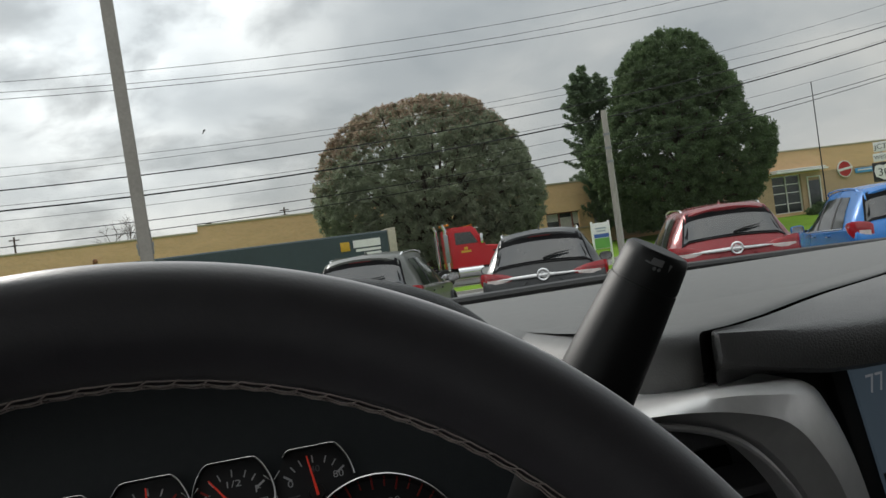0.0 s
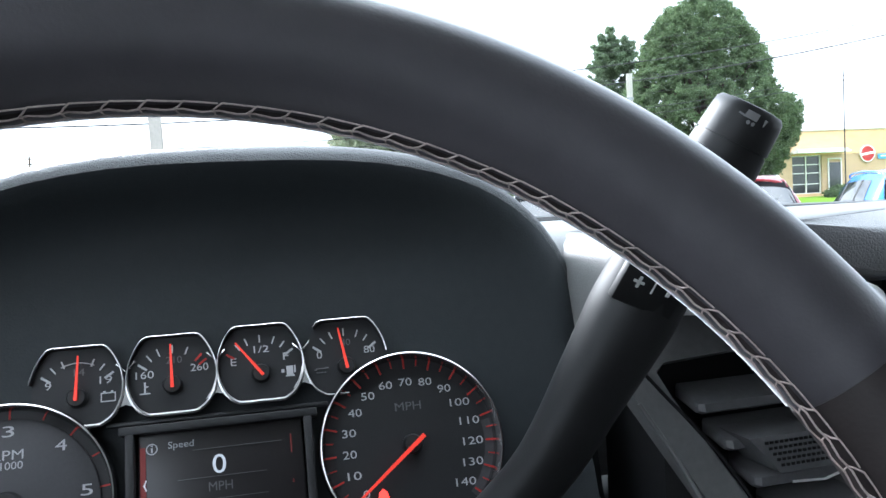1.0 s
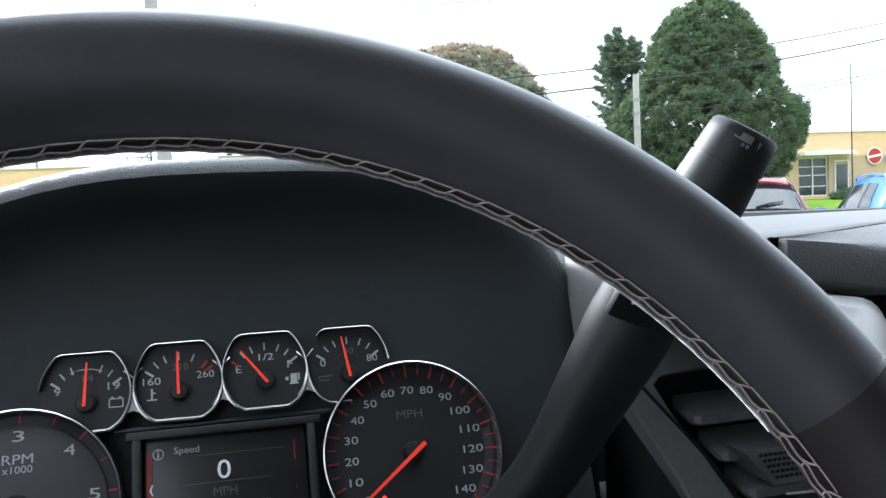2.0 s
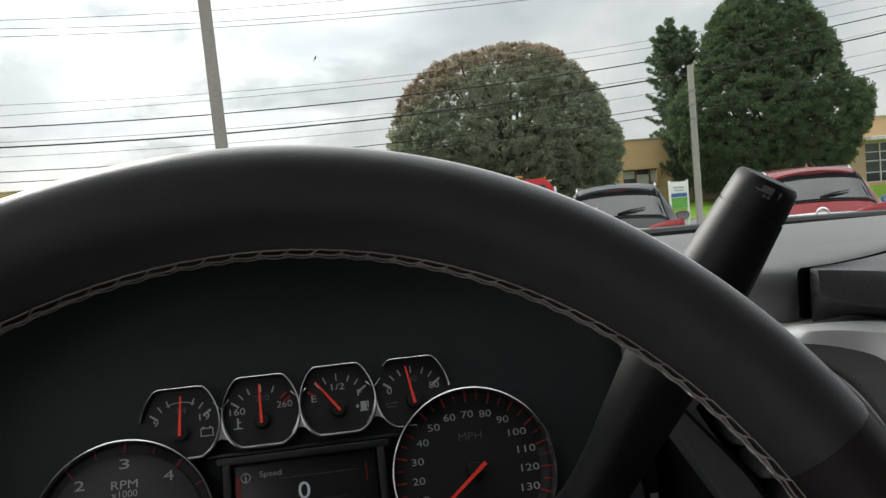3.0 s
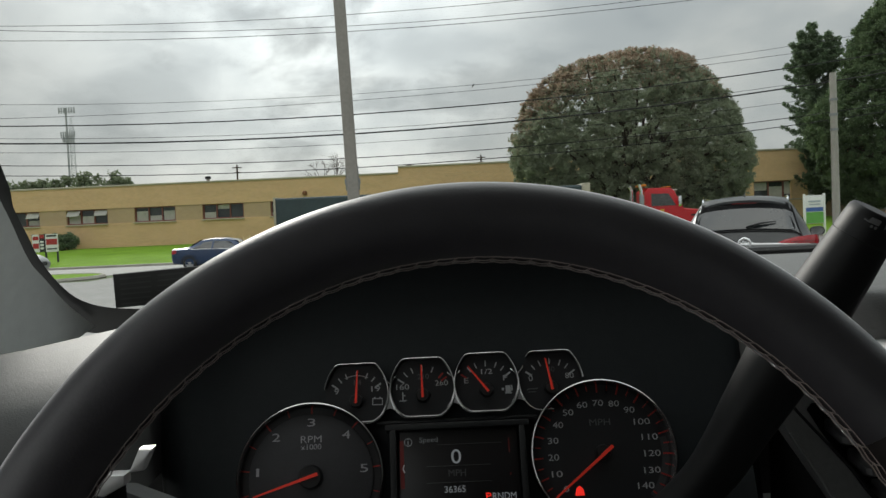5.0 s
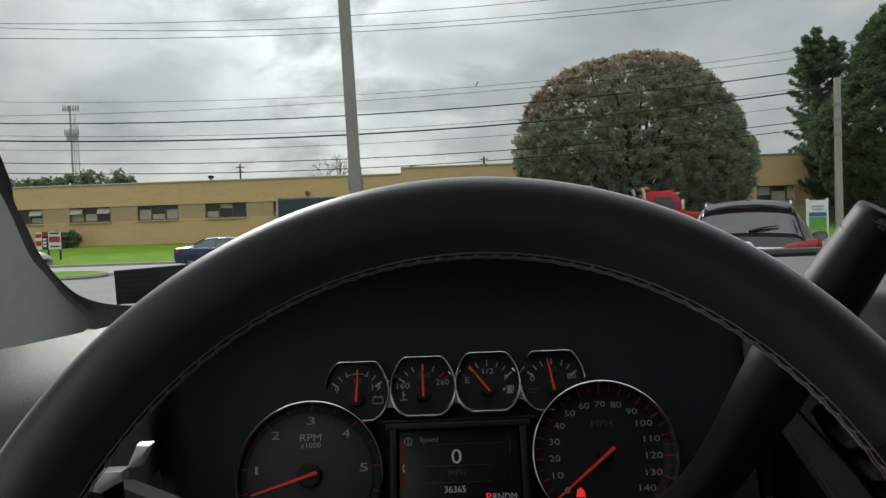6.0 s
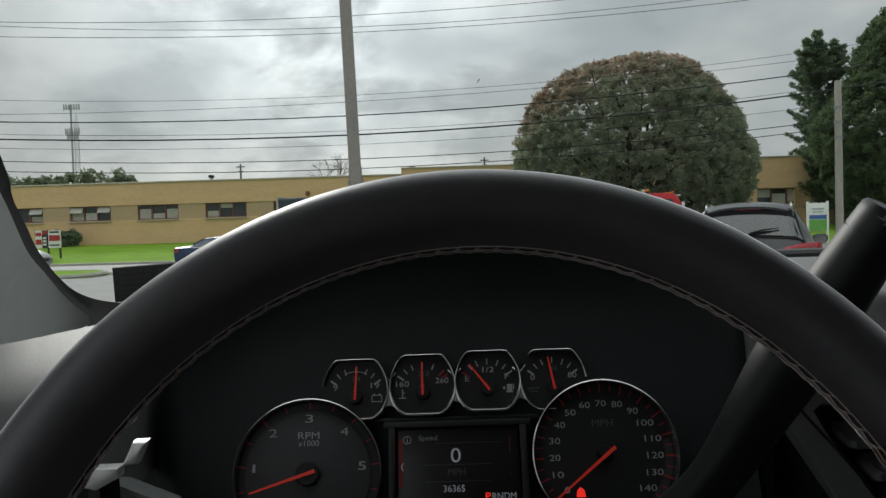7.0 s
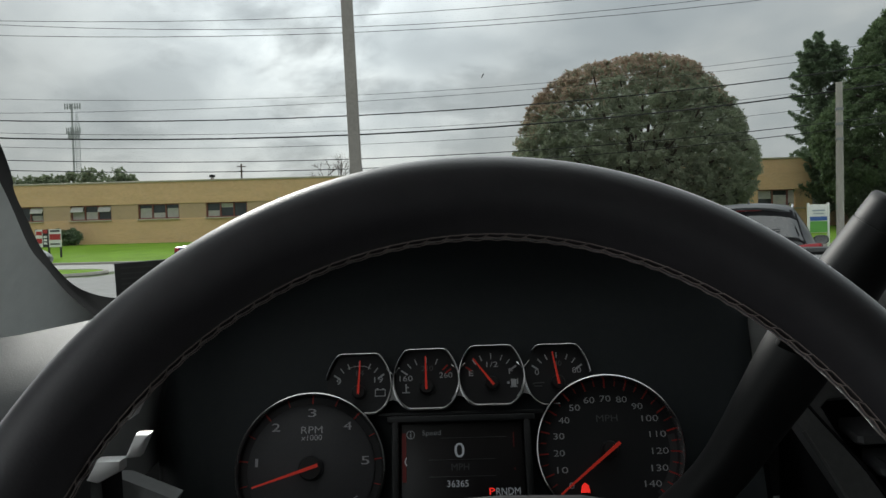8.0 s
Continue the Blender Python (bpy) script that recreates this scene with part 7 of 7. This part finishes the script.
    for x in (-0.7, -0.35, 0, 0.35, 0.7):
        part("roof_lamp", boxes(((x, 2.9, 3.24), (0.12, 0.12, 0.06), 0.02)), mat("amber_lamp", (0.7, 0.22, 0.02), 0.3) if x == -0.7 else bpy.data.materials["amber_lamp"], th)
    part("beacon_bar", boxes(((0, 1.55, 3.36), (1.9, 0.16, 0.12), 0.03)), bpy.data.materials["amber_lamp"], th, "amber beacon bar")
    return th


semi_trailer()
tractor()


# ---- signs and small things outside ----
def lease_sign():
    x, y = -21.1, 48.0
    th = thing("lease_sign", (x, y, ground_z(x, y) + 0.1), "red and white sale sign panels on dark posts", "sign")
    red = mat("sign_panel_red", (0.40, 0.03, 0.03), 0.5)
    dark = mat("sign_post_dark", (0.03, 0.03, 0.035), 0.7)
    white = M_WHITE
    for px in (-0.72, 0.0, 0.68):
        part("post", boxes(((px, 0.06, 0.75), (0.09, 0.09, 1.9))), dark, th, smooth=False)
    p = part("panel", boxes(((-0.52, 0.0, 1.15), (0.42, 0.04, 1.05))), white, th, smooth=False)
    part("print_bars", boxes(((-0.52, -0.025, 1.45), (0.34, 0.01, 0.22)), ((-0.52, -0.025, 1.0), (0.34, 0.01, 0.3))), red, p, smooth=False)
    p = part("panel", boxes(((-0.16, -0.02, 1.15), (0.30, 0.04, 1.05))), dark, th, "black panel with white letter bars", smooth=False)
    part("print_bars", boxes(*[((-0.16, -0.045, 0.85 + 0.19 * k), (0.2, 0.01, 0.12)) for k in range(3)]), white, p, smooth=False)
    part("print_bars", boxes(((-0.16, -0.045, 1.55), (0.26, 0.01, 0.2))), red, p, smooth=False)
    p = part("panel", boxes(((0.40, 0.0, 1.15), (0.72, 0.04, 1.05))), white, th, smooth=False)
    part("print_bars", boxes(((0.40, -0.025, 1.57), (0.56, 0.01, 0.1)), ((0.40, -0.025, 0.80), (0.56, 0.01, 0.08))), dark, p, smooth=False)
    part("print_bars", boxes(((0.40, -0.025, 1.22), (0.64, 0.01, 0.34))), red, p, smooth=False)


def green_sign():
    x, y = 16.3, 30.3
    th = thing("green_sign", (x, y, ground_z(x, y) + 0.1), "white post sign with a blue and green panel on the verge", "sign")
    for px in (-0.40, 0.40):
        part("post", boxes(((px, 0, 0.95), (0.08, 0.08, 2.1), 0.01)), M_WHITE, th)
    part("board", boxes(((0, 0, 1.38), (0.74, 0.05, 1.12), 0.008)), M_WHITE, th)
    part("picture_panel", boxes(((0, -0.03, 1.06), (0.70, 0.01, 0.44))), mat("sign_green", (0.13, 0.36, 0.07), 0.5), th, "green lower panel", smooth=False)
    part("picture_panel", boxes(((0, -0.03, 1.38), (0.70, 0.01, 0.16))), mat("sign_deep_blue", (0.05, 0.12, 0.38), 0.5), th, "blue band", smooth=False)
    part("print_bars", boxes(((0, -0.032, 1.70), (0.5, 0.01, 0.06)), ((0, -0.032, 1.58), (0.42, 0.01, 0.05))), mat("sign_print_grey", (0.35, 0.4, 0.45), 0.5), th, smooth=False)


def route_sign():
    x, y = 31.45, 30.0
    z = ground_z(x, y)
    th = thing("route_sign", pose(x, y, z, 0, 0, -40), "white route marker plates on a steel post", "sign")
    part("post", boxes(((0.0, 0.04, 2.0), (0.07, 0.05, 4.4), 0.005)), M_GALV, th)
    rot = Matrix.Rotation(radians(90), 4, "X")
    blk = mat("sign_black", (0.012, 0.012, 0.012), 0.5)
    for words, zc, w, h, size in (("JCT", 3.92, 0.62, 0.46, 0.34), ("WEST", 3.42, 0.74, 0.40, 0.26)):
        p = part("plate", boxes(((0, 0, zc), (w, 0.02, h), 0.008)), M_WHITE, th)
        writing("lettering", words, size, Matrix.Translation((0, -0.014, zc)) @ rot, blk, p)
    p = part("plate", boxes(((0, 0, 2.72), (0.92, 0.02, 0.92), 0.01)), blk, th, "black plate with a white shield")
    shield = [(-0.34, 0.30), (-0.2, 0.36), (0, 0.31), (0.2, 0.36), (0.34, 0.30), (0.40, 0.05), (0.34, -0.2), (0, -0.4), (-0.34, -0.2), (-0.40, 0.05)]
    sh = part("shield", prism([(a, 2.72 + b) for a, b in shield], -0.018, -0.009), M_WHITE, p)
    writing("lettering", "30", 0.52, Matrix.Translation((0, -0.022, 2.69)) @ rot, blk, sh)


def ornamental_grass():
    x, y = -4.75, 29.6
    th = thing("ornamental_grass", (x, y, ground_z(x, y) + 0.08), "clump of straw-coloured feathery ornamental grass", "grass", kind="stuff")
    rnd = random.Random(6)
    straw, plume = mat("straw_blade", (0.46, 0.38, 0.19), 0.9, var=0.3, scale=4), mat("straw_plume", (0.66, 0.55, 0.32), 0.9, var=0.25, scale=6)
    for nm, mm, cnt, rad, tip in (("blades", straw, 420, 0.008, 0.6), ("plumes", plume, 230, 0.022, 1.0)):
        vs, fs = [], []
        for k in range(cnt):
            cx = rnd.uniform(-0.95, 0.95)
            b = Vector((cx, rnd.uniform(-0.35, 0.35), -0.1))
            h = (1.0 + 0.55 * rnd.random()) * tip ** 0.3
            t = b + Vector((rnd.gauss(0, 0.13) + cx * 0.22, rnd.gauss(0, 0.12), h))
            m_ = b.lerp(t, 0.6) + Vector((0, 0, 0.08))
            a0 = rnd.uniform(0, 3.14)
            w = Vector((math.cos(a0), math.sin(a0), 0)) * rad
            i = len(vs)
            if nm == "blades":
                vs += [b - w, b + w, m_ + w, m_ - w, t]
                fs += [(i, i + 1, i + 2, i + 3), (i + 3, i + 2, i + 4)]
            else:
                q = b.lerp(t, 0.74)
                vs += [q, q.lerp(t, 0.45) + w, t, q.lerp(t, 0.45) - w]
                fs += [(i, i + 1, i + 2, i + 3)]
        me = bpy.data.meshes.new(nm)
        me.from_pydata([tuple(v) for v in vs], [], fs)
        link(nm, me, mm, th, smooth=False)


def pipe_stand():
    x, y = -6.25, 26.6
    th = thing("pipe_stand", (x, y, ground_z(x, y)), "low galvanised pipe assembly with a valve beside the driveway", "pipework")
    for px in (0.0, 0.62):
        part("riser", sweep([(px, 0, -0.1), (px, 0, 0.62)], 0.045, 10, up=(0, 1, 0)), M_GALV, th)
    part("rail", sweep([(-0.12, 0, 0.62), (1.7, 0, 0.66)], 0.04, 10), M_GALV, th)
    part("brace", sweep([(0.5, 0, 0.60), (1.5, 0.1, 0.05)], 0.03, 10), M_GALV, th)
    part("valve", lathe([(0.02, 0.50), (0.09, 0.52), (0.10, 0.66), (0.05, 0.74), (0.09, 0.80), (0.02, 0.82)], 14, "z"), M_GALV, th).location = (0.25, 0, 0)
    h = thing("hydrant", (-4.9, 33.4, ground_z(-4.9, 33.4) + 0.05), "small red fire hydrant on the verge", "hydrant")
    part("barrel", lathe([(0.02, -0.1), (0.12, -0.1), (0.11, 0.45), (0.14, 0.47), (0.12, 0.6), (0.03, 0.68)], 16, "z"), M_TAILLAMP, h)
    part("cap", lathe([(0.02, -0.16), (0.06, -0.16), (0.06, 0.16), (0.02, 0.16)], 12, "x"), M_TAILLAMP, h).location = (0, 0, 0.36)


def wall_shrub():
    x, y = -24.3, 58.6
    th = thing("wall_shrub", (x, y, ground_z(x, y) + 0.05), "dark spiky shrub against the brick wall", "shrub")
    rnd = random.Random(8)
    cl = [(Vector((rnd.gauss(0, 0.45), rnd.gauss(0, 0.2), rnd.uniform(0.2, 1.1))), 0.3) for k in range(20)]
    part("stem", sweep([(0, 0, -0.1), (0, 0, 0.8)], [0.06, 0.03], 6, up=(0, 1, 0)), M_BARK, th)
    leaves("foliage", cl, 40, 0.16, M_NEEDLES, th, 4)


def hedge():
    th = thing("hedge", (49.5, 52.6, ground_z(49.5, 52.6) + 0.1), "clipped green hedge below the entrance window", "hedge")
    rnd = random.Random(18)
    cl = [(Vector((rnd.uniform(-3, 4), rnd.gauss(0, 0.3), rnd.uniform(0.1, 0.75))), 0.35) for k in range(70)]
    part("stem", boxes(((0.5, 0, 0.1), (6, 0.2, 0.5))), M_BARK, th)
    leaves("foliage", cl, 40, 0.12, M_LEAFBIG, th, 14)


lease_sign()
green_sign()
route_sign()
ornamental_grass()
pipe_stand()
wall_shrub()
hedge()

truck_front()
